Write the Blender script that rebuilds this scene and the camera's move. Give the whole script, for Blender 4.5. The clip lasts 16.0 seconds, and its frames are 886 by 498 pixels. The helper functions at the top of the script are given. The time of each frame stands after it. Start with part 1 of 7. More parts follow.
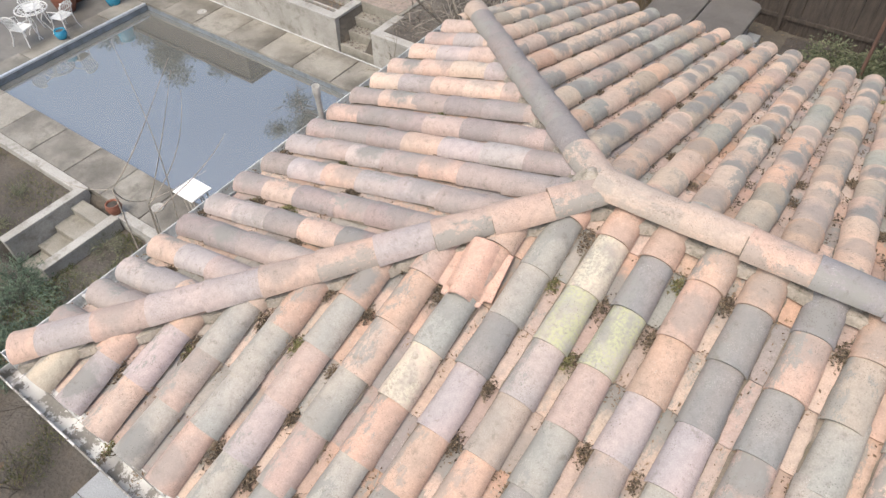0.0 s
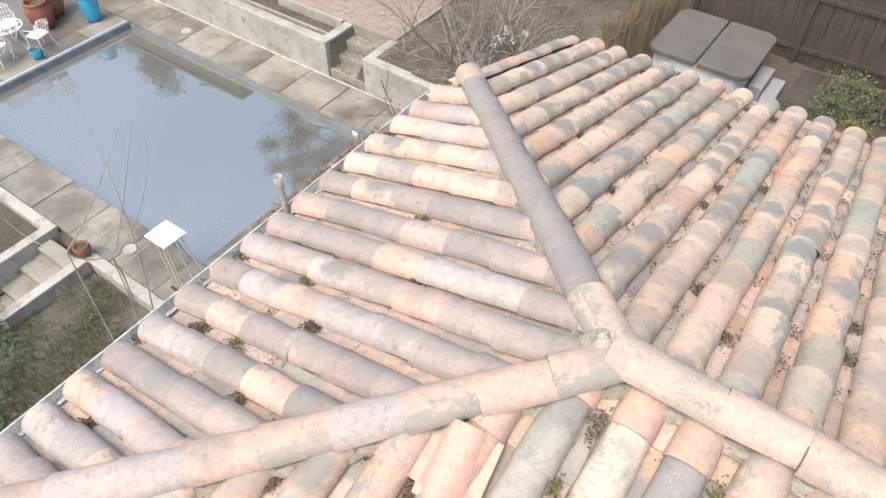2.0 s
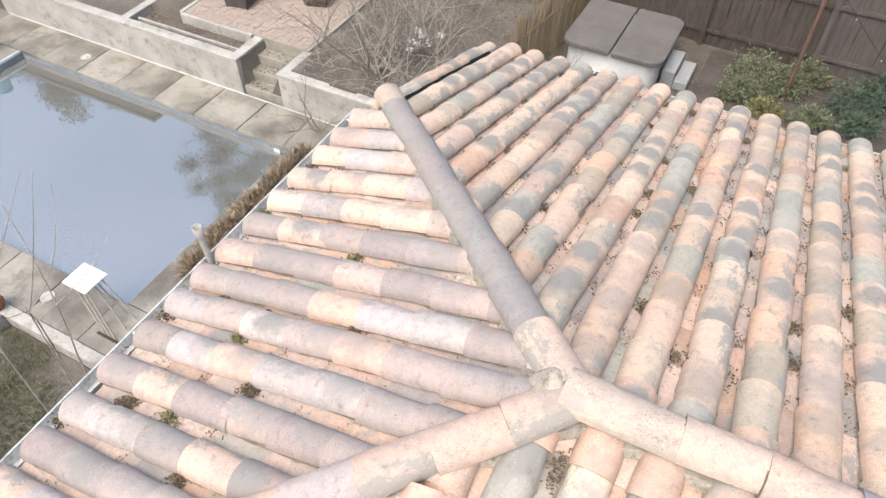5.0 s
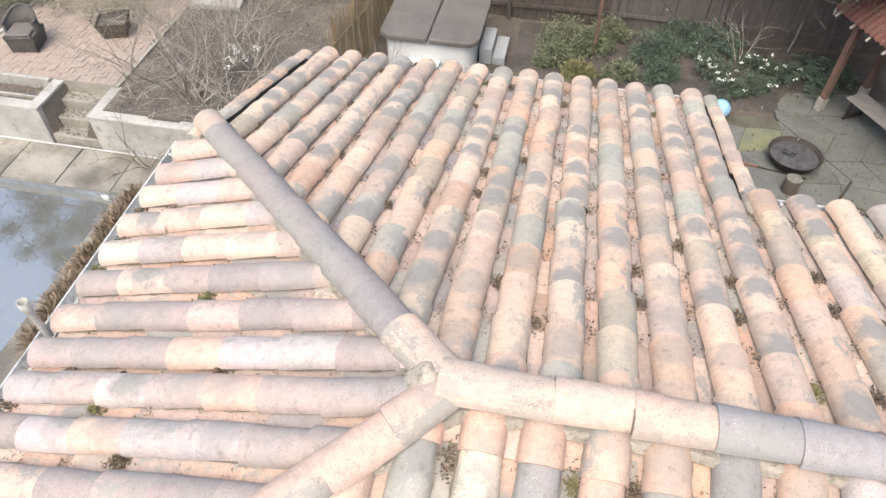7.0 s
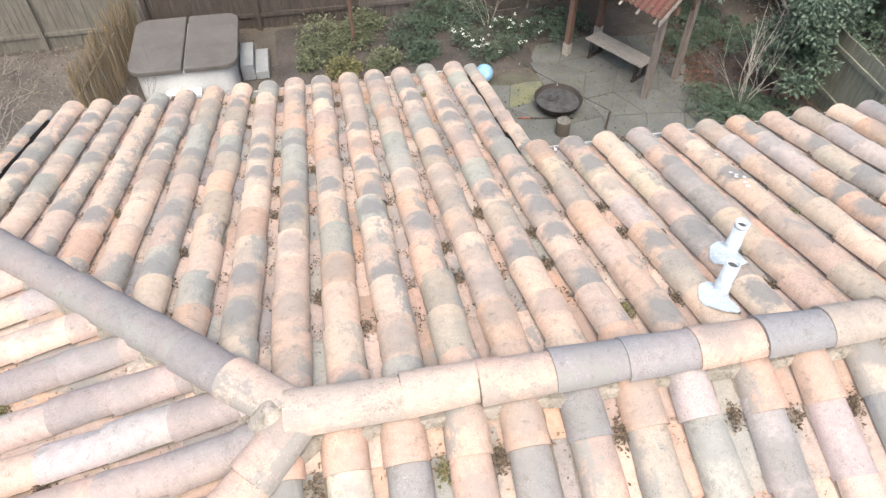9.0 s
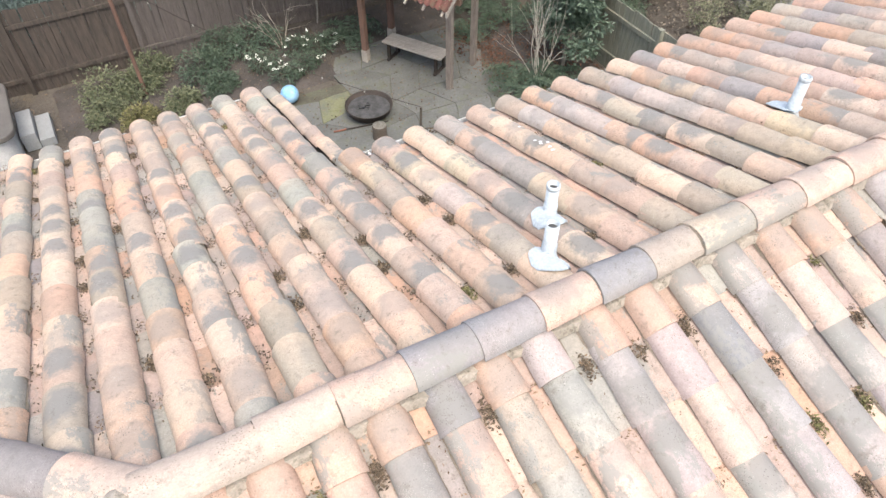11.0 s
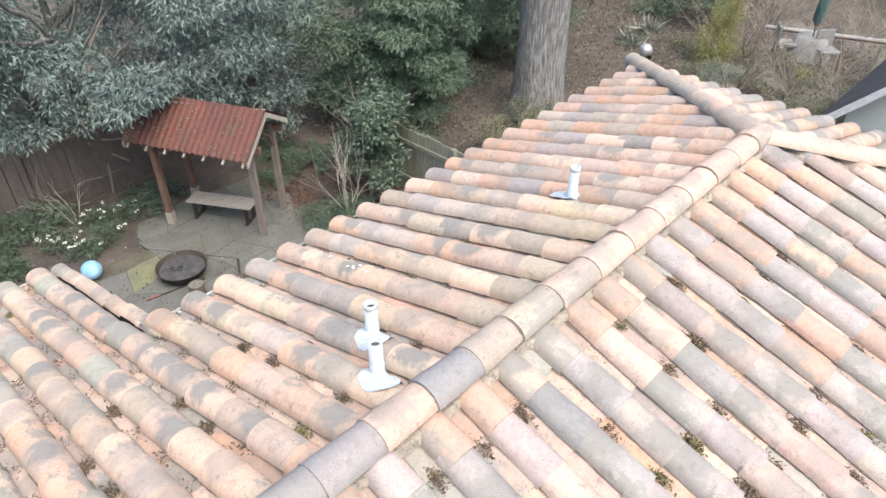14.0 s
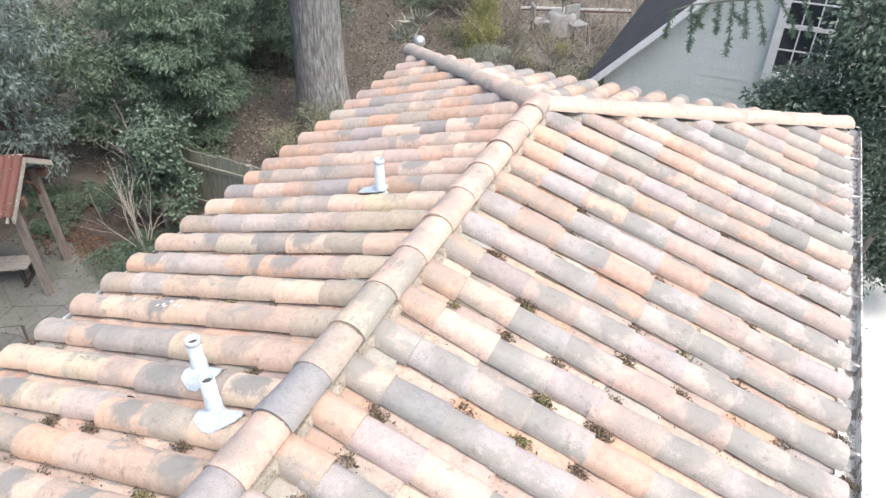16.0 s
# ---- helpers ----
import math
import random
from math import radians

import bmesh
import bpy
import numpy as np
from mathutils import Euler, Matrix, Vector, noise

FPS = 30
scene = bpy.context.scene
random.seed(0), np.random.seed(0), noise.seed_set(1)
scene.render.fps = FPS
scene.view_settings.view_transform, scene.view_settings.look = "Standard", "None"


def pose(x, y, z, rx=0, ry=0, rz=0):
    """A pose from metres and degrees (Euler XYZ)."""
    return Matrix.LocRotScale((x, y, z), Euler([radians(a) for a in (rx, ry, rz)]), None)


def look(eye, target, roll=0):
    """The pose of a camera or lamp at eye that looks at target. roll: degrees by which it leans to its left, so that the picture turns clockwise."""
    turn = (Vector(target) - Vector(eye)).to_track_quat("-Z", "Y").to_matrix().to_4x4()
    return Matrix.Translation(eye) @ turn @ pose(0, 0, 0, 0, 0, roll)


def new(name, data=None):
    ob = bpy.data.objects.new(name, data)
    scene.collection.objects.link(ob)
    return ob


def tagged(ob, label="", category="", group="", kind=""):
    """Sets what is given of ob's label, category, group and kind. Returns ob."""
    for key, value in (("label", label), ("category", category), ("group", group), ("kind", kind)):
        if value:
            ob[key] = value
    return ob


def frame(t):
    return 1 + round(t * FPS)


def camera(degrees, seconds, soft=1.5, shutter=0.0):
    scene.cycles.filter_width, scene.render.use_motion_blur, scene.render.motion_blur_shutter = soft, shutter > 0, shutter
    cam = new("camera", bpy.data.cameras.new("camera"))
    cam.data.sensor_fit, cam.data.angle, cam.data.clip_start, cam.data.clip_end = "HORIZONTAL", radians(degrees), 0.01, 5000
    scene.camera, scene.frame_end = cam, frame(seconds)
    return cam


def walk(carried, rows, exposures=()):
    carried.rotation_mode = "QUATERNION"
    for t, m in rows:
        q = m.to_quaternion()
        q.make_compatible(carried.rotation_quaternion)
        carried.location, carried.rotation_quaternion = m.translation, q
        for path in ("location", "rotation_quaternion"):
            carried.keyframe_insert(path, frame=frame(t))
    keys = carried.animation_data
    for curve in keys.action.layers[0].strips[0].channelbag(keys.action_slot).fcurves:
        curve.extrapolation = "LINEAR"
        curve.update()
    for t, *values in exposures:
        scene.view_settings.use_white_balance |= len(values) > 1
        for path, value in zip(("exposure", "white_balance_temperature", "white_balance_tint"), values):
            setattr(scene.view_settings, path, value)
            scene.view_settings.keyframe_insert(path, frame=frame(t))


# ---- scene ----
cam = camera(65.40, 16.0)
ROWS = [  # seconds, place in metres, turn in degrees
    (0.0, 1.122, -3.228, 8.662, 42.47, 0.65, 35.14),
    (0.5, 0.915, -2.887, 8.653, 42.49, 0.38, 35.28),
    (1.0, 0.712, -2.578, 8.643, 42.44, 0.16, 35.43),
    (1.5, 0.569, -2.309, 8.634, 42.40, 0.14, 35.50),
    (2.0, 0.476, -2.104, 8.626, 42.37, 0.11, 35.57),
    (2.5, 0.436, -1.969, 8.633, 42.31, 0.16, 35.48),
    (3.0, 0.409, -1.873, 8.629, 42.26, 0.20, 35.03),
    (5.5, 0.307, -1.832, 8.714, 41.82, 0.09, 24.39),
    (6.0, 0.337, -1.821, 8.731, 41.70, 0.02, 20.41),
    (6.5, 0.364, -1.780, 8.733, 41.58, -0.04, 15.96),
    (7.0, 0.393, -1.773, 8.725, 41.62, -0.01, 11.39),
    (7.5, 0.423, -1.778, 8.712, 41.65, -0.07, 6.19),
    (8.0, 0.438, -1.774, 8.712, 41.66, -0.12, 0.75),
    (8.5, 0.465, -1.755, 8.717, 41.64, -0.08, -4.85),
    (9.0, 0.473, -1.721, 8.725, 41.53, -0.04, -10.52),
    (9.5, 0.481, -1.701, 8.700, 41.69, -0.21, -15.68),
    (10.0, 0.548, -1.687, 8.681, 41.73, -0.14, -20.74),
    (12.5, 0.635, -1.819, 8.613, 47.81, 0.03, -37.49),
    (13.0, 0.640, -1.826, 8.602, 51.96, 0.07, -40.01),
    (13.5, 0.674, -1.817, 8.602, 53.36, -0.06, -42.92),
    (14.0, 0.717, -1.828, 8.588, 53.43, -0.06, -46.30),
    (14.5, 0.740, -1.831, 8.567, 53.49, 0.00, -50.46),
    (15.0, 0.745, -1.823, 8.546, 53.53, 0.00, -55.07),
    (15.5, 0.742, -1.782, 8.520, 53.64, -0.08, -60.01),
    (16.0, 0.745, -1.754, 8.500, 53.76, -0.19, -65.19),
]
EXPOSURES = [(0.0, 0.72, 6600, 8.5), (1.5, 1.0, 6600, 8.5), (3.0, 1.1, 6570, 8.5), (7.0, 1.2, 6520, 8.5), (12.0, 1.24, 6500, 8.5), (16.0, 1.28, 6400, 9)]
walk(cam, [(t, pose(x, y, z, rx, ry, rz)) for t, x, y, z, rx, ry, rz in ROWS], EXPOSURES)

# ---- world and sun ----
SUN_AZ, SUN_EL = radians(190), radians(62)
world = bpy.data.worlds.new("sky")
scene.world = world
world.use_nodes = True
wn = world.node_tree
sky = wn.nodes.new("ShaderNodeTexSky")
sky.sky_type, sky.sun_disc = "NISHITA", False
sky.sun_elevation, sky.sun_rotation = SUN_EL, SUN_AZ
sky.air_density, sky.dust_density, sky.ozone_density = 1.2, 5.0, 1.0
wn.nodes["Background"].inputs["Strength"].default_value = 0.15
wn.links.new(sky.outputs["Color"], wn.nodes["Background"].inputs["Color"])
sun = new("sun", bpy.data.lights.new("sun", "SUN"))
sun.data.energy, sun.data.angle, sun.data.color = 0.8, radians(40), (1.0, 0.95, 0.88)
sun.matrix_basis = look((0, 0, 40), (-40 * math.sin(SUN_AZ) * math.cos(SUN_EL), -40 * math.cos(SUN_AZ) * math.cos(SUN_EL), 40 - 40 * math.sin(SUN_EL)))

# ---- materials ----


def node(nt, kind, **values):
    n = nt.nodes.new(kind)
    for key, value in values.items():
        n.inputs[key.replace("_", " ")].default_value = value
    return n


def coords(nt, scale, shift=True):
    """Object coordinates at a scale, shifted by each object's own random number."""
    tc = nt.nodes.new("ShaderNodeTexCoord")
    mp = nt.nodes.new("ShaderNodeMapping")
    mp.inputs["Scale"].default_value = scale if isinstance(scale, tuple) else (scale,) * 3
    nt.links.new(tc.outputs["Object"], mp.inputs["Vector"])
    if shift:
        info = nt.nodes.new("ShaderNodeObjectInfo")
        mul = nt.nodes.new("ShaderNodeMath")
        mul.operation, mul.inputs[1].default_value = "MULTIPLY", 37.0
        nt.links.new(info.outputs["Random"], mul.inputs[0])
        nt.links.new(mul.outputs[0], mp.inputs["Location"])
    return mp.outputs["Vector"]


def noise_of(nt, vec, scale, detail=4.0, rough=0.55):
    n = node(nt, "ShaderNodeTexNoise", Scale=scale, Detail=detail, Roughness=rough)
    nt.links.new(vec, n.inputs["Vector"])
    return n.outputs["Fac"]


def ramp_of(nt, fac, stops):
    r = nt.nodes.new("ShaderNodeValToRGB")
    els = r.color_ramp.elements
    while len(els) < len(stops):
        els.new(0.5)
    for el, (pos, val) in zip(els, stops):
        el.position = pos
        el.color = (val, val, val, 1) if isinstance(val, (int, float)) else (*val, 1)
    nt.links.new(fac, r.inputs["Fac"])
    return r.outputs["Color"]


def mix_of(nt, fac, a, b, blend="MIX"):
    m = nt.nodes.new("ShaderNodeMix")
    m.data_type, m.blend_type = "RGBA", blend
    for sock, val in ((m.inputs["Factor"], fac), (m.inputs["A"], a), (m.inputs["B"], b)):
        if isinstance(val, (int, float)):
            sock.default_value = val
        elif isinstance(val, tuple):
            sock.default_value = (*val, 1)
        else:
            nt.links.new(val, sock)
    return m.outputs["Result"]


def base(name, rough=0.8, metal=0.0, spec=0.4):
    m = bpy.data.materials.new(name)
    m.use_nodes = True
    b = m.node_tree.nodes["Principled BSDF"]
    b.inputs["Roughness"].default_value, b.inputs["Metallic"].default_value = rough, metal
    b.inputs["Specular IOR Level"].default_value = spec
    return m, m.node_tree, b


def bump(nt, b, height, strength, dist=0.01):
    n = node(nt, "ShaderNodeBump", Strength=strength, Distance=dist)
    nt.links.new(height, n.inputs["Height"])
    nt.links.new(n.outputs["Normal"], b.inputs["Normal"])


def surface(name, c1, c2, scale=3.0, fine=40.0, rough=0.85, stain=None, stain_amount=0.5, relief=0.3, metal=0.0, spec=0.4, stretch=None, shift=True, depth=0.01):
    """A worn surface: two tones in large patches, fine grain, an optional stain and fine relief."""
    m, nt, b = base(name, rough, metal, spec)
    vec = coords(nt, stretch or 1.0, shift)
    big = ramp_of(nt, noise_of(nt, vec, scale), [(0.35, 0.0), (0.65, 1.0)])
    col = mix_of(nt, big, c1, c2)
    small = noise_of(nt, vec, fine, 3.0)
    col = mix_of(nt, 0.55, col, ramp_of(nt, small, [(0.25, 0.55), (0.75, 1.25)]), "MULTIPLY")
    if stain:
        spot = ramp_of(nt, noise_of(nt, vec, scale * 2.3, 6.0, 0.7), [(0.52, 0.0), (0.68, stain_amount)])
        col = mix_of(nt, spot, col, stain)
    nt.links.new(col, b.inputs["Base Color"])
    bump(nt, b, small, relief, depth)
    return m


def math_of(nt, op, a, b):
    n = nt.nodes.new("ShaderNodeMath")
    n.operation = op
    for sock, val in zip(n.inputs, (a, b)):
        if isinstance(val, (int, float)):
            sock.default_value = val
        else:
            nt.links.new(val, sock)
    return n.outputs[0]


def tile_material(name="clay_tile", crust=None):
    """Old clay barrel tile: its own clay colour, a smoky flash from the kiln, grey lichen in ragged patches, specks and grime."""
    m, nt, b = base(name, 0.78, 0.0, 0.35)
    info = nt.nodes.new("ShaderNodeObjectInfo")
    vec = coords(nt, 1.0)
    long = coords(nt, (1.3, 0.6, 1.0))
    fine = noise_of(nt, vec, 110.0, 4.0, 0.7)
    mid = noise_of(nt, vec, 20.0, 4.0, 0.6)
    col = mix_of(nt, 0.5, info.outputs["Color"], ramp_of(nt, mid, [(0.28, 0.68), (0.5, 0.99), (0.72, 1.2)]), "MULTIPLY")
    col = mix_of(nt, 0.6, col, ramp_of(nt, fine, [(0.3, 0.71), (0.7, 1.19)]), "MULTIPLY")
    warm = ramp_of(nt, noise_of(nt, long, 3.0, 1.0), [(0.42, 0.0), (0.62, 1.0)])
    col = mix_of(nt, warm, col, (1.16, 1.08, 1.04), "MULTIPLY")
    tc = nt.nodes.new("ShaderNodeTexCoord")
    sep = nt.nodes.new("ShaderNodeSeparateXYZ")
    nt.links.new(tc.outputs["Object"], sep.inputs[0])
    # kiln flash: one soft smoky oval on the back of the tile, at a different height on each
    at = math_of(nt, "MULTIPLY_ADD", info.outputs["Random"], 0.26)
    at.node.inputs[2].default_value = 0.09
    dy = math_of(nt, "DIVIDE", math_of(nt, "SUBTRACT", sep.outputs["Y"], at), 0.17)
    dx = math_of(nt, "DIVIDE", sep.outputs["X"], 0.125)
    rad = math_of(nt, "SQRT", math_of(nt, "ADD", math_of(nt, "MULTIPLY", dx, dx), math_of(nt, "MULTIPLY", dy, dy)), 0.0)
    wav = math_of(nt, "MULTIPLY_ADD", noise_of(nt, vec, 12.0, 8.0, 0.68), 1.6)
    wav.node.inputs[2].default_value = -0.8
    flash = ramp_of(nt, math_of(nt, "ADD", rad, wav), [(0.55, 0.92), (0.95, 0.0)])
    col = mix_of(nt, math_of(nt, "MULTIPLY", flash, info.outputs["Alpha"]), col, (0.232, 0.223, 0.208))
    # grey lichen with a ragged edge, thicker on one flank
    some = ramp_of(nt, info.outputs["Random"], [(0.3, 0.0), (0.6, 1.0)])
    flank = math_of(nt, "MULTIPLY_ADD", sep.outputs["X"], -0.8)
    nt.links.new(noise_of(nt, long, 8.0, 10.0, 0.80), flank.node.inputs[2])
    lichen = ramp_of(nt, flank, [(0.545, 0.0), (0.57, 0.8)])
    col = mix_of(nt, math_of(nt, "MULTIPLY", lichen, some), col, (0.262, 0.258, 0.236))

    def specks(scale, low, high, shift, spot, tone):
        nonlocal col
        mp = nt.nodes.new("ShaderNodeMapping")
        mp.inputs["Location"].default_value = (shift, shift * 2, shift * 3)
        nt.links.new(vec, mp.inputs["Vector"])
        vor = node(nt, "ShaderNodeTexVoronoi", Scale=scale)
        nt.links.new(mp.outputs["Vector"], vor.inputs["Vector"])
        patch = ramp_of(nt, noise_of(nt, mp.outputs["Vector"], 6.0, 3.0), [(low, 0.0), (high, 1.0)])
        dot = ramp_of(nt, vor.outputs["Distance"], [(spot * 0.5, 0.65), (spot, 0.0)])
        col = mix_of(nt, mix_of(nt, 1.0, patch, dot, "MULTIPLY"), col, tone)

    specks(58.0, 0.57, 0.70, 0.0, 0.25, (0.52, 0.505, 0.45))
    specks(130.0, 0.53, 0.66, 3.1, 0.32, (0.50, 0.48, 0.43))
    specks(60.0, 0.50, 0.62, 5.7, 0.24, (0.085, 0.075, 0.062))
    specks(95.0, 0.52, 0.62, 8.3, 0.30, (0.10, 0.088, 0.072))
    grime = ramp_of(nt, noise_of(nt, vec, 13.0, 7.0, 0.75), [(0.57, 0.0), (0.68, 0.6)])
    col = mix_of(nt, grime, col, (0.16, 0.14, 0.115))
    if crust:
        cover = ramp_of(nt, noise_of(nt, vec, 55.0, 6.0, 0.8), [(0.42, 0.9), (0.58, 0.05)])
        over = ramp_of(nt, noise_of(nt, long, 9.0, 2.0), [(0.36, 0.15), (0.56, 1.0)])
        col = mix_of(nt, math_of(nt, "MULTIPLY", cover, over), col, crust)
    nt.links.new(col, b.inputs["Base Color"])
    nt.links.new(ramp_of(nt, mid, [(0.3, 0.62), (0.7, 0.92)]), b.inputs["Roughness"])
    bump(nt, b, mix_of(nt, 0.5, fine, mid), 0.55, 0.004)
    return m


def leaf_material(name, c1, c2, rough=0.45, spec=0.5):
    m, nt, b = base(name, rough, 0.0, spec)
    geo = nt.nodes.new("ShaderNodeNewGeometry")
    col = ramp_of(nt, geo.outputs["Random Per Island"], [(0.0, c1), (1.0, c2)])
    nt.links.new(col, b.inputs["Base Color"])
    return m


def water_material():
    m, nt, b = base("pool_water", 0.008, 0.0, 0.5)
    # index far above that of water, raised to brighten the mirrored sky
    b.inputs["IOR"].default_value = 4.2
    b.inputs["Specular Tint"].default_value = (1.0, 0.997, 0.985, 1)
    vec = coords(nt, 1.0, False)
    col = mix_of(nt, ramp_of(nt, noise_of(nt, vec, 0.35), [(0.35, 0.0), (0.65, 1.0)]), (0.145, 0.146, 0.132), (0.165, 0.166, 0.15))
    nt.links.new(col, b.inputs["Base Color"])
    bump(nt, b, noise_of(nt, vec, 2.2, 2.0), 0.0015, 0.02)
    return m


def bark_material():
    """Grey bark split into long upright plates by dark furrows."""
    m, nt, b = base("furrowed_grey_bark", 0.95, 0.0, 0.3)
    vec = coords(nt, (9.0, 9.0, 1.3), False)
    furrow = ramp_of(nt, noise_of(nt, vec, 2.2, 6.0, 0.68), [(0.40, 0.0), (0.56, 1.0)])
    grain = noise_of(nt, vec, 6.0, 6.0, 0.75)
    col = mix_of(nt, furrow, (0.22, 0.213, 0.206), (0.43, 0.425, 0.415))
    col = mix_of(nt, 0.7, col, ramp_of(nt, grain, [(0.3, 0.62), (0.7, 1.2)]), "MULTIPLY")
    nt.links.new(col, b.inputs["Base Color"])
    bump(nt, b, mix_of(nt, 0.35, furrow, grain), 1.0, 0.05)
    return m


def flaking_paint():
    """White paint that has come away in ragged flakes from grey weathered metal and mortar."""
    m, nt, b = base("flaking_white_paint", 0.7, 0.0, 0.4)
    vec = coords(nt, 1.0, False)
    grain = noise_of(nt, vec, 60.0, 4.0, 0.7)
    white = mix_of(nt, ramp_of(nt, noise_of(nt, vec, 5.0), [(0.35, 0.0), (0.65, 1.0)]), (0.66, 0.66, 0.64), (0.50, 0.49, 0.47))
    bare = mix_of(nt, grain, (0.30, 0.285, 0.26), (0.16, 0.15, 0.135))
    flake = noise_of(nt, vec, 8.0, 8.0, 0.72)
    col = mix_of(nt, ramp_of(nt, flake, [(0.50, 0.0), (0.53, 1.0)]), white, bare)
    nt.links.new(col, b.inputs["Base Color"])
    bump(nt, b, flake, 0.5, 0.006)
    return m


CLAY = tile_material()
GREEN_CRUST = tile_material("clay_tile_with_yellow_green_lichen", (0.47, 0.47, 0.27))
CREAM_CRUST = tile_material("clay_tile_with_cream_lichen", (0.60, 0.55, 0.42))
MORTAR = surface("ridge_mortar", (0.44, 0.39, 0.33), (0.30, 0.27, 0.225), 9, 60, 0.95, (0.10, 0.09, 0.06), 0.8, 0.8)
# dark tone shared by packed dirt and the painted gap and lip shadows
DIRT_SHADE = surface("roof_dirt_and_gap_shade", (0.24, 0.20, 0.16), (0.14, 0.12, 0.095), 6, 60, 0.98, (0.14, 0.13, 0.07), 0.5, 0.8)
UNDERLAY = surface("roof_underlay", (0.07, 0.058, 0.05), (0.045, 0.04, 0.035), 4, 50, 0.95)
STUCCO = surface("stucco_wall", (0.62, 0.57, 0.48), (0.55, 0.50, 0.43), 1.2, 60, 0.92)
WHITE_METAL = surface("white_painted_gutter", (0.66, 0.67, 0.66), (0.52, 0.53, 0.52), 4, 40, 0.55, (0.22, 0.21, 0.19), 0.6, 0.2)
FLASHING = surface("galvanised_flashing", (0.56, 0.62, 0.66), (0.45, 0.50, 0.53), 8, 60, 0.5, (0.35, 0.38, 0.38), 0.4, 0.2, 0.0)
HOLE = surface("pipe_shade_and_char", (0.05, 0.05, 0.05), (0.09, 0.09, 0.09), 8, 60, 0.9)
CONCRETE = surface("weathered_concrete", (0.33, 0.31, 0.265), (0.245, 0.23, 0.195), 1.3, 45, 0.88, (0.16, 0.145, 0.115), 0.65, 0.35)
PALE_CONCRETE = surface("pale_rendered_concrete", (0.44, 0.425, 0.395), (0.335, 0.322, 0.292), 1.6, 40, 0.9, (0.19, 0.175, 0.14), 0.75, 0.35)
DECK = surface("damp_concrete_slab", (0.33, 0.307, 0.262), (0.125, 0.113, 0.093), 0.9, 50, 0.5, (0.13, 0.118, 0.096), 0.9, 0.25)
PAVER = surface("grey_paver", (0.33, 0.34, 0.345), (0.27, 0.28, 0.285), 2, 60, 0.85, relief=0.25)
WHITE_SLAB = surface("white_terrace_coating", (0.80, 0.80, 0.79), (0.74, 0.74, 0.73), 1.2, 50, 0.7, relief=0.1)
POOL_TILE = surface("pool_waterline_tile", (0.22, 0.25, 0.28), (0.15, 0.17, 0.19), 3, 30, 0.5, (0.08, 0.08, 0.07), 0.7)
FLAKING = flaking_paint()
METAL = surface("bright_steel_track", (0.75, 0.77, 0.79), (0.6, 0.62, 0.64), 6, 60, 0.35, metal=0.6)
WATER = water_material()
SOIL = surface("garden_soil", (0.125, 0.11, 0.092), (0.08, 0.071, 0.06), 0.8, 18, 0.98, (0.13, 0.105, 0.075), 0.6, 1.0, shift=False, depth=0.04)
DRY_SOIL = surface("dry_bed_soil", (0.17, 0.152, 0.13), (0.105, 0.093, 0.08), 1.4, 22, 0.98, (0.10, 0.085, 0.065), 0.6, 1.0, shift=False, depth=0.03)
MULCH = surface("bark_mulch", (0.12, 0.06, 0.04), (0.07, 0.042, 0.03), 2.0, 30, 0.98, (0.17, 0.12, 0.085), 0.5, 1.0, depth=0.04)
BRICK = surface("red_paving_brick", (0.37, 0.30, 0.25), (0.29, 0.24, 0.205), 6, 50, 0.9, (0.20, 0.16, 0.13), 0.6, 0.4)
FLAG = surface("grey_flagstone", (0.15, 0.153, 0.145), (0.112, 0.116, 0.108), 1.5, 30, 0.85, (0.12, 0.13, 0.075), 0.6, 0.5)
JOINT = surface("mossy_joint_soil", (0.115, 0.118, 0.085), (0.085, 0.08, 0.062), 2, 30, 0.97, (0.12, 0.13, 0.06), 0.5, 0.6)
MOSSY = surface("mossy_flagstone", (0.20, 0.205, 0.12), (0.15, 0.155, 0.12), 3, 30, 0.95, (0.12, 0.14, 0.04), 0.6, 0.6)
FENCE = surface("weathered_fence_board", (0.21, 0.195, 0.165), (0.15, 0.14, 0.118), 3, 60, 0.92, (0.08, 0.09, 0.06), 0.5, 0.5, stretch=(6, 6, 0.7))
GREY_BOARD = surface("grey_green_fence_board", (0.31, 0.31, 0.25), (0.23, 0.235, 0.185), 3, 60, 0.92, (0.12, 0.13, 0.09), 0.5, 0.5, stretch=(6, 6, 0.7))
# darker copies of the fence board, tree shade put into both colours
SHADED_BROWN_FENCE = surface("shaded_brown_fence_board", (0.105, 0.085, 0.07), (0.065, 0.054, 0.047), 3, 60, 0.92, (0.04, 0.04, 0.032), 0.6, 0.5, stretch=(6, 6, 0.7))
SHADED_FENCE = surface("shaded_red_brown_board", (0.15, 0.128, 0.118), (0.11, 0.096, 0.09), 3, 60, 0.92, (0.06, 0.06, 0.04), 0.5, 0.5, stretch=(6, 6, 0.7))
REED = surface("dry_reed", (0.34, 0.26, 0.155), (0.24, 0.18, 0.11), 4, 60, 0.9, stretch=(4, 4, 0.6))
TUB_COVER = surface("brown_vinyl_cover", (0.15, 0.14, 0.128), (0.115, 0.105, 0.095), 1.6, 60, 0.55, (0.19, 0.17, 0.15), 0.4, 0.15)
TUB_SKIRT = surface("white_acrylic_skirt", (0.62, 0.62, 0.61), (0.54, 0.54, 0.53), 1.5, 50, 0.4, relief=0.05)
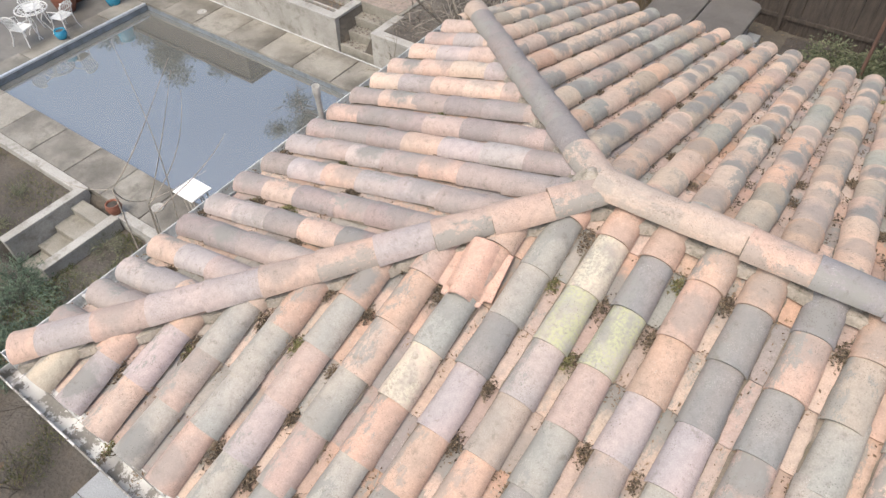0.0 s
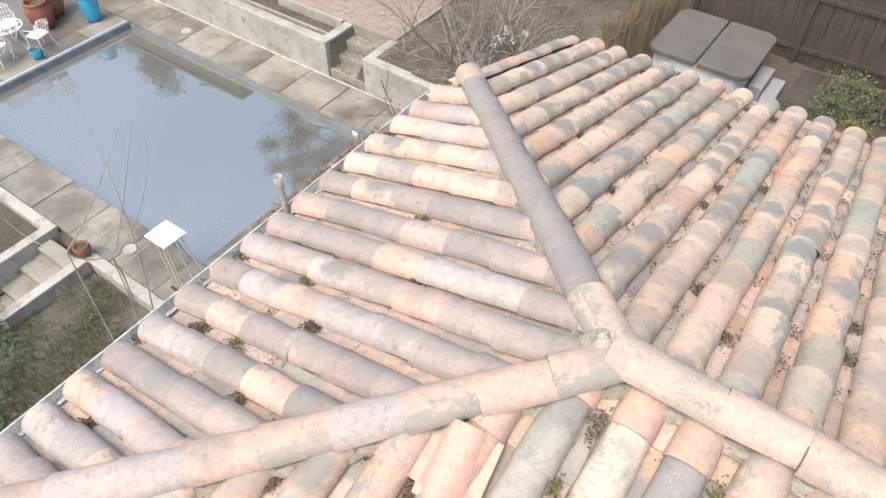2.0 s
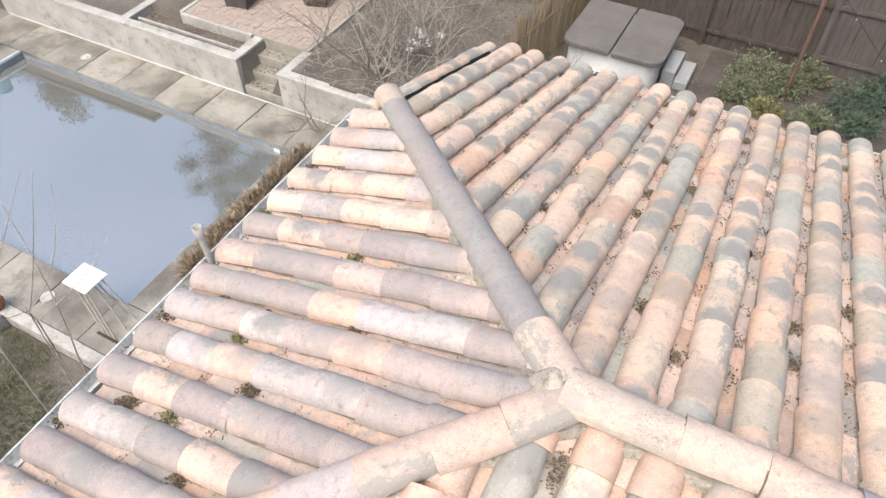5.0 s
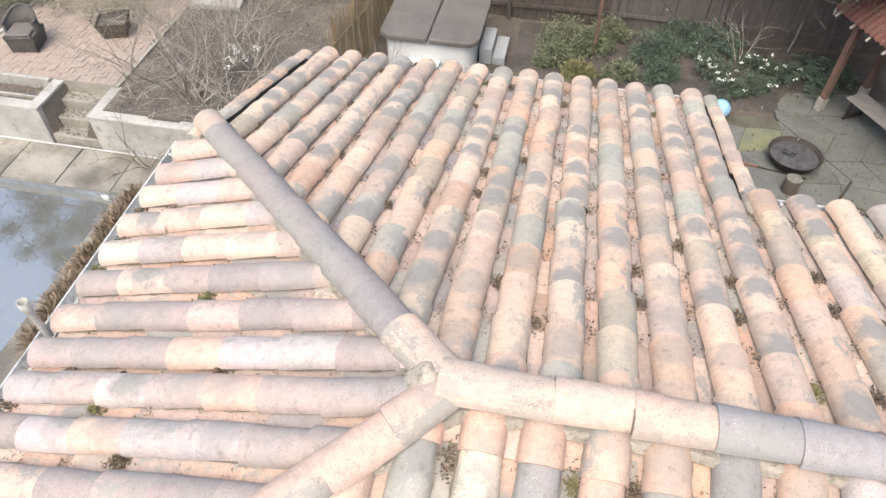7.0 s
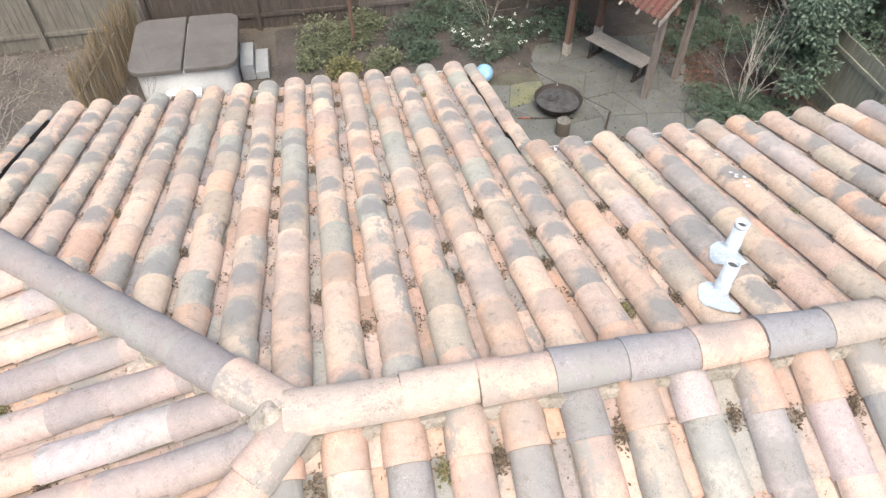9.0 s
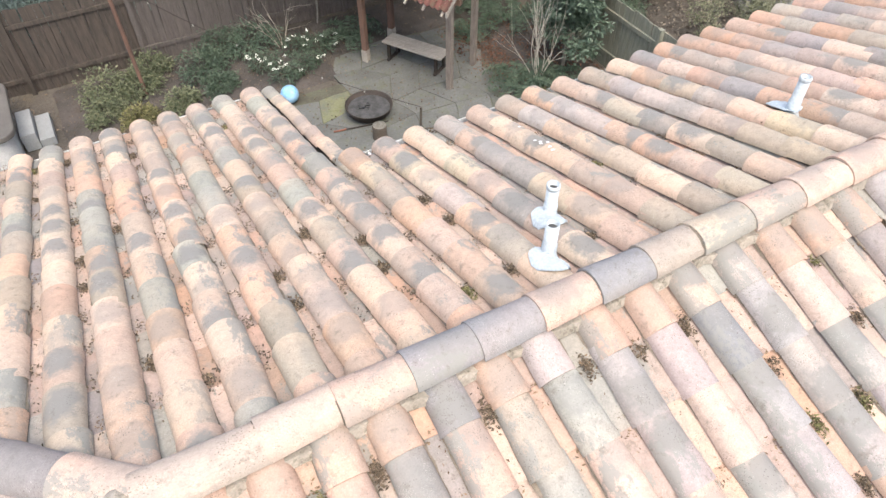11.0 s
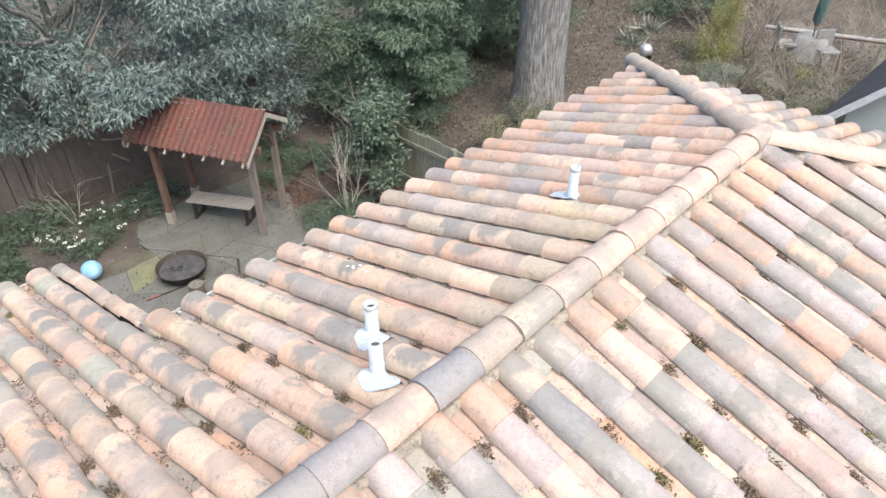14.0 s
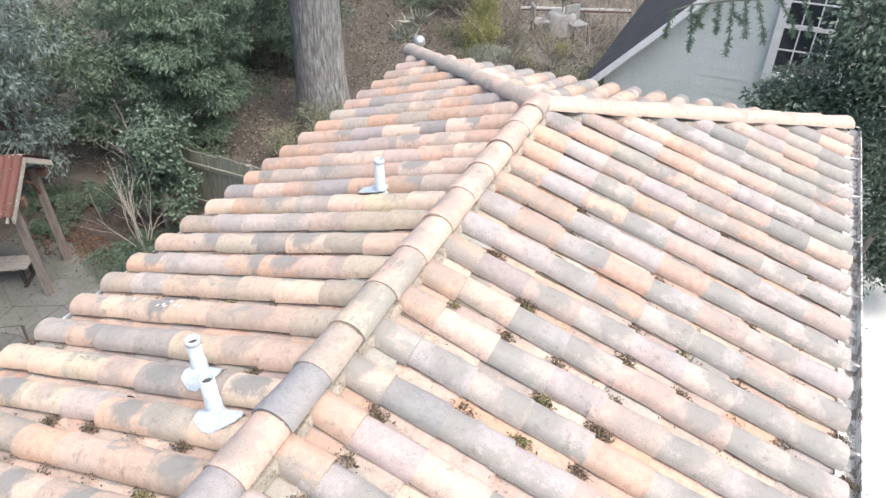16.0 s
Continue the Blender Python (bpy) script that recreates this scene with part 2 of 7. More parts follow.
RED_ROOF = surface("red_corrugated_sheet", (0.15, 0.056, 0.044), (0.10, 0.046, 0.038), 1.6, 40, 0.8, (0.085, 0.065, 0.04), 0.9, 0.3)
RED_WOOD = surface("reddish_timber_post", (0.20, 0.115, 0.085), (0.14, 0.09, 0.07), 4, 50, 0.85, stretch=(5, 5, 0.8))
PALE_WOOD = surface("pale_weathered_timber", (0.42, 0.385, 0.34), (0.32, 0.29, 0.25), 4, 60, 0.9, (0.2, 0.17, 0.14), 0.4, 0.4, stretch=(0.7, 7, 7))
IRON = surface("dark_rusted_iron", (0.034, 0.029, 0.026), (0.052, 0.04, 0.032), 6, 50, 0.75, relief=0.3)
BLUE = surface("blue_printed_ball", (0.22, 0.47, 0.75), (0.40, 0.62, 0.80), 9, 40, 0.4, relief=0.05)
BLUE_POT = surface("glazed_blue_pot", (0.05, 0.34, 0.52), (0.04, 0.27, 0.42), 3, 40, 0.25, relief=0.05)
TERRACOTTA = surface("terracotta", (0.30, 0.12, 0.075), (0.21, 0.085, 0.055), 4, 40, 0.7)
WHITE_PAINT = surface("white_cast_furniture", (0.78, 0.78, 0.76), (0.68, 0.68, 0.66), 6, 50, 0.5, relief=0.1)
WHITE_BOARD = surface("white_board", (0.82, 0.82, 0.81), (0.76, 0.76, 0.75), 3, 40, 0.5, relief=0.05)
DARK_WOOD = surface("dark_planter_wood", (0.115, 0.095, 0.075), (0.08, 0.066, 0.053), 4, 50, 0.85)
BARK = bark_material()
SLIM_BARK = surface("grey_brown_bark", (0.24, 0.225, 0.20), (0.15, 0.14, 0.125), 4, 40, 0.95, relief=0.8, stretch=(3, 3, 0.6))
TWIG = surface("pale_bare_twig", (0.27, 0.235, 0.19), (0.17, 0.145, 0.12), 6, 60, 0.9)
WICKER = surface("dark_wicker", (0.11, 0.10, 0.092), (0.075, 0.07, 0.064), 5, 70, 0.8, relief=0.8)
PALE_TWIG = surface("silvery_bare_twig", (0.43, 0.385, 0.33), (0.30, 0.265, 0.22), 6, 60, 0.9)
DARK_TWIG = surface("dark_bare_twig", (0.10, 0.08, 0.065), (0.065, 0.055, 0.045), 6, 60, 0.9)
SIDING = surface("grey_green_lap_siding", (0.62, 0.66, 0.625), (0.57, 0.61, 0.58), 1.5, 50, 0.75, relief=0.1)
SHINGLE = surface("dark_roof_shingle", (0.055, 0.056, 0.062), (0.035, 0.036, 0.04), 3, 30, 0.9, relief=0.6)
GLASS = base("dark_window_glass", 0.05, 0.0, 0.6)[0]
GLASS.node_tree.nodes["Principled BSDF"].inputs["Base Color"].default_value = (0.035, 0.04, 0.045, 1)
LAUREL = leaf_material("laurel_leaf", (0.07, 0.102, 0.092), (0.19, 0.245, 0.225), 0.5, 0.45)
CAMELLIA = leaf_material("camellia_leaf", (0.05, 0.082, 0.056), (0.14, 0.195, 0.135), 0.45, 0.5)
FRESH = leaf_material("fresh_conifer_spray", (0.055, 0.092, 0.062), (0.145, 0.205, 0.135), 0.6)
CONIFER = leaf_material("conifer_needle", (0.064, 0.098, 0.066), (0.165, 0.22, 0.142), 0.6)
FERN = leaf_material("fern_frond", (0.042, 0.07, 0.045), (0.095, 0.13, 0.085), 0.6)
BORDER = leaf_material("border_shrub_leaf", (0.06, 0.078, 0.038), (0.19, 0.20, 0.115), 0.6)
OLIVE = leaf_material("olive_undergrowth_leaf", (0.10, 0.115, 0.06), (0.24, 0.24, 0.16), 0.7)
STRAP = leaf_material("strap_leaf", (0.15, 0.18, 0.145), (0.30, 0.33, 0.27), 0.5)
YELLOW_GREEN = leaf_material("yellow_green_leaf", (0.16, 0.18, 0.055), (0.40, 0.39, 0.15), 0.6)
GRASS = leaf_material("rough_grass", (0.06, 0.085, 0.03), (0.20, 0.19, 0.075), 0.8)
DRY = leaf_material("dry_leaf", (0.10, 0.065, 0.04), (0.30, 0.21, 0.13), 0.9)
MOSS = leaf_material("moss", (0.085, 0.085, 0.035), (0.22, 0.205, 0.09), 0.95)
PETAL = leaf_material("white_petal", (0.62, 0.66, 0.58), (0.80, 0.82, 0.76), 0.6)
GREY_LITTER = leaf_material("grey_brown_litter", (0.05, 0.04, 0.032), (0.29, 0.245, 0.20), 0.95)
LITTER = leaf_material("brown_litter", (0.06, 0.046, 0.032), (0.21, 0.16, 0.11), 0.95)

# ---- building helpers ----


class Build:
    """Collects vertices and faces for one mesh."""

    def __init__(self):
        self.v, self.f, self.smooth = [], [], []

    def add(self, verts, faces, smooth=False):
        k = len(self.v)
        self.v.extend([tuple(p) for p in verts])
        self.f.extend([tuple(k + i for i in f) for f in faces])
        self.smooth.extend([smooth] * len(faces))
        return self

    def box(self, x0, x1, y0, y1, z0, z1, m=None):
        v = [Vector((x, y, z)) for x in (x0, x1) for y in (y0, y1) for z in (z0, z1)]
        if m:
            v = [m @ p for p in v]
        return self.add(v, [(0, 1, 3, 2), (4, 6, 7, 5), (0, 4, 5, 1), (2, 3, 7, 6), (0, 2, 6, 4), (1, 5, 7, 3)])

    def slab(self, poly, z0, z1):
        """An upright prism on a plan polygon that runs counter-clockwise."""
        n = len(poly)
        v = [(x, y, z0) for x, y in poly] + [(x, y, z1) for x, y in poly]
        return self.add(v, [tuple(range(n - 1, -1, -1)), tuple(range(n, 2 * n))] + [(i, (i + 1) % n, n + (i + 1) % n, n + i) for i in range(n)])

    def tube(self, points, radii, n=6, caps=True):
        points = [Vector(p) for p in points]
        rings = []
        side = None
        for i, p in enumerate(points):
            d = (points[min(i + 1, len(points) - 1)] - points[max(i - 1, 0)]).normalized()
            if side is None:
                side = d.orthogonal().normalized()
            side = (side - d * side.dot(d)).normalized()
            up = d.cross(side)
            r = radii[i] if isinstance(radii, (list, tuple)) else radii
            rings.append([p + r * (side * math.cos(2 * math.pi * k / n) + up * math.sin(2 * math.pi * k / n)) for k in range(n)])
        v = [p for ring in rings for p in ring]
        f = [(i * n + k, i * n + (k + 1) % n, (i + 1) * n + (k + 1) % n, (i + 1) * n + k) for i in range(len(points) - 1) for k in range(n)]
        self.add(v, f, True)
        if caps:
            self.add(rings[0], [tuple(range(n - 1, -1, -1))])
            self.add(rings[-1], [tuple(range(n))])
        return self

    def lathe(self, cx, cy, profile, n=20):
        """A turned shape from rows of (radius, height)."""
        v = [(cx + r * math.cos(2 * math.pi * k / n), cy + r * math.sin(2 * math.pi * k / n), z) for r, z in profile for k in range(n)]
        f = [(i * n + k, i * n + (k + 1) % n, (i + 1) * n + (k + 1) % n, (i + 1) * n + k) for i in range(len(profile) - 1) for k in range(n)]
        return self.add(v, f, True)

    def mesh(self, name, material):
        me = bpy.data.meshes.new(name)
        me.from_pydata(self.v, [], self.f)
        me.polygons.foreach_set("use_smooth", self.smooth)
        me.materials.append(material)
        me.update()
        return me


def part(name, b, material, parent=None, label="", bevel=0.0):
    """Links one mesh under a thing, or as a thing of its own."""
    ob = new(name, b.mesh(name, material) if isinstance(b, Build) else b)
    if parent:
        ob.parent = parent
        ob.matrix_parent_inverse = parent.matrix_basis.inverted()
    if label:
        ob["label"] = label
    if bevel:
        mod = ob.modifiers.new("edge", "BEVEL")
        mod.width, mod.segments, mod.limit_method = bevel, 2, "ANGLE"
    return ob


def thing(name, label, category, group="", kind="", at=(0, 0, 0)):
    ob = new(name)
    ob.empty_display_size = 0.1
    ob.matrix_basis = Matrix.Translation(at)
    return tagged(ob, label, category, group, kind)


def leaves(places, normals, size, rng, wide=0.42, droop=0.0, bend=0.25):
    """Vertices and faces of many folded leaves; each grows along its own direction."""
    n = len(places)
    d = normals + rng.normal(0, 0.55, (n, 3))
    d[:, 2] -= droop
    d /= np.linalg.norm(d, axis=1)[:, None] + 1e-9
    s = np.cross(d, rng.normal(0, 1, (n, 3)))
    s[:, 2] *= 0.5
    s /= np.linalg.norm(s, axis=1)[:, None] + 1e-9
    up = np.cross(s, d)
    ln = (size * rng.uniform(0.6, 1.25, n))[:, None]
    v = np.empty((n, 4, 3))
    v[:, 0] = places
    v[:, 1] = places + d * ln * 0.5 + s * ln * wide * 0.5 + up * ln * 0.06
    v[:, 2] = places + d * ln - up * ln * bend * 0.4
    v[:, 3] = places + d * ln * 0.5 - s * ln * wide * 0.5 + up * ln * 0.06
    i = np.arange(n)[:, None] * 4
    f = np.concatenate([i + [0, 1, 2], i + [0, 2, 3]])
    return v.reshape(-1, 3), f


def leaf_mesh(name, clumps, count, size, material, rng, wide=0.42, droop=0.3, shell=0.55, bend=0.25):
    """A crown of many leaves in ragged clumps: rows of (x, y, z, radius, flatness)."""
    c = np.array(clumps, float)
    w = c[:, 3] ** 2
    pick = rng.choice(len(c), count, p=w / w.sum())
    d = rng.normal(0, 1, (count, 3))
    d /= np.linalg.norm(d, axis=1)[:, None]
    r = c[pick, 3] * (shell + (1 - shell) * rng.random(count)) * (1 + 0.22 * np.sin(7 * d[:, 0] + 3 * c[pick, 0]) * np.sin(6 * d[:, 1] + c[pick, 1]))
    q = d * r[:, None]
    q[:, 2] *= c[pick, 4]
    v, f = leaves(c[pick, :3] + q, d * [1, 1, 0.6], size, rng, wide, droop, bend)
    me = bpy.data.meshes.new(name)
    me.from_pydata(v.tolist(), [], f.tolist())
    me.materials.append(material)
    me.update()
    return me


def branch(b, rng, p, d, length, r, depth, spread=0.6, lift=0.05, kids=3, n=5):
    """A bent, tapering branch with smaller ones growing from it."""
    pts, p, d = [Vector(p)], Vector(p), Vector(d).normalized()
    steps = 4
    for _ in range(steps):
        d = (d + Vector(rng.normal(0, 0.13, 3)) + Vector((0, 0, lift))).normalized()
        p = p + d * length / steps
        pts.append(p.copy())
    b.tube(pts, [r * (1 - 0.18 * i) for i in range(steps + 1)], n, False)
    if depth > 0:
        for k in range(kids):
            at = pts[int(rng.integers(2, steps + 1))]
            branch(b, rng, at, d + Vector(rng.normal(0, spread, 3)), length * rng.uniform(0.5, 0.8), r * 0.5, depth - 1, spread, lift, kids, max(3, n - 1))
    return pts

# ---- ground ----


def lines(a, b, step, marks):
    base_lines = list(np.arange(a, b + 1e-6, step)) + [a - 10, a - 40, a - 150, b + 10, b + 40, b + 150]
    keep = [v for v in base_lines if all(abs(v - k) > 0.12 for k in marks)]
    return sorted(keep + [k - 0.05 for k in marks] + [k + 0.05 for k in marks])


def ground_height(x, y):
    if -16.6 < x < -7.7 and 1.8 < y < 7.1:
        return -3.0
    if -11.05 < x < -9.86 and -0.85 < y < 1.0:
        return -1.75
    if x < -4.4 and y < 8.06:
        if y < 1.05:
            return -1.08 if x < -11.09 else -1.22
        return -1.06
    if -13.75 < x < -10.22 and 8.06 < y < 8.92:
        return -0.5
    if -10.12 < x < -8.98 and y < 9.42:
        return -1.0 if y > 7.9 and x < 0 and y > 0 else 0.0
    return 0.0


def bank(x, y):
    """The gentle rise of the wooded bank."""
    return min(0.06 * max(0.0, x - 13) * max(0.0, min(1.0, (y - 4) / 4)), 1.2) if x < 34 else 1.2


def make_ground():
    xs = lines(-24, 34, 0.5, (-16.6, -13.75, -11.09, -10.22, -10.17, -9.84, -8.93, -7.7, -4.4))
    ys = lines(-14, 22, 0.5, (-0.84, 1.05, 1.8, 7.1, 8.06, 8.92, 9.4))
    b = Build()
    v = []
    for y in ys:
        for x in xs:
            z = ground_height(x, y)
            v.append((x, y, z + bank(x, y) + 0.035 * noise.noise((x * 0.9, y * 0.9, 0)) + 0.02 * noise.noise((x * 3, y * 3, 5))))
    n = len(xs)
    b.add(v, [(j * n + i, j * n + i + 1, (j + 1) * n + i + 1, (j + 1) * n + i) for j in range(len(ys) - 1) for i in range(n - 1)], True)
    return tagged(part("ground", b, SOIL), "dark damp garden soil with fallen leaves and bare patches", "ground", kind="structure")


make_ground()

# ---- the house and its barrel-tiled hip roof ----
ZR, SLOPE, XB = 5.70, 0.30, 6.78
EAVE_F, EAVE_B, EAVE_W, EAVE_P, EAVE_E = 2.80, 2.68, 5.05, 2.78, 2.90
WING_L, WING_R = -2.56, 2.02
TH = math.atan(SLOPE)
EXPO = 0.385 * math.cos(TH)
rng = np.random.default_rng(4)
house = thing("house", "single-storey stucco house under a weathered clay barrel-tiled hip roof", "house")

wall = Build().slab([(-2.3, -2.3), (9.0, -2.3), (9.0, 2.2), (1.6, 2.2), (1.6, 4.6), (-2.15, 4.6), (-2.15, 2.2), (-2.3, 2.2)], -1.6, ZR - SLOPE * 5.05 - 0.22)
part("wall", wall, STUCCO, house)
upper = Build().slab([(-2.3, -2.3), (9.0, -2.3), (9.0, 2.2), (-2.3, 2.2)], ZR - SLOPE * 5.05 - 0.22, ZR - SLOPE * 2.78 - 0.16)
part("wall", upper, STUCCO, house)


def arc_profile(r, tall, n, a0=0.0, a1=math.pi):
    return [(-r * math.cos(a0 + (a1 - a0) * i / n), tall * math.sin(a0 + (a1 - a0) * i / n)) for i in range(n + 1)]


def barrel(name, r0, r1, tall0, tall1, length, n=9, thick=0.015, wobble=0.0, seed=0, belly=0.0):
    """A tapered half-pipe tile: its wide lower end at y = 0, its narrow upper end at y = length, open side down."""
    rr = np.random.default_rng(seed)
    b = Build()
    rows = 3
    outer = []
    for j in range(rows):
        t = j / (rows - 1)
        prof = arc_profile(r0 + (r1 - r0) * t, tall0 + (tall1 - tall0) * t, n)
        sx, sz = rr.normal(0, wobble), belly * math.sin(math.pi * t) + rr.normal(0, wobble * 0.5)
        outer += [(x + sx, t * length, z + sz) for x, z in prof]
    k = n + 1
    b.add(outer, [(j * k + i, (j + 1) * k + i, (j + 1) * k + i + 1, j * k + i + 1) for j in range(rows - 1) for i in range(n)], True)
    rim_in = [(x * (1 - thick / r0), 0.0, z * (1 - thick / tall0)) for x, _, z in outer[:k]]
    b.add(outer[:k] + rim_in, [(i, i + 1, k + i + 1, k + i) for i in range(n)])
    deep = [(x, 0.10, z) for x, _, z in rim_in]
    b.add(rim_in + deep, [(i, i + 1, k + i + 1, k + i) for i in range(n)], True)
    return b.mesh(name, CLAY)


def pan(name, half, length, seed):
    """A shallow trough tile that lies open side up."""
    rr = np.random.default_rng(seed)
    b = Build()
    prof = [(-half, 0.050), (-half * 0.72, 0.016), (-half * 0.35, 0.003), (0.0, 0.0), (half * 0.35, 0.003), (half * 0.72, 0.016), (half, 0.050)]
    top = [(x + rr.normal(0, 0.002), t * length + (0.006 * math.cos(9 * x + seed) if t == 0 else 0), z - 0.020 * t) for t in (0, 1) for x, z in prof]
    k = len(prof)
    b.add(top, [(i, i + 1, k + i + 1, k + i) for i in range(k - 1)], True)
    low = [(x, y, z - 0.016) for x, y, z in top[:k]]
    b.add(top[:k] + low, [(i, k + i, k + i + 1, i + 1) for i in range(k - 1)])
    return b.mesh(name, CLAY)


COVERS = [barrel("cover_tile", 0.117, 0.104, 0.098, 0.079, 0.46, thick=0.011, wobble=0.002, seed=s, belly=0.002 * (s % 3)) for s in range(5)]
PANS = [pan("pan_tile", 0.126, 0.46, s) for s in range(4)]
CAPS = [barrel("ridge_tile", 0.129, 0.114, 0.109, 0.094, 0.45, n=12, thick=0.013, wobble=0.001, seed=s) for s in range(3)]

SALMON, PALE, ORANGE, ROSE = (0.455, 0.33, 0.262), (0.50, 0.398, 0.332), (0.45, 0.308, 0.228), (0.41, 0.325, 0.285)
MAUVE, GREY, BROWN, BUFF, CREAM = (0.305, 0.277, 0.266), (0.26, 0.254, 0.243), (0.37, 0.322, 0.276), (0.43, 0.375, 0.30), (0.465, 0.385, 0.325)
SLATE, PINK = (0.262, 0.258, 0.264), (0.455, 0.352, 0.295)
DUSK = (0.25, 0.234, 0.23)
LILAC, SAGE = (0.39, 0.348, 0.337), (0.34, 0.33, 0.298)
MIX = {
    "front": ((SALMON, 4), (PALE, 3), (PINK, 3), (ROSE, 4), (LILAC, 5), (SAGE, 7), (GREY, 3), (BUFF, 1)),
    "front_end": ((SALMON, 4), (PALE, 3), (PINK, 3), (ROSE, 4), (LILAC, 7), (SAGE, 5), (GREY, 3)),
    "back": ((SALMON, 4), (PALE, 8), (PINK, 3), (ROSE, 4), (BROWN, 3), (SAGE, 3)),
    "rear": ((SALMON, 4), (PALE, 8), (PINK, 3), (ROSE, 5), (MAUVE, 2), (BROWN, 6), (LILAC, 3), (BUFF, 3)),
    "rear_end": ((SALMON, 5), (ORANGE, 4), (PALE, 3), (ROSE, 3), (MAUVE, 5), (BROWN, 4), (GREY, 2)),
    "pool": ((PINK, 3), ((0.305, 0.265, 0.252), 9), ((0.355, 0.300, 0.278), 8), (LILAC, 4)),
    "pool_far": ((SALMON, 3), (PALE, 3), (PINK, 4), (ROSE, 5), (LILAC, 3)),
    "far": ((SALMON, 4), (PALE, 4), (ORANGE, 1), (ROSE, 2), (MAUVE, 2), (GREY, 1)),
    "pan": ((SALMON, 4), (PALE, 7), (ORANGE, 1), (ROSE, 5), (MAUVE, 2), (SAGE, 2)),
}
TONE = {"S": SALMON, "P": PALE, "K": PINK, "R": ROSE, "L": LILAC, "G": SAGE, "g": GREY, "D": SLATE, "M": MAUVE, "N": BROWN, "B": BUFF, "C": CREAM, "O": ORANGE, "Y": SAGE}
# covers of the front rows, one letter a tile, from the eave up to the ridge; a dot is any tone
FRONT_ROWS = ("B", "LS", "KLS", "GRGP", "KGGS", "GLRGS", "GRGKSK", "RGSCGSS", "RSSLgGGS", "SRSNLYCS", "SRgGRYgS", "GRRRLSSS", "RgRGLggS", "GRGRRgSD",
              "GLRGGGNS", "RGGLSPGL", "GgGRPLgS", "gRGLGPLS", "GLgRLgDP", "RgGSgGgG", "GgGRLGPS", "gGRRGgPS", "GgGLGRMS", "GRgGSgLL", "LGRgSgSL", "GLGSLLSS", "RLGRgSLS", "LGRLSGLS", "LRSGLRLS")


def clay(kind, letter="."):
    tones, odds = zip(*MIX[kind])
    c = np.array(tones[rng.choice(len(tones), p=np.array(odds) / sum(odds))]) * rng.uniform(0.9, 1.1)
    if letter != ".":
        c = np.array(TONE[letter]) * rng.uniform(0.95, 1.05)
    c = c * rng.uniform(0.985, 1.015, 3)
    if kind in ("rear", "back"):
        c = c * (1.05, 1.045, 0.985)
    smoke = rng.choice([0.05, 0.5, 1.0], p={"back": [0.4, 0.3, 0.3], "rear": [0.5, 0.3, 0.2], "pool": [0.5, 0.35, 0.15], "front": [0.6, 0.3, 0.1], "pan": [0.8, 0.15, 0.05]}.get(kind, [0.5, 0.35, 0.15]))
    if kind in ("pan", "front_end"):
        c = c * 0.94
    if kind == "front_end" and letter in "Gg":
        c, smoke = np.array((0.365, 0.334, 0.306) if letter == "G" else (0.335, 0.314, 0.303)) * rng.uniform(0.95, 1.06), 0.9
    return (*[float(min(0.7, q)) for q in c], float(smoke))


def slope_frame(o):
    o = Vector((*o, 0))
    up = Vector((-o.x * math.cos(TH), -o.y * math.cos(TH), math.sin(TH)))
    nrm = Vector((o.x * math.sin(TH), o.y * math.sin(TH), math.cos(TH)))
    return o, up, nrm


def eave_front(x):
    return EAVE_F + 0.021 * (x + 2.8)


def placed(o, foot, run, lift, yaw=0.0, roll=0.0):
    """The pose of a tile whose lower end lies a run away from the ridge point foot."""
    o, up, nrm = slope_frame(o)
    m = Matrix((up.cross(nrm), up, nrm)).transposed().to_4x4()
    p = Vector(foot) + o * run - Vector((0, 0, SLOPE * run)) + nrm * lift
    return Matrix.Translation(p) @ m @ Euler((0, roll, yaw)).to_matrix().to_4x4()


def clipped(me, m, planes):
    """None if all is cut away, the mesh itself if nothing is, or a cut copy. planes: rows of (point, inward normal)."""
    co = np.array([tuple(m @ v.co) for v in me.vertices])
    hit = []
    for p, nn in planes:
        d = (co - np.array(p)) @ np.array(nn)
        if d.max() < 0.03:
            return None
        if d.min() < 0:
            hit.append((p, nn))
    if not hit:
        return me
    bm = bmesh.new()
    bm.from_mesh(me)
    inv = m.inverted()
    for p, nn in hit:
        bmesh.ops.bisect_plane(bm, geom=bm.verts[:] + bm.edges[:] + bm.faces[:], plane_co=inv @ Vector(p), plane_no=inv.to_3x3() @ Vector(nn), clear_inner=True)
    if not bm.faces:
        bm.free()
        return None
    out = bpy.data.meshes.new(me.name)
    bm.to_mesh(out)
    bm.free()
    out.materials.append(CLAY)
    return out


def tile_row(parent, meshes, name, o, foot, run_low, run_top, lift, kind, planes, letters=""):
    run, i = run_low, 0
    while run > run_top + 0.05:
        me = meshes[int(rng.integers(len(meshes)))]
        side = Vector((-o[1], o[0], 0)) * rng.normal(0, 0.006)
        m = placed(o, Vector(foot) + side, run + rng.normal(0, 0.008), lift + rng.normal(0, 0.002), rng.normal(0, 0.014), rng.normal(0, 0.03))
        cut = clipped(me, m, planes)
        letter = letters[i] if i < len(letters) else "."
        if cut:
            ob = part(name, cut, None, parent)
            ob.matrix_basis = m
            ob.color = clay(kind, letter)
            if letter in "YC":
                ob.material_slots[0].link = "OBJECT"
                ob.material_slots[0].material = GREEN_CRUST if letter == "Y" else CREAM_CRUST
        run -= EXPO
        i += 1


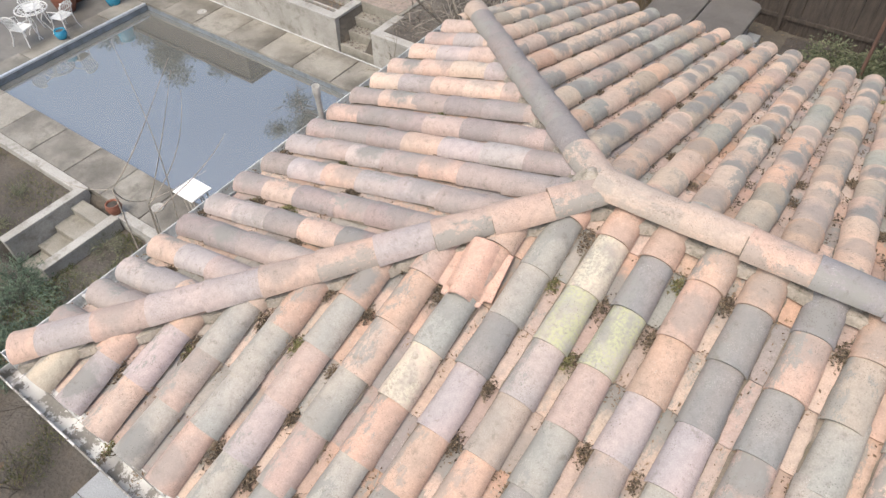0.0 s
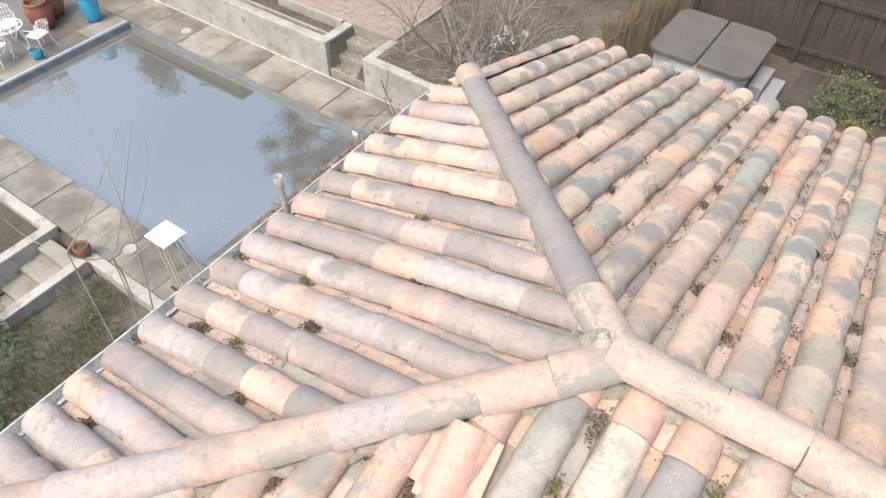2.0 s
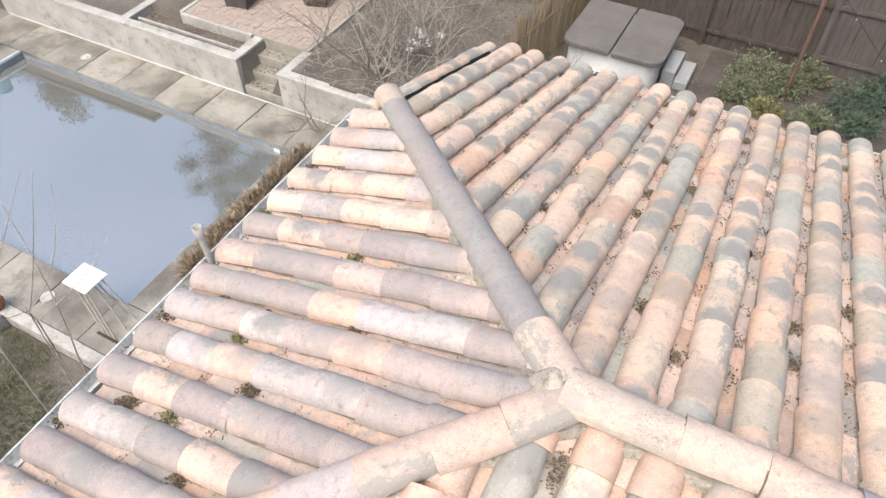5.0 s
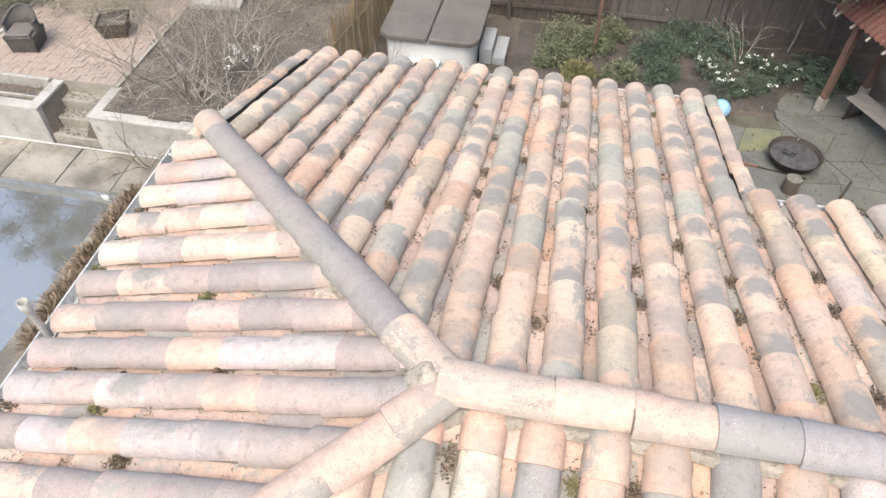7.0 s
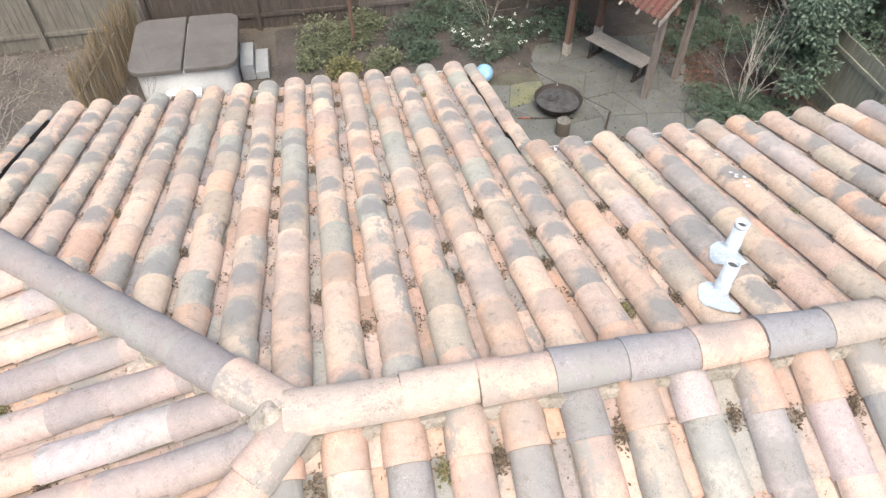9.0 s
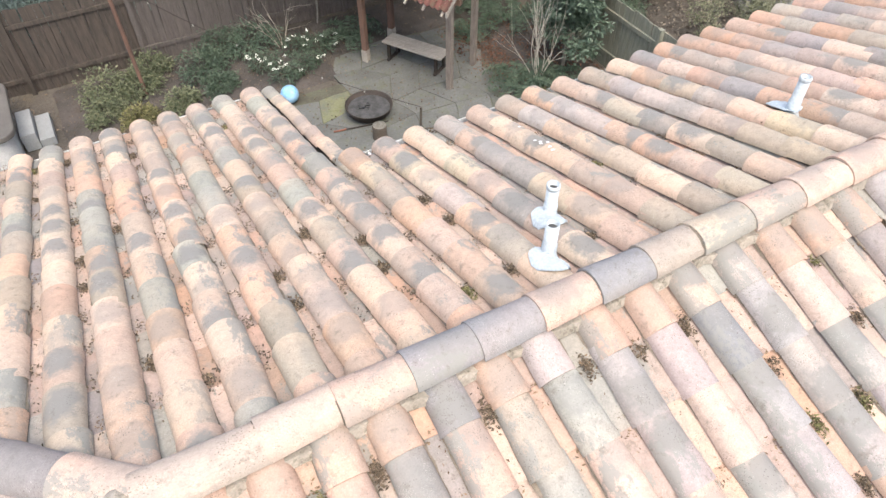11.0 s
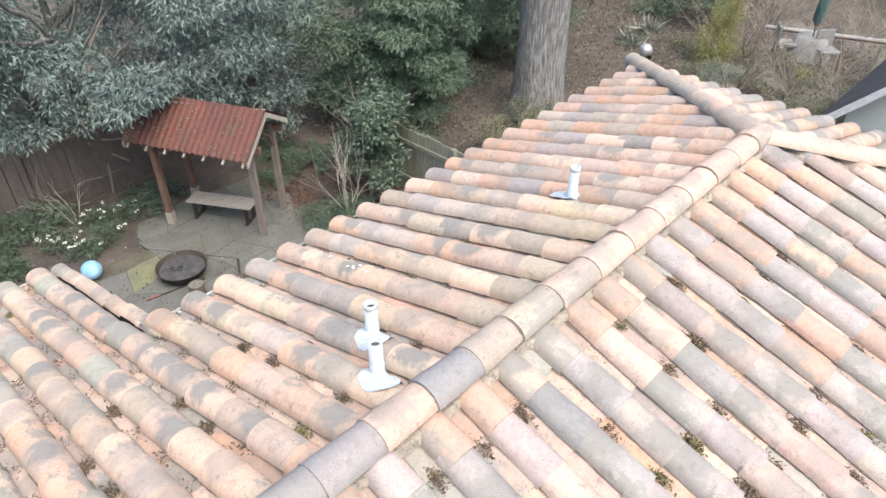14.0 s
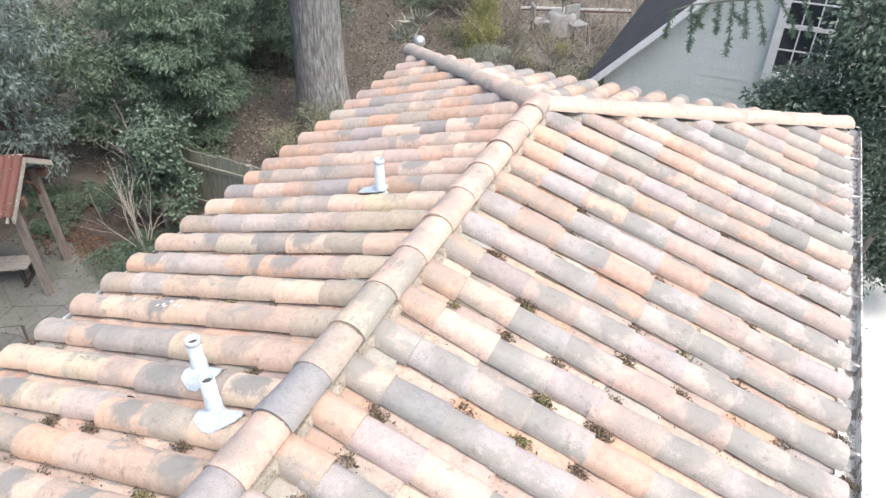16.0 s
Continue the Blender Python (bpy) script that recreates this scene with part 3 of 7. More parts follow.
H = 1 / math.sqrt(2)
HIP_AF, HIP_AB = ((0, 0, 0), (H, -H, 0)), ((0, 0, 0), (H, H, 0))
RIDGE_F, RIDGE_B = ((0, -0.035, 0), (0, -1, 0)), ((0, 0.035, 0), (0, 1, 0))
HIP_BF, HIP_BB = ((XB, 0, 0), (-H, -H, 0)), ((XB, 0, 0), (-H, H, 0))


def flip(plane):
    return (plane[0], tuple(-c for c in plane[1]))


def sheet(name, plan, o, foot, label):
    """The boarded slope under the tiles, with its thickness, over a plan polygon."""
    b = Build()
    o2 = Vector((*o, 0))
    top = []
    for x, y in plan:
        run = (Vector((x, y, 0)) - Vector((foot[0], foot[1], 0))).dot(o2)
        top.append((x, y, ZR - SLOPE * run - 0.172))
    n = len(plan)
    low = [(x, y, z - 0.05) for x, y, z in top]
    b.add(top + low, [tuple(range(n)), tuple(range(2 * n - 1, n - 1, -1))] + [(i, n + i, n + (i + 1) % n, (i + 1) % n) for i in range(n)])
    return part(name, b, UNDERLAY, house, label)


front = sheet("roof_slope", [(0, 0), (-EAVE_P + 0.06, -EAVE_F + 0.06), (XB + EAVE_E + 0.04, -eave_front(9.7) + 0.06), (XB, 0)], (0, -1), (0, 0), "front slope of mixed salmon and grey barrel tiles")
rear = sheet("roof_slope", [(XB, 0), (XB + EAVE_E - 0.06, EAVE_B - 0.06), (WING_R, EAVE_B - 0.06), (WING_R, 0)], (0, 1), (0, 0), "rear slope of pale orange and grey barrel tiles")
wing = sheet("roof_slope", [(WING_R - 0.003, 0), (WING_R - 0.003, EAVE_B - 0.05), (WING_R + 0.06, EAVE_B - 0.05), (WING_R + 0.06, EAVE_W - 0.06), (WING_L - 0.16, EAVE_W - 0.06), (WING_L - 0.16, -WING_L), (WING_L, -WING_L), (0, 0)], (0, 1), (0, 0), "long rear wing slope of weathered barrel tiles with debris")
pool_end = sheet("roof_slope", [(0, 0), (-EAVE_P + 0.06, EAVE_B - 0.06), (-EAVE_P + 0.06, -EAVE_F + 0.06)], (-1, 0), (0, 0), "hip end of mauve-grey barrel tiles facing the pool")
far_end = sheet("roof_slope", [(XB, 0), (XB + EAVE_E + 0.04, -eave_front(9.7) + 0.06), (XB + EAVE_E - 0.06, EAVE_B - 0.06)], (1, 0), (XB, 0), "far hip end of pale barrel tiles")

BASE = -0.092
PAN = -0.107
# front rows
xs_front = [0.27 + 0.303 * k for k in range(-9, 7)] + [2.088 + 0.333 * k for k in range(1, 23)]
for k, x in enumerate(xs_front):
    for dx, meshes, name, lift, kind in ((0.0, COVERS, "cover_tile", BASE, "front" if x < 2.2 else "front_end"), (0.1525, PANS, "pan_tile", PAN, "pan")):
        t = max(0.02, -(x + dx), x + dx - XB)
        if t < eave_front(x) - 0.12:
            tile_row(front, meshes, name, (0, -1), (x + dx, 0, ZR), eave_front(x) + (0.02 if dx == 0 else 0.0), t - 0.12 if t > 0.02 else t, lift, kind, (HIP_AF, HIP_BF, RIDGE_F), FRONT_ROWS[k] if dx == 0 and k < len(FRONT_ROWS) else "")
# rear and wing rows
xs_wing = [1.83 - 0.30 * k for k in range(0, 15)]
xs_rear = [2.13, 2.44, 2.74, 3.05, 3.38, 3.70, 4.0, 4.33, 4.66, 4.97, 5.28, 5.58, 5.89, 6.21, 6.55, 6.89, 7.22, 7.56, 7.89, 8.25, 8.60, 8.92, 9.26]
for x in xs_wing:
    for dx, meshes, name, lift, kind in ((0.0, COVERS, "cover_tile", BASE, "back"), (0.15, PANS, "pan_tile", PAN, "pan")):
        if x + dx > 1.95:
            continue
        t = max(0.02, -(x + dx))
        tile_row(wing, meshes, name, (0, 1), (x + dx, 0, ZR), EAVE_W + (0.03 if dx == 0 else 0.01), t - 0.12 if t > 0.02 else t, lift, kind, (HIP_AB, RIDGE_B))
for x in xs_rear:
    for dx, meshes, name, lift, kind in ((0.0, COVERS, "cover_tile", BASE, "rear" if x < 5.2 else "rear_end"), (-0.157, PANS, "pan_tile", PAN, "pan")):
        t = max(0.02, x + dx - XB)
        low = EAVE_B + (0.03 if dx == 0 else 0.01)
        if t < EAVE_B - 0.1:
            tile_row(rear, meshes, name, (0, 1), (x + dx, 0, ZR), low, t - 0.12 if t > 0.02 else t, lift, kind, (HIP_BB, RIDGE_B))
# rake edges of the wing: a strip of narrow flat tiles, each lapping the next
RAKES = [barrel("rake_tile", 0.072, 0.066, 0.030, 0.024, 0.46, n=5, thick=0.012, wobble=0.002, seed=20 + k) for k in range(3)]
for x, roll, run_top, low in ((-2.655, -0.2, 2.75, EAVE_W + 0.02), (2.045, 0.2, 2.75, EAVE_W + 0.02)):
    run = low
    while run > run_top + 0.1:
        m = placed((0, 1), (x, 0, ZR), run, BASE + 0.012 + rng.normal(0, 0.004), rng.normal(0, 0.03), roll + rng.normal(0, 0.06))
        ob = part("rake_tile", RAKES[int(rng.integers(3))], None, wing)
        ob.matrix_basis = m
        ob.color = clay("back")
        run -= EXPO
# pool end and far end rows
POOL_ROWS = [-2.40, -2.10, -1.84, -1.56, -1.28, -0.99, -0.68, -0.36, -0.06, 0.21, 0.50, 0.81, 1.11, 1.43, 1.73, 2.02, 2.32]
for y in POOL_ROWS:
    for dy, meshes, name, lift, kind in ((0.0, COVERS, "cover_tile", BASE, "pool" if y < 0.9 else "pool_far"), (0.1485, PANS, "pan_tile", PAN, "pan")):
        t = abs(y + dy)
        if t < EAVE_P - 0.12 and y + dy < EAVE_B - 0.1:
            tile_row(pool_end, meshes, name, (-1, 0), (0, y + dy, ZR), EAVE_P + (0.03 if dy == 0 else 0.01), t - 0.12, lift, kind, (flip(HIP_AF), flip(HIP_AB)))
for y in [-2.55 + 0.30 * k for k in range(0, 18)]:
    for dy, meshes, name, lift, kind in ((0.0, COVERS, "cover_tile", BASE, "far"), (0.15, PANS, "pan_tile", PAN, "pan")):
        t = abs(y + dy)
        if t < EAVE_E - 0.15:
            tile_row(far_end, meshes, name, (1, 0), (XB, y + dy, ZR), EAVE_E + 0.03, t - 0.12, lift, kind, (flip(HIP_BF), flip(HIP_BB)))


def cap_line(p0, p1, tones, label, joints=None, lift=0.0, step=0.385):
    """A mortared line of ridge tiles from p0 to p1; the wide end of each faces p1."""
    p0, p1 = Vector(p0), Vector(p1)
    d = (p1 - p0).normalized()
    side = d.cross(Vector((0, 0, 1))).normalized()
    up = side.cross(d)
    total = (p1 - p0).length
    b = Build()
    segs = int(total / 0.07)
    vv = []
    for i in range(segs + 1):
        p = p0 + d * (total * i / segs)
        w = 0.115 + rng.normal(0, 0.010)
        h = -0.045 + rng.normal(0, 0.006)
        vv += [p - side * (w + 0.02) - up * 0.13, p - side * w + up * (h - 0.03), p + side * w + up * (h - 0.03 + rng.normal(0, 0.006)), p + side * (w + 0.02) - up * 0.13]
    b.add(vv, [(i * 4 + k, i * 4 + k + 1, i * 4 + 5 + k, i * 4 + 4 + k) for i in range(segs) for k in range(3)])
    bed = part("ridge_bed", b, MORTAR, house, label)
    if joints is None:
        joints = [step * k for k in range(int((total - 0.1) / step) + 1)] + [total]
    for i in range(len(joints) - 1):
        span = joints[i + 1] - joints[i] + 0.06
        m = Matrix((side, -d, up)).transposed().to_4x4()
        m = Matrix.Translation(p0 + d * joints[i + 1] + up * (-0.030 + lift + rng.normal(0, 0.003))) @ m @ Euler((0, rng.normal(0, 0.03), rng.normal(0, 0.012))).to_matrix().to_4x4()
        # dark ring just past each lip, standing in for its shadow line
        ring = [(x * 0.87 + rng.normal(0, 0.002), yy, z * (0.87 + rng.normal(0, 0.01))) for yy, k in ((0.012, 1), (-0.004 - 0.008 * rng.random() * (p0.y == p1.y), 0.985)) for x, z in arc_profile(0.129 * k, 0.109 * k, 12)]
        if i < len(joints) - 2:
            part("joint_grit", Build().add([m @ Vector(p) for p in ring], [(q, q + 1, q + 14, q + 13) for q in range(12)], True), DIRT_SHADE, bed)
        ob = part("ridge_tile", CAPS[int(rng.integers(3))], None, bed)
        ob.matrix_basis = m @ Matrix.Diagonal((1, span / 0.45, 1, 1))
        tone = tones[i % len(tones)]
        ob.color = (*[c * k for c, k in zip(tone, (1.0, 0.985, 0.98))], float(rng.choice([0.05, 0.2, 0.5])))


zc = ZR + 0.0
DROP = SLOPE
RIDGE_TONES = [CREAM, CREAM, PINK, SLATE, SLATE, PINK, SLATE, BROWN, BUFF, PINK, PALE, PINK, PALE, PALE, PINK, PALE, PINK]
RIDGE_JOINTS = [0.0, 0.57, 0.95, 1.33, 1.71, 2.09, 2.46, 2.83, 3.19, 3.60, 4.02, 4.44, 4.86, 5.28, 5.70, 6.12, 6.5, 6.76]
cap_line((XB, 0, zc), (0.02, 0, zc), RIDGE_TONES[::-1], "mortared ridge of cream and grey tiles", [6.76 - j for j in RIDGE_JOINTS[::-1]], 0.02)
cap_line((0.10, 0.0, zc + 0.0), (-EAVE_P + 0.03, -EAVE_F + 0.05, zc - DROP * (EAVE_P - 0.03)), [PINK, PINK, PINK, LILAC, PINK, PINK, LILAC, LILAC, ROSE, LILAC], "mortared hip of pale pink tiles with moss beneath")
cap_line((0.0, 0.06, zc), (WING_L - 0.09, -WING_L + 0.11, zc + DROP * (WING_L - 0.09)), [PALE, DUSK, DUSK, DUSK, DUSK, DUSK, DUSK, DUSK, DUSK, BROWN], "mortared hip of dark grey tiles")
cap_line((XB, 0, zc), (XB + EAVE_E + 0.1, -EAVE_E - 0.1, zc - DROP * (EAVE_E + 0.1)), [PALE, CREAM, CREAM, PALE, CREAM], "mortared hip of pale sunlit tiles")
cap_line((XB, 0, zc), (XB + EAVE_E, EAVE_E, zc - DROP * EAVE_E), [BROWN, BROWN, ROSE, BROWN, BROWN], "mortared hip of brown tiles")

lump = Build()
na, nb = 18, 6
vv = []
for j in range(nb + 1):
    for i in range(na):
        a, q = 2 * math.pi * i / na, j / nb
        r = 0.135 * q * (1 + 0.18 * noise.noise((math.cos(a) * 2, math.sin(a) * 2, 3)))
        vv.append((-0.035 + r * math.cos(a), 0.01 + r * math.sin(a), ZR + 0.074 - 0.14 * q ** 2.0 + 0.018 * noise.noise((math.cos(a) * 3 * q, math.sin(a) * 3 * q, 8))))
lump.add(vv, [(j * na + i, j * na + (i + 1) % na, (j + 1) * na + (i + 1) % na, (j + 1) * na + i) for j in range(nb) for i in range(na)], True)
part("mortar_patch", lump, MORTAR, house, "rough mortar where the ridge and hips meet")

# the odd replacement tile with flared sides, lying over two rows
odd = Build()
prof = [(-0.19, 0.0), (-0.135, 0.004), (-0.112, 0.022), (-0.095, 0.062), (-0.06, 0.098), (0.0, 0.113), (0.06, 0.098), (0.095, 0.062), (0.112, 0.022), (0.135, 0.004), (0.19, 0.0)]
n = len(prof)
for zoff in (0.0, -0.014):
    odd.add([(x * w, y, z + zoff) for y, w in ((0.0, 0.70), (0.055, 0.74), (0.06, 1.0), (0.40, 0.97)) for x, z in prof], [(j * n + i, (j + 1) * n + i, (j + 1) * n + i + 1, j * n + i + 1) for j in range(3) for i in range(n - 1)], True)
ob = part("cover_tile", odd.mesh("cover_tile", CLAY), None, front, "bright orange replacement tile with flared sides")
ob.matrix_basis = placed((0, -1), (-0.34, 0, ZR), 1.06, BASE + 0.03, 0.12)
ob.color = (0.53, 0.36, 0.29, 0.0)


def gutter(x0, y0, x1, y1, z, label):
    """A white box gutter with a rolled lip; its outer side lies to the right of the way from start to end."""
    d = Vector((x1 - x0, y1 - y0, 0))
    ln = d.length
    m = Matrix.Translation((x0, y0, z)) @ Matrix.Rotation(math.atan2(d.y, d.x), 4, "Z")
    b = Build()
    b.box(0, ln, -0.115, 0.0, -0.105, -0.098, m)
    b.box(0, ln, -0.121, -0.115, -0.105, -0.004, m)
    b.box(0, ln, 0.0, 0.006, -0.105, 0.012, m)
    b.tube([m @ Vector((0, -0.122, -0.002)), m @ Vector((ln, -0.122, -0.002))], 0.008, 6)
    for k in range(int(ln / 0.9) + 1):
        b.box(0.15 + 0.9 * k, 0.175 + 0.9 * k, -0.118, 0.004, -0.012, -0.008, m)
    b.box(0, 0.005, -0.118, 0.004, -0.105, -0.004, m)
    b.box(ln - 0.005, ln, -0.118, 0.004, -0.105, -0.004, m)
    return part("gutter", b, FLAKING if "chipped" in label else WHITE_METAL, house, label)


def eave_z(run):
    return ZR - SLOPE * run - 0.135


gutter(-EAVE_P - 0.05, -EAVE_F, XB + EAVE_E + 0.12, -eave_front(9.75), eave_z(2.95) + 0.03, "chipped white metal gutter full of debris")
gutter(-EAVE_P - 0.0, EAVE_B - 0.2, -EAVE_P - 0.0, -EAVE_F - 0.02, eave_z(EAVE_P) + 0.02, "white metal gutter along the pool side")
gutter(XB + EAVE_E, EAVE_B - 0.04, WING_R + 0.15, EAVE_B - 0.04, eave_z(EAVE_B) - 0.015, "white metal gutter along the rear eave")
gutter(WING_R, EAVE_W - 0.05, WING_L, EAVE_W - 0.05, eave_z(EAVE_W) - 0.02, "white metal gutter along the wing eave")
# chipped white render strip between the front gutter and the tiles
chip = Build()
vv, k = [], 260
for i in range(k + 1):
    x = -EAVE_P + (XB + EAVE_E + EAVE_P) * i / k
    w = 0.045 + 0.03 * noise.noise((x * 4, 0, 0)) + 0.015 * noise.noise((x * 17, 3, 0))
    y = -eave_front(x) + 0.004
    z = eave_z(2.95) + 0.05
    vv += [(x, y, z - 0.02), (x, y, z), (x, y + max(0.012, w), z + 0.006 + 0.01 * noise.noise((x * 9, 1, 1)))]
chip.add(vv, [(i * 3 + j, i * 3 + 3 + j, i * 3 + 4 + j, i * 3 + 1 + j) for i in range(k) for j in range(2)])
part("eave_fillet", chip, FLAKING, house, "crumbling white mortar fillet")


def row_profile(x):
    """Height of the tile surface over the trough at a place along the rear slope."""
    d = min(abs(x - r) for r in xs_rear)
    return BASE + 0.09 * math.sqrt(1 - (d / 0.112) ** 2) if d < 0.11 else PAN + 0.02


def vent_pipe(x, run, tall, label, flare, drape, flat=-1.0):
    foot = Vector((x, run, ZR - SLOPE * run - 0.10))
    vp = thing("vent_pipe", label, "vent pipe", "roof vents", at=foot)
    r, top = 0.042, foot.z + tall
    part("pipe", Build().lathe(foot.x, foot.y, [(r, foot.z - 0.02), (r, top), (r - 0.008, top), (r - 0.008, top - 0.12)], 18), FLASHING, vp)
    # black disc below the rim stands in for the shade inside the pipe
    part("pipe_mouth", Build().lathe(foot.x, foot.y, [(r - 0.0085, top - 0.035), (0.001, top - 0.035)], 18), HOLE, vp, "black disc for the shaded open mouth")
    b = Build().lathe(foot.x, foot.y, [(r + 0.001, foot.z + 0.165), (r + 0.005, foot.z + 0.16), (r + 0.006, foot.z + 0.10), (r + 0.011, foot.z + 0.06), (r + 0.028, foot.z + 0.025)], 18)
    part("collar", b, FLASHING, vp)
    if flare:
        b = Build().lathe(foot.x, foot.y, [(r + 0.001, top - 0.032), (r + 0.0035, top - 0.030), (r + 0.0035, top), (r - 0.004, top + 0.002)], 18)
        part("rim", b, FLASHING, vp)
    o, up, nrm = slope_frame((0, 1))
    b = Build()
    nu, nv = 18, 6
    for lift in (0.016, 0.010):
        v = []
        for i in range(nu + 1):
            u = drape[0] + (drape[1] - drape[0]) * i / nu
            side = abs(2 * i / nu - 1)
            down = drape[2] + (drape[3] - drape[2]) * (1 - 0.35 * side ** 3)
            for j in range(nv + 1):
                up_end = drape[2] * (1 - 0.5 * side ** 2)
                rr = run + up_end + (down - up_end) * j / nv + 0.008 * noise.noise((u * 30, j, 2))
                v.append(Vector((x + u, rr, ZR - SLOPE * rr)) + nrm * (max(row_profile(x + u), flat) + 0.004 + lift + 0.006 * noise.noise((u * 20, j * 0.7, 7))))
        b.add(v, [(i * (nv + 1) + j, (i + 1) * (nv + 1) + j, (i + 1) * (nv + 1) + j + 1, i * (nv + 1) + j + 1) for i in range(nu) for j in range(nv)], True)
    part("flashing", b, FLASHING, vp, "bent sheet metal flashing")
    return vp


vent_pipe(2.52, 0.43, 0.33, "white-painted metal vent pipe with flashing beside the ridge", False, (-0.16, 0.06, -0.23, 0.06))
vent_pipe(2.80, 0.80, 0.33, "white-painted metal vent pipe with a collared mouth", True, (-0.16, 0.06, -0.20, 0.06))
vent_pipe(5.11, 0.84, 0.37, "slim white metal vent pipe on the rear slope", True, (-0.12, 0.07, -0.06, 0.20), BASE + 0.06)

# debris on the roof


def roof_point(x, y, lift):
    run = max(abs(y), -x, x - XB)
    if y > 0 and -y < x < XB + y:
        run = y
    return (x, y, ZR - SLOPE * run + lift)


def trough_spot(rr, least=0.0):
    """A tile joint in one of the troughs between the rows: its place, and the way down the slope."""
    while True:
        k = rr.uniform(least, 1.0 if least == 0 else 0.88)
        if k < 0.62:
            x = rr.choice(xs_front) + 0.1525
            y = -(eave_front(x) - EXPO * rr.integers(0, 8))
            if max(-x, x - XB) < -y - 0.12 and y < -0.1:
                return x, y, (0, -1)
        elif k < 0.88:
            x = rr.choice(xs_wing + xs_rear[::2]) + 0.150
            y = (EAVE_W if x < 1.95 else EAVE_B) - EXPO * rr.integers(0, 13)
            if max(-x, x - XB, 0.1) < y - 0.12:
                return x, y, (0, 1)
        else:
            y = float(rr.choice(POOL_ROWS)) + 0.15
            x = -(EAVE_P - EXPO * rr.integers(0, 7))
            if abs(y) < -x - 0.12:
                return x, y, (-1, 0)


def dirt_shade_lines(label, o, places, low, top, gap, fill, seed):
    """Uneven dark strips along the foot of the cover tiles, for packed soil and gap shade. places: rows across the
    slope.
    """
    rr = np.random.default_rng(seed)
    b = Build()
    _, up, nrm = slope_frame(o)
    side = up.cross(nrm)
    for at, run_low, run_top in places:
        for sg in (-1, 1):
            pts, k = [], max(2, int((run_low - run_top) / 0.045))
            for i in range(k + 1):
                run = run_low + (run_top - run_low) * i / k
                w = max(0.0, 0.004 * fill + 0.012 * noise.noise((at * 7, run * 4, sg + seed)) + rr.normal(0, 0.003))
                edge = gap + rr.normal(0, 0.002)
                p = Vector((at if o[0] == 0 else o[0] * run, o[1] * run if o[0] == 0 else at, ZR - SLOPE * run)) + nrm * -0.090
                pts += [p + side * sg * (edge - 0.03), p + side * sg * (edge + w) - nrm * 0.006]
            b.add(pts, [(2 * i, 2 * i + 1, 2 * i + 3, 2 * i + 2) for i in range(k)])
    ob = new("roof_dirt", b.mesh("roof_dirt", DIRT_SHADE))
    return tagged(ob, label, "dirt", kind="stuff")


dirt_shade_lines("soil and gap shade as dark strips along the front tile rows", (0, -1), [(x, eave_front(x) - 0.02, max(0.14, -x + 0.12, x - XB + 0.12)) for x in xs_front if eave_front(x) - max(-x, x - XB) > 0.3], 0, 0, 0.108, 0.2, 3)
dirt_shade_lines("soil and gap shade as dark strips along the rear tile rows", (0, 1), [(x, EAVE_W - 0.02, max(0.14, -x + 0.12)) for x in xs_wing] + [(x, EAVE_B - 0.02, max(0.14, x - XB + 0.12)) for x in xs_rear if EAVE_B - (x - XB) > 0.3], 0, 0, 0.106, 0.2, 5)
dirt_shade_lines("soil and gap shade as dark strips along the hip tile rows", (-1, 0), [(y, EAVE_P - 0.02, abs(y) + 0.14) for y in POOL_ROWS if EAVE_P - abs(y) > 0.3], 0, 0, 0.107, 0.5, 7)


def scatter_roof(name, material, label, piles, size, lift, seed, least, most, spread, part_of=0.0):
    """Leaves and moss caught in small piles at the tile joints."""
    rr = np.random.default_rng(seed)
    pts = []
    for _ in range(piles):
        x, y, o = trough_spot(rr, part_of)
        n = int(rr.integers(least, most))
        w = spread * rr.uniform(0.7, 1.2) * (0.6 + 0.4 * n / most)
        side = rr.choice([-1, 1]) * rr.uniform(0.0, 0.03)
        down = rr.uniform(-0.01, 0.05)
        for _ in range(n):
            a, s = rr.normal(0, w * 1.25) + down, rr.normal(0, w * 0.75) + side
            px, py = x + o[0] * a - o[1] * s, y + o[1] * a + o[0] * s
            h = 0.75 * w * math.exp(-((a - down) ** 2 + (s - side) ** 2) / (1.6 * w * w)) * rr.uniform(0.3, 1.0)
            pts.append(roof_point(px, py, lift + h + 0.10 * abs(s) * (abs(s) > 0.05)))
    p = np.array(pts)
    v, f = leaves(p, rr.normal(0, 1, (len(p), 3)) * [1, 1, 0.45], size, rr, 0.5, 0.0)
    me = bpy.data.meshes.new(name)
    me.from_pydata(v.tolist(), [], f.tolist())
    me.materials.append(material)
    ob = new(name, me)
    return tagged(ob, label, "debris", kind="stuff")


scatter_roof("leaf_litter", LITTER, "dark brown leaf litter piled in the roof troughs", 170, 0.024, -0.101, 11, 60, 210, 0.034)
scatter_roof("dry_leaves", DRY, "dry tan leaves and grit on the roof", 800, 0.022, -0.099, 12, 2, 14, 0.05)
scatter_roof("leaf_bits", LITTER, "small leaf fragments strewn along the rear troughs", 620, 0.022, -0.099, 14, 3, 16, 0.05, 0.63)
scatter_roof("moss", MOSS, "yellow-green moss tufts between the roof tiles", 42, 0.024, -0.099, 13, 40, 160, 0.03)

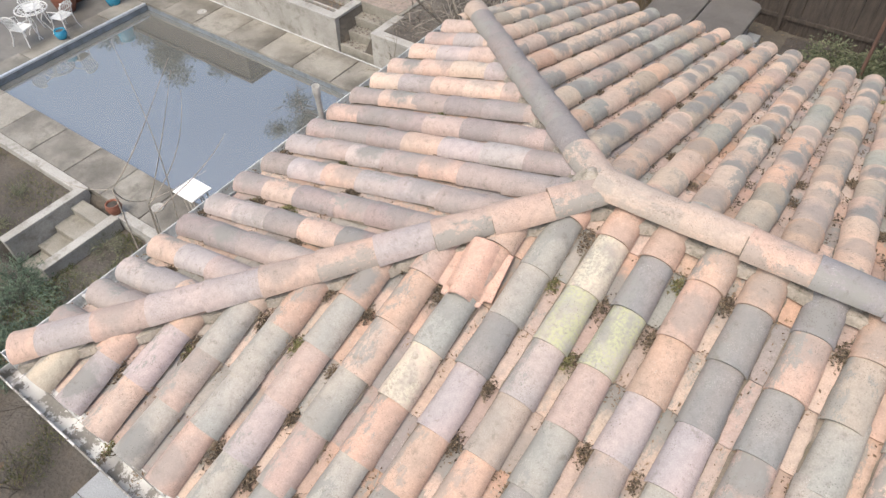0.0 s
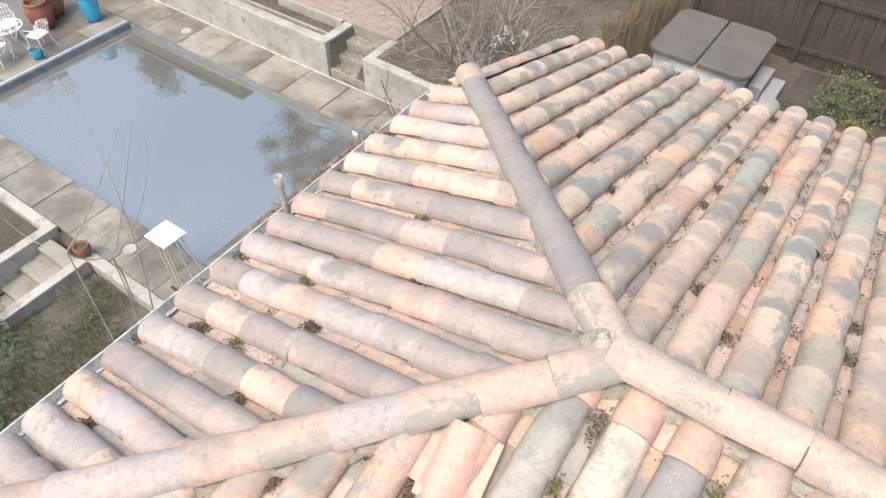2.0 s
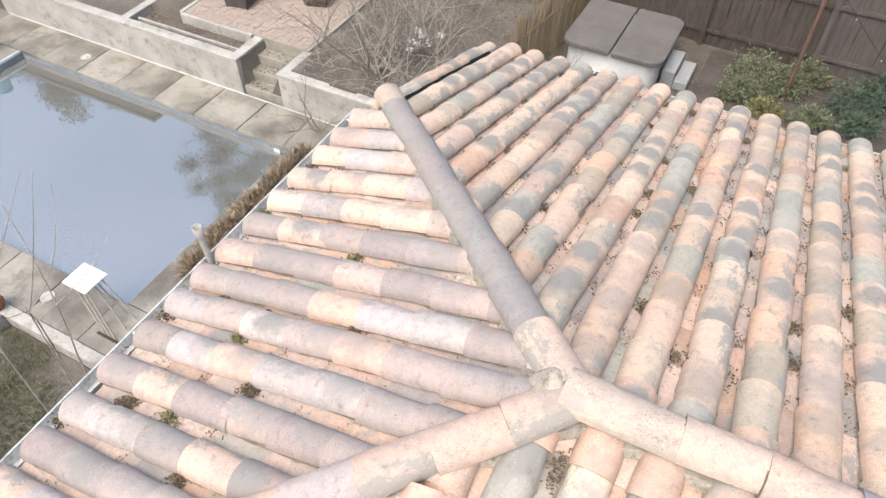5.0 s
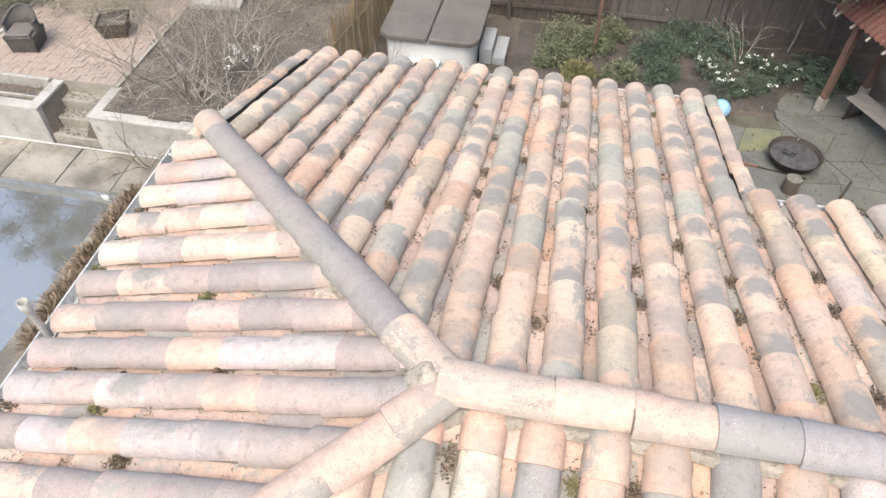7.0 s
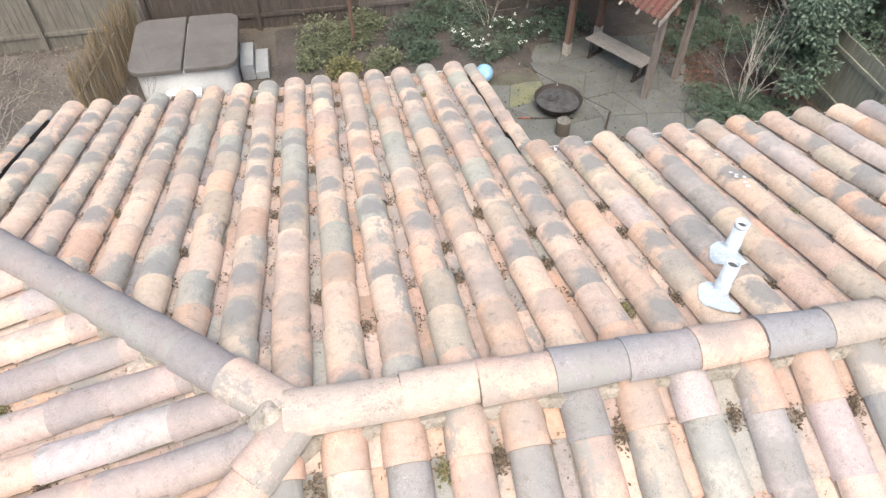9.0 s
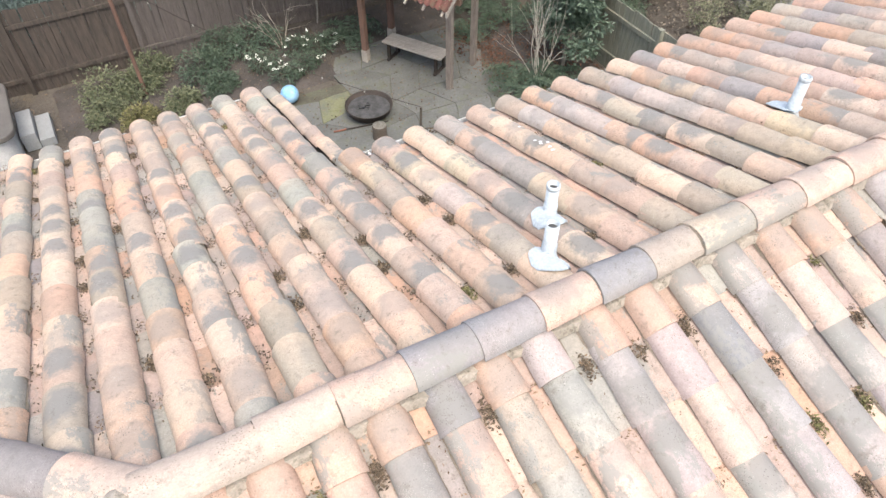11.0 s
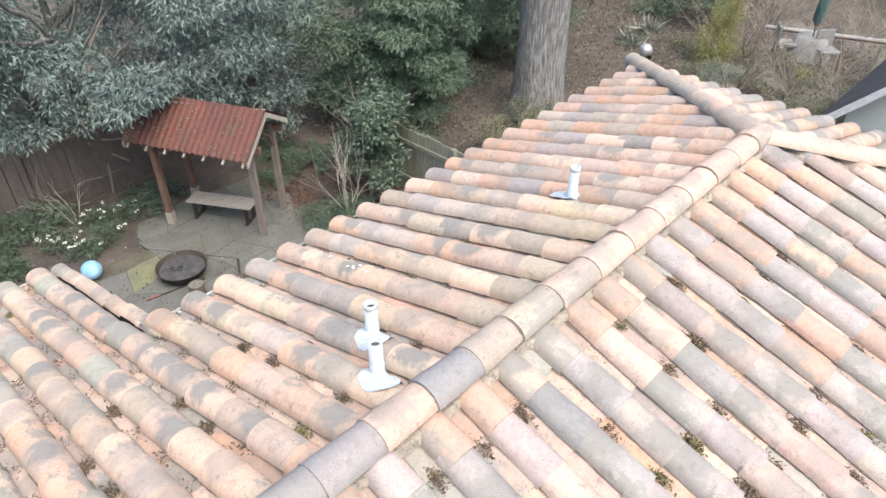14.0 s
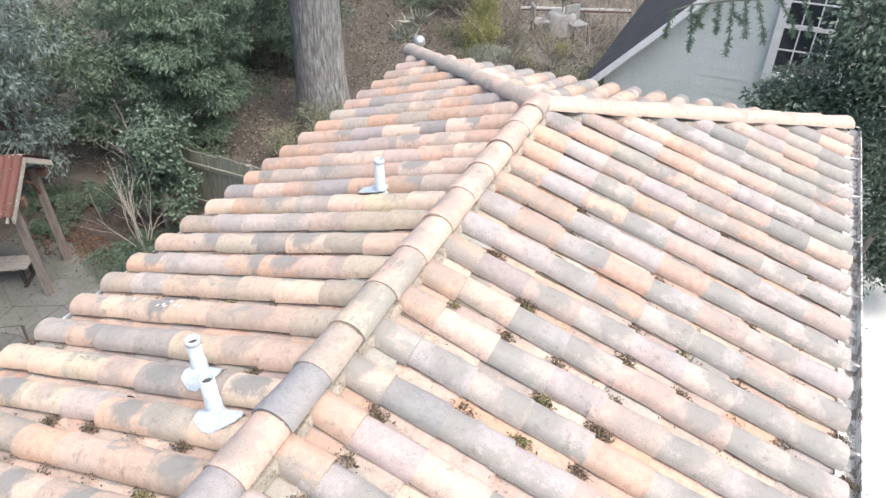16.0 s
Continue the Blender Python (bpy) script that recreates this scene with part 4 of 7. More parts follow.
spots = Build()
for k in range(7):
    rr2 = np.random.default_rng(60 + k)
    x, y = 3.37 + rr2.normal(0, 0.03), 1.70 + rr2.normal(0, 0.14)
    z = ZR - SLOPE * y + row_profile(x) + 0.016
    spots.add([(x + rr2.uniform(0.6, 1.2) * 0.018 * math.cos(a), y + rr2.uniform(0.6, 1.2) * 0.018 * math.sin(a), z - SLOPE * 0.018 * math.sin(a)) for a in np.linspace(0, 2 * math.pi, 7)[:-1]], [tuple(range(6))])
tagged(new("bird_droppings", spots.mesh("bird_droppings", WHITE_BOARD)), "white bird droppings on a grey tile row", "droppings", kind="stuff")

# ---- the pool terrace ----
DECK_Z, WATER_Z = -0.90, -1.10
PX0, PX1, PY0, PY1 = -16.3, -8.0, 2.1, 6.8
pool = thing("swimming_pool", "rectangular concrete swimming pool with still grey water", "swimming pool", at=(-12, 4.5, -3.0))
for x0, x1, y0, y1 in ((PX0 - 0.25, PX1 + 0.25, PY1, PY1 + 0.25), (PX0 - 0.25, PX1 + 0.25, PY0 - 0.25, PY0), (PX0 - 0.25, PX0, PY0, PY1), (PX1, PX1 + 0.25, PY0, PY1)):
    part("basin_wall", Build().box(x0, x1, y0, y1, -2.9, DECK_Z - 0.07), POOL_TILE, pool)
part("basin_floor", Build().box(PX0, PX1, PY0, PY1, -2.95, -2.9), POOL_TILE, pool)
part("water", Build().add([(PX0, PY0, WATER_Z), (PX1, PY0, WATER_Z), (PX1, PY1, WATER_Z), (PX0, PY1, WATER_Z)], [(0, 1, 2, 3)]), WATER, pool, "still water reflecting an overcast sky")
part("cover_track", Build().box(PX0 - 0.06, PX0 + 0.02, PY0 - 1.0, PY1 - 0.02, DECK_Z - 0.045, DECK_Z + 0.012), METAL, pool, "bright metal cover track", 0.006)
part("skimmer_mouth", Build().box(-8.42, -8.28, PY1 - 0.012, PY1 - 0.002, WATER_Z - 0.01, WATER_Z + 0.07), WHITE_BOARD, pool)

deck = tagged(new("pavement"), "damp stained concrete slabs round the pool", "pavement", kind="structure")


def slab_row(x0, x1, y0, y1, count, along_x=True, z=DECK_Z, material=DECK):
    for i in range(count):
        a, b_ = i / count, (i + 1) / count
        g = 0.008
        bx = (x0 + (x1 - x0) * a + g, x0 + (x1 - x0) * b_ - g, y0 + g, y1 - g) if along_x else (x0 + g, x1 - g, y0 + (y1 - y0) * a + g, y0 + (y1 - y0) * b_ - g)
        dz = rng.normal(0, 0.004)
        part("slab", Build().box(bx[0], bx[1], bx[2], bx[3], z - 0.14, z + dz), material, deck, "", 0.012)


slab_row(-18.05, -6.96, PY1, 7.93, 9)
slab_row(-18.05, -6.96, 1.12, PY0, 9)
slab_row(-16.95, PX0, PY0, PY1, 4, False)
slab_row(PX1, -6.96, PY0, PY1, 4, False)
slab_row(-6.96, -4.45, 1.12, 7.93, 5, False)
WET_CONCRETE = surface("wet_dark_concrete", (0.20, 0.188, 0.168), (0.125, 0.117, 0.104), 0.8, 45, 0.5, (0.09, 0.084, 0.074), 0.7, 0.3)
part("patio_bed", Build().box(-26, -16.95, -3, 12, DECK_Z - 0.2, DECK_Z - 0.03), WET_CONCRETE, deck)
for x, y in ((-14.6, 7.35), (-9.35, 1.55)):
    part("skimmer_lid", Build().lathe(x, y, [(0.13, DECK_Z), (0.13, DECK_Z + 0.014), (0.10, DECK_Z + 0.018), (0.095, DECK_Z + 0.012), (0.05, DECK_Z + 0.012), (0.045, DECK_Z + 0.018), (0.001, DECK_Z + 0.018)], 24), PALE_CONCRETE, deck, "round pale skimmer lid")


def low_wall(label, boxes, material=PALE_CONCRETE):
    w = thing("garden_wall", label, "garden wall", at=((boxes[0][0] + boxes[0][1]) / 2, (boxes[0][2] + boxes[0][3]) / 2, boxes[0][4]))
    for x0, x1, y0, y1, z0, z1 in boxes:
        part("wall_body", Build().box(x0, x1, y0, y1, z0, z1 - 0.07), material, w, "", 0.01)
        part("coping", Build().box(x0 - 0.015, x1 + 0.015, y0 - 0.015, y1 + 0.015, z1 - 0.07, z1), material, w, "", 0.015)
    return w


tagged(part("wall_trim", Build().box(-18.05, -6.2, 7.91, 7.935, DECK_Z, DECK_Z + 0.03), WHITE_METAL, None, "", 0.01), "thin white strip along the foot of the planter walls", "trim", kind="structure")
# raised planter beyond the pool, with the steps beside it
low_wall("stained pale concrete planter wall beyond the pool", [(-18.2, -10.12, 7.95, 8.17, -1.2, 0.02), (-10.34, -10.12, 8.19, 9.05, -1.2, 0.02), (-13.8, -13.6, 8.19, 10.6, -0.4, 0.02)])
low_wall("stained pale concrete retaining wall beside the garden steps", [(-8.98, -4.6, 7.95, 8.17, -1.2, 0.0), (-8.98, -8.78, 8.19, 9.0, -1.2, 0.0)])
steps = thing("garden_steps", "worn concrete steps between two planter walls", "steps", at=(-9.55, 8.5, -0.9))
for i in range(4):
    part("step", Build().box(-10.1, -9.0, 8.0 + 0.32 * i, 9.4, -1.0, -0.9 + 0.225 * (i + 1) - 0.02), CONCRETE, steps, "", 0.012)
part("planter_edging", Build().box(-13.55, -10.36, 8.41, 8.46, -0.30, -0.07), PALE_CONCRETE, None, "", 0.01)
tagged(bpy.data.objects["planter_edging"], "thin pale concrete strip dividing the planter", "edging", kind="structure")

# dry soil of the upper beds
for name, x0, x1, y0, y1, zs in (("bed_soil", -13.58, -10.36, 8.19, 8.85, -0.20), ("bed_soil", -8.76, -4.3, 8.19, 13.3, 0), ("bed_soil", -18.2, -13.82, 8.19, 10.25, 0), ("bed_soil", -9.72, -4.5, -1.9, 0.9, -1.20)):
    b = Build()
    nx, ny = int((x1 - x0) / 0.15), int((y1 - y0) / 0.15)
    v = [(x0 + (x1 - x0) * i / nx, y0 + (y1 - y0) * j / ny, zs + (0.012 if i in (0, nx) or j in (0, ny) else 0.045 + 0.035 * noise.noise((i * 0.5, j * 0.5, x0)))) for j in range(ny + 1) for i in range(nx + 1)]
    b.add(v, [(j * (nx + 1) + i, j * (nx + 1) + i + 1, (j + 1) * (nx + 1) + i + 1, (j + 1) * (nx + 1) + i) for j in range(ny) for i in range(nx)], True)
    b.box(x0, x1, y0, y1, zs - 0.15, zs + 0.008)
    tagged(part(name, b, DRY_SOIL), "dry grey-brown soil of a planting bed", "soil", kind="structure")

# lower beds, steps and walls on the near side of the pool
low_wall("pale concrete wall round the lower bed", [(-18.05, -11.18, 0.92, 1.10, -1.5, DECK_Z + 0.03), (-11.18, -11.0, -0.75, 1.10, -1.5, DECK_Z + 0.03)])
low_wall("pale concrete wall beside the lawn steps", [(-9.92, -9.74, -0.75, 0.9, -1.6, DECK_Z + 0.03), (-9.92, -4.6, 0.92, 1.10, -1.6, DECK_Z + 0.03)])
lower = thing("garden_steps", "short flight of stained concrete steps down to the lawn", "steps", at=(-10.4, 0, -1.4))
for i in range(4):
    part("step", Build().box(-10.98, -9.94, -0.75 + 0.45 * i, 0.9, -1.85, -1.68 + 0.16 * (i + 1)), CONCRETE, lower, "", 0.012)

# brick path on the upper terrace
paving = tagged(new("path"), "worn red brick paving on the upper terrace", "path", kind="structure")
brick_mesh = Build().box(-0.108, 0.108, -0.052, 0.052, -0.05, 0.0).mesh("brick", BRICK)
rest = Build()
count = 0
for j in range(22):
    for i in range(16):
        for half in (-1, 1):
            cx, cy = -12.42 + 0.226 * i, 9.08 + 0.226 * j
            across = (i + j) % 2
            m = pose(cx + half * 0.056 * across, cy + half * 0.056 * (1 - across), 0.045 + rng.normal(0, 0.004), rng.normal(0, 0.7), rng.normal(0, 0.7), 90 * across + rng.normal(0, 1.0))
            if count < 300:
                part("brick", brick_mesh, None, paving).matrix_basis = m
                count += 1
            else:
                rest.box(-0.108, 0.108, -0.052, 0.052, -0.05, 0.0, m)
ob = part("brick_field", rest, BRICK, paving)
ob["kind"] = "stuff"
part("path_edging", Build().box(-12.66, -12.56, 8.96, 14.0, -0.1, 0.06).box(-12.55, -10.4, 8.86, 8.955, -0.4, 0.055), PALE_CONCRETE, paving, "pale concrete edging strip", 0.01)
part("mortar_bed", Build().box(-12.55, -8.82, 8.958, 14.0, -0.1, 0.034), CONCRETE, paving)


def wooden_planter(x, y, turn):
    p = thing("planter_box", "dark square wooden planter box on the brick terrace", "planter", "planter boxes", at=(x, y, 0.05))
    m = pose(x, y, 0.05, 0, 0, turn)
    for k in range(4):
        mm = m @ Matrix.Rotation(k * math.pi / 2, 4, "Z")
        v = [mm @ Vector(c) for c in ((-0.25, -0.25, 0), (0.25, -0.25, 0), (0.34, -0.34, 0.38), (-0.34, -0.34, 0.38), (-0.22, -0.22, 0), (0.22, -0.22, 0), (0.31, -0.31, 0.38), (-0.31, -0.31, 0.38))]
        part("side_panel", Build().add(v, [(0, 1, 2, 3), (7, 6, 5, 4), (3, 2, 6, 7), (1, 5, 6, 2), (4, 0, 3, 7)]), DARK_WOOD, p)
    part("soil", Build().box(-0.3, 0.3, -0.3, 0.3, 0.30, 0.33, m), SOIL, p)




def wicker_chair(x, y, turn):
    c = thing("wicker_armchair", "dark wicker armchair with a curved back on the brick terrace", "chair", at=(x, y, 0.05))
    m = pose(x, y, 0.05, 0, 0, turn)
    v = [m @ Vector(p) for p in ((-0.28, -0.28, 0), (0.28, -0.28, 0), (0.28, 0.28, 0), (-0.28, 0.28, 0), (-0.34, -0.34, 0.40), (0.34, -0.34, 0.40), (0.34, 0.32, 0.40), (-0.34, 0.32, 0.40))]
    part("seat", Build().add(v, [(0, 1, 5, 4), (1, 2, 6, 5), (2, 3, 7, 6), (3, 0, 4, 7), (4, 5, 6, 7), (3, 2, 1, 0)]), WICKER, c, "", 0.03)
    n = 14
    v = []
    for r in (0.36, 0.31):
        for k in range(n + 1):
            a = radians(-20 + 220 * k / n)
            top = 0.60 + 0.22 * max(0.0, math.sin(a)) ** 1.5
            for z in (0.36, top):
                s = r * (1.0 + 0.10 * (z - 0.36))
                v.append(m @ Vector((s * math.cos(a), s * math.sin(a), z)))
    k2 = 2 * (n + 1)
    f = [(2 * k, 2 * k + 2, 2 * k + 3, 2 * k + 1) for k in range(n)] + [(k2 + 2 * k, k2 + 2 * k + 1, k2 + 2 * k + 3, k2 + 2 * k + 2) for k in range(n)] + [(2 * k + 1, 2 * k + 3, k2 + 2 * k + 3, k2 + 2 * k + 1) for k in range(n)] + [(0, 1, k2 + 1, k2), (2 * n, k2 + 2 * n, k2 + 2 * n + 1, 2 * n + 1)]
    part("backrest", Build().add(v, f, True), WICKER, c)
    part("arm_rail", Build().tube([m @ Vector((0.345 * math.cos(radians(-20 + 220 * k / n)), 0.345 * math.sin(radians(-20 + 220 * k / n)), 0.61 + 0.22 * max(0.0, math.sin(radians(-20 + 220 * k / n))) ** 1.5)) for k in range(n + 1)], 0.035, 8), WICKER, c)
    part("cushion", Build().box(-0.27, 0.27, -0.31, 0.24, 0.40, 0.46, m), TUB_COVER, c, "", 0.03)
    for sx in (-0.3, 0.3):
        part("leg", Build().tube([m @ Vector((sx, -0.315, 0.42)), m @ Vector((sx * 0.9, -0.265, 0.0))], 0.022, 6), IRON, c)


wicker_chair(-11.55, 10.0, 12)
wooden_planter(-9.9, 10.9, 20)


def chair(x, y, turn):
    c = thing("patio_chair", "white cast-metal patio chair with a latticed back", "chair", "patio chairs", at=(x, y, DECK_Z - 0.03))
    m = pose(x, y, DECK_Z - 0.03, 0, 0, turn)
    part("seat", Build().slab([(-0.22, -0.2), (0.22, -0.2), (0.2, 0.2), (-0.2, 0.2)], 0.43, 0.455), WHITE_PAINT, c).matrix_basis = m
    for sx in (-1, 1):
        for sy in (-1, 1):
            part("leg", Build().tube([m @ Vector((sx * 0.19, sy * 0.18, 0.44)), m @ Vector((sx * 0.21, sy * 0.20, 0.2)), m @ Vector((sx * 0.26, sy * 0.25, 0))], 0.016, 6), WHITE_PAINT, c)
    b = Build()
    for i in range(7):
        u = -0.21 + 0.07 * i
        b.tube([m @ Vector((u * 0.9, 0.19, 0.45)), m @ Vector((u, 0.28, 0.86 - 0.8 * u * u))], 0.010, 5)
    for h in (0.55, 0.66, 0.77):
        b.tube([m @ Vector((-0.2, 0.19 + 0.22 * (h - 0.45), h)), m @ Vector((0.2, 0.19 + 0.22 * (h - 0.45), h))], 0.008, 5)
    b.tube([m @ Vector((0.22 * math.cos(a), 0.28, 0.70 + 0.17 * math.sin(a))) for a in np.linspace(0, math.pi, 9)], 0.014, 6)
    part("backrest", b, WHITE_PAINT, c)
    for sx in (-1, 1):
        part("arm", Build().tube([m @ Vector((sx * 0.22, 0.24, 0.66)), m @ Vector((sx * 0.26, 0.0, 0.66)), m @ Vector((sx * 0.23, -0.18, 0.62)), m @ Vector((sx * 0.21, -0.19, 0.45))], 0.013, 6), WHITE_PAINT, c)


chair(-16.88, 4.68, -75)
chair(-17.22, 3.72, -160)
chair(-17.95, 4.5, 70)
tb = thing("patio_table", "round white cast-metal patio table with an open lattice top", "table", at=(-17.32, 4.2, DECK_Z - 0.03))
b = Build()
for r in (0.40, 0.31, 0.16):
    b.tube([(-17.32 + r * math.cos(a), 4.2 + r * math.sin(a), DECK_Z + 0.69) for a in np.linspace(0, 2 * math.pi, 25)], 0.018 if r > 0.35 else 0.010, 6, False)
for k in range(10):
    a = math.pi * 2 * k / 10
    b.tube([(-17.32 + 0.05 * math.cos(a), 4.2 + 0.05 * math.sin(a), DECK_Z + 0.69), (-17.32 + 0.40 * math.cos(a), 4.2 + 0.40 * math.sin(a), DECK_Z + 0.69)], 0.009, 5)
part("tabletop", b, WHITE_PAINT, tb)
for k in range(4):
    a = math.pi / 4 + k * math.pi / 2
    part("leg", Build().tube([(-17.32 + 0.3 * math.cos(a), 4.2 + 0.3 * math.sin(a), DECK_Z + 0.68), (-17.32 + 0.12 * math.cos(a), 4.2 + 0.12 * math.sin(a), DECK_Z + 0.35), (-17.32 + 0.33 * math.cos(a), 4.2 + 0.33 * math.sin(a), DECK_Z - 0.03)], 0.016, 6), WHITE_PAINT, tb)


def pot(x, y, z, r, tall, material, label, rim=1.06):
    p = thing("pot", label, "pot", at=(x, y, z))
    part("body", Build().lathe(x, y, [(0.001, z), (r * 0.62, z), (r * 0.8, z + tall * 0.2), (r, z + tall * 0.62), (r * 0.86, z + tall * 0.86), (r * 0.8, z + tall * 0.9), (r * rim * 0.86, z + tall * 0.95), (r * 0.86, z + tall), (r * 0.72, z + tall), (r * 0.70, z + tall * 0.8)], 24), material, p)
    part("soil", Build().lathe(x, y, [(r * 0.72, z + tall * 0.84), (0.001, z + tall * 0.86)], 24), SOIL, p)


pot(-17.85, 5.35, DECK_Z - 0.03, 0.34, 0.75, TERRACOTTA, "large brown terracotta urn on the patio")
pot(-18.25, 5.85, DECK_Z - 0.03, 0.42, 0.85, TERRACOTTA, "broad brown terracotta jar on the patio")
pot(-17.05, 6.3, DECK_Z - 0.03, 0.25, 0.75, BLUE_POT, "tall glazed blue pot beside the pool corner")
pot(-16.62, 4.35, DECK_Z, 0.16, 0.24, BLUE_POT, "small glazed blue pot on the pool edge")
pot(-9.9, 0.98, DECK_Z + 0.03, 0.16, 0.24, TERRACOTTA, "squat red terracotta pot on the wall")

# white-topped stand beside the pool
st = thing("pool_stand", "white square board on splayed metal legs beside the pool", "stand", at=(-8.25, 1.75, DECK_Z))
part("tabletop", Build().box(-8.55, -8.02, 1.57, 2.05, DECK_Z + 0.82, DECK_Z + 0.85), WHITE_BOARD, st, "plain white board top", 0.006)
for sx, sy in ((-8.45, 1.66), (-8.12, 1.66), (-8.12, 1.96), (-8.45, 1.96), (-8.28, 1.66), (-8.12, 1.81)):
    part("leg", Build().tube([(sx, sy, DECK_Z + 0.82), (-7.72 + (sx + 8.28) * 0.7, 1.65 + (sy - 1.8) * 1.6, DECK_Z)], 0.016, 6), PALE_WOOD, st)
part("foot_rail", Build().box(-7.98, -7.5, 1.38, 1.42, DECK_Z, DECK_Z + 0.04), IRON, st)
GX, GY, GZ = -2.845, 0.38, ZR - SLOPE * EAVE_P - 0.21
tagged(part("standpipe", Build().tube([(GX, GY, GZ), (GX - 0.005, GY - 0.01, 5.06)], 0.026, 12).lathe(GX - 0.005, GY - 0.01, [(0.027, 5.0), (0.036, 5.04), (0.038, 5.12), (0.031, 5.12), (0.026, 5.03), (0.001, 5.03)], 16), PALE_CONCRETE), "short grey standpipe with an open mouth standing in the gutter", "pipe")

# shed seen mirrored in the pool
shed = thing("garden_shed", "plain dark timber pool shed with a flat roof", "shed", at=(-23, 11, -1))
part("wall", Build().box(-28, -17.15, 10.3, 13.0, -1.1, 3.45), DARK_WOOD, shed)
part("roof", Build().box(-28.2, -17.05, 10.2, 13.1, 3.45, 3.56), DARK_WOOD, shed)

# white terrace in front of the house with its grey paver border
terr = tagged(new("terrace"), "bright white coated terrace with a grey paver border", "terrace", kind="structure")
part("terrace_floor", Build().box(-4.3, 14.0, -9.0, -2.31, -0.12, 0.03), WHITE_SLAB, terr)
part("terrace_wall", Build().box(-4.94, -4.32, -9.0, -2.4, -1.6, -0.1), CONCRETE, terr)
for i in range(12):
    part("paver", Build().box(-4.94, -4.32, -2.42 - 0.56 * (i + 1), -2.43 - 0.56 * i, -0.1, 0.05), PAVER, terr, "", 0.01)
    part("paver", Build().box(14.02, 14.42, -3.0 - 0.56 * (i + 1), -3.01 - 0.56 * i, -0.1, 0.30), PAVER, terr, "", 0.01)

# ---- the rear garden ----


def fence(label, x0, y0, x1, y1, tall, material, width=0.14, rails=False):
    f = thing("fence", label, "fence", "garden fences", at=(x0, y0, 0))
    d = Vector((x1 - x0, y1 - y0, 0))
    ln = d.length
    d.normalize()
    m0 = Matrix.Translation((x0, y0, 0)) @ Matrix.Rotation(math.atan2(d.y, d.x), 4, "Z")
    board = Build().box(0.004, width - 0.004, -0.01, 0.01, 0.0, tall).mesh("board", material)
    for i in range(int(ln / width)):
        ob = part("board", board, None, f)
        ob.matrix_basis = m0 @ pose(i * width, rng.normal(0, 0.004), -0.02 + rng.normal(0, 0.012), 0, rng.normal(0, 0.3), 0)
    for h in (0.35, tall - 0.35):
        part("rail", Build().box(0, ln, -0.055, -0.012, h - 0.045, h + 0.045, m0), material, f)
    for k in range(int(ln / 2.4) + 1):
        part("post", Build().box(2.4 * k - 0.05, 2.4 * k + 0.05, -0.12, -0.02, 0, tall + 0.02, m0), material, f)
    return f


fence("weathered grey board fence behind the upper bed", -13.0, 13.5, -3.5, 13.5, 1.85, FENCE)
fence("brown board fence behind the hot tub, shade in its colour", -3.46, 13.5, 1.3, 13.5, 1.85, SHADED_BROWN_FENCE)
fence("red-brown board fence with the tree shade in its colour", 1.34, 13.5, 10.2, 13.5, 1.85, SHADED_FENCE)
fence("grey-green board fence with a pale rail", 10.25, 9.3, 10.25, 2.9, 1.62, GREY_BOARD)
reed = thing("reed_screen", "leaning screen of dry tan reeds", "fence", at=(-4.0, 11, 0))
b = Build()
for i in range(150):
    t = i / 150 + rng.normal(0, 0.004)
    x, y = -4.30 + 0.6 * t + rng.normal(0, 0.03), 9.9 + 3.3 * t
    part("reed", Build().tube([(x, y, 0), (x + rng.normal(0.04, 0.05), y + rng.normal(0, 0.06), 1.45 + rng.normal(0, 0.12))], [0.014, 0.008], 4), REED, reed)
part("rail", Build().tube([(-4.26, 9.9, 1.0), (-3.68, 13.2, 1.0)], 0.02, 6), REED, reed)

slab_ob = part("stone_slab", Build().slab([(-8.75, 12.3), (-7.45, 12.36), (-7.55, 12.9), (-8.8, 12.85)], -0.05, 0.16), PALE_CONCRETE, None, "", 0.02)
tagged(slab_ob, "weathered grey stone slab lying on the bed before the fence", "stone")

# hot tub
tub = thing("hot_tub", "square white hot tub under a folded brown vinyl cover", "hot tub", at=(-2.45, 11.7, 0))


def rounded(x0, x1, y0, y1, r, n=6):
    pts = []
    for cx, cy, a in ((x1 - r, y0 + r, -90), (x1 - r, y1 - r, 0), (x0 + r, y1 - r, 90), (x0 + r, y0 + r, 180)):
        pts += [(cx + r * math.cos(radians(a + 90 * k / n)), cy + r * math.sin(radians(a + 90 * k / n))) for k in range(n + 1)]
    return pts


part("skirt", Build().slab(rounded(-3.42, -1.50, 10.80, 12.60, 0.25), 0.0, 0.78), TUB_SKIRT, tub, "white moulded acrylic skirt", 0.01)
for x0, x1 in ((-3.52, -2.47), (-2.43, -1.38)):
    poly = [p for p in rounded(-3.52, -1.38, 10.70, 12.70, 0.28) if x0 - 0.001 <= p[0] <= x1 + 0.001]
    edge = x1 if x0 < -3 else x0
    poly = ([(edge, 10.70)] + [p for p in poly if p[0] > edge] + [(edge, 12.70)]) if x0 > -3 else ([(edge, 12.70)] + [p for p in poly if p[0] < edge] + [(edge, 10.70)])
    part("cover", Build().slab(poly, 0.78, 0.90), TUB_COVER, tub, "brown vinyl cover half", 0.025)
part("handle", Build().box(-2.9, -2.2, 10.55, 10.79, 0.30, 0.36), WHITE_BOARD, tub, "", 0.01)
ts = thing("tub_steps", "pale grey plastic two-tread step beside the hot tub", "steps", at=(-1.15, 11.8, 0))
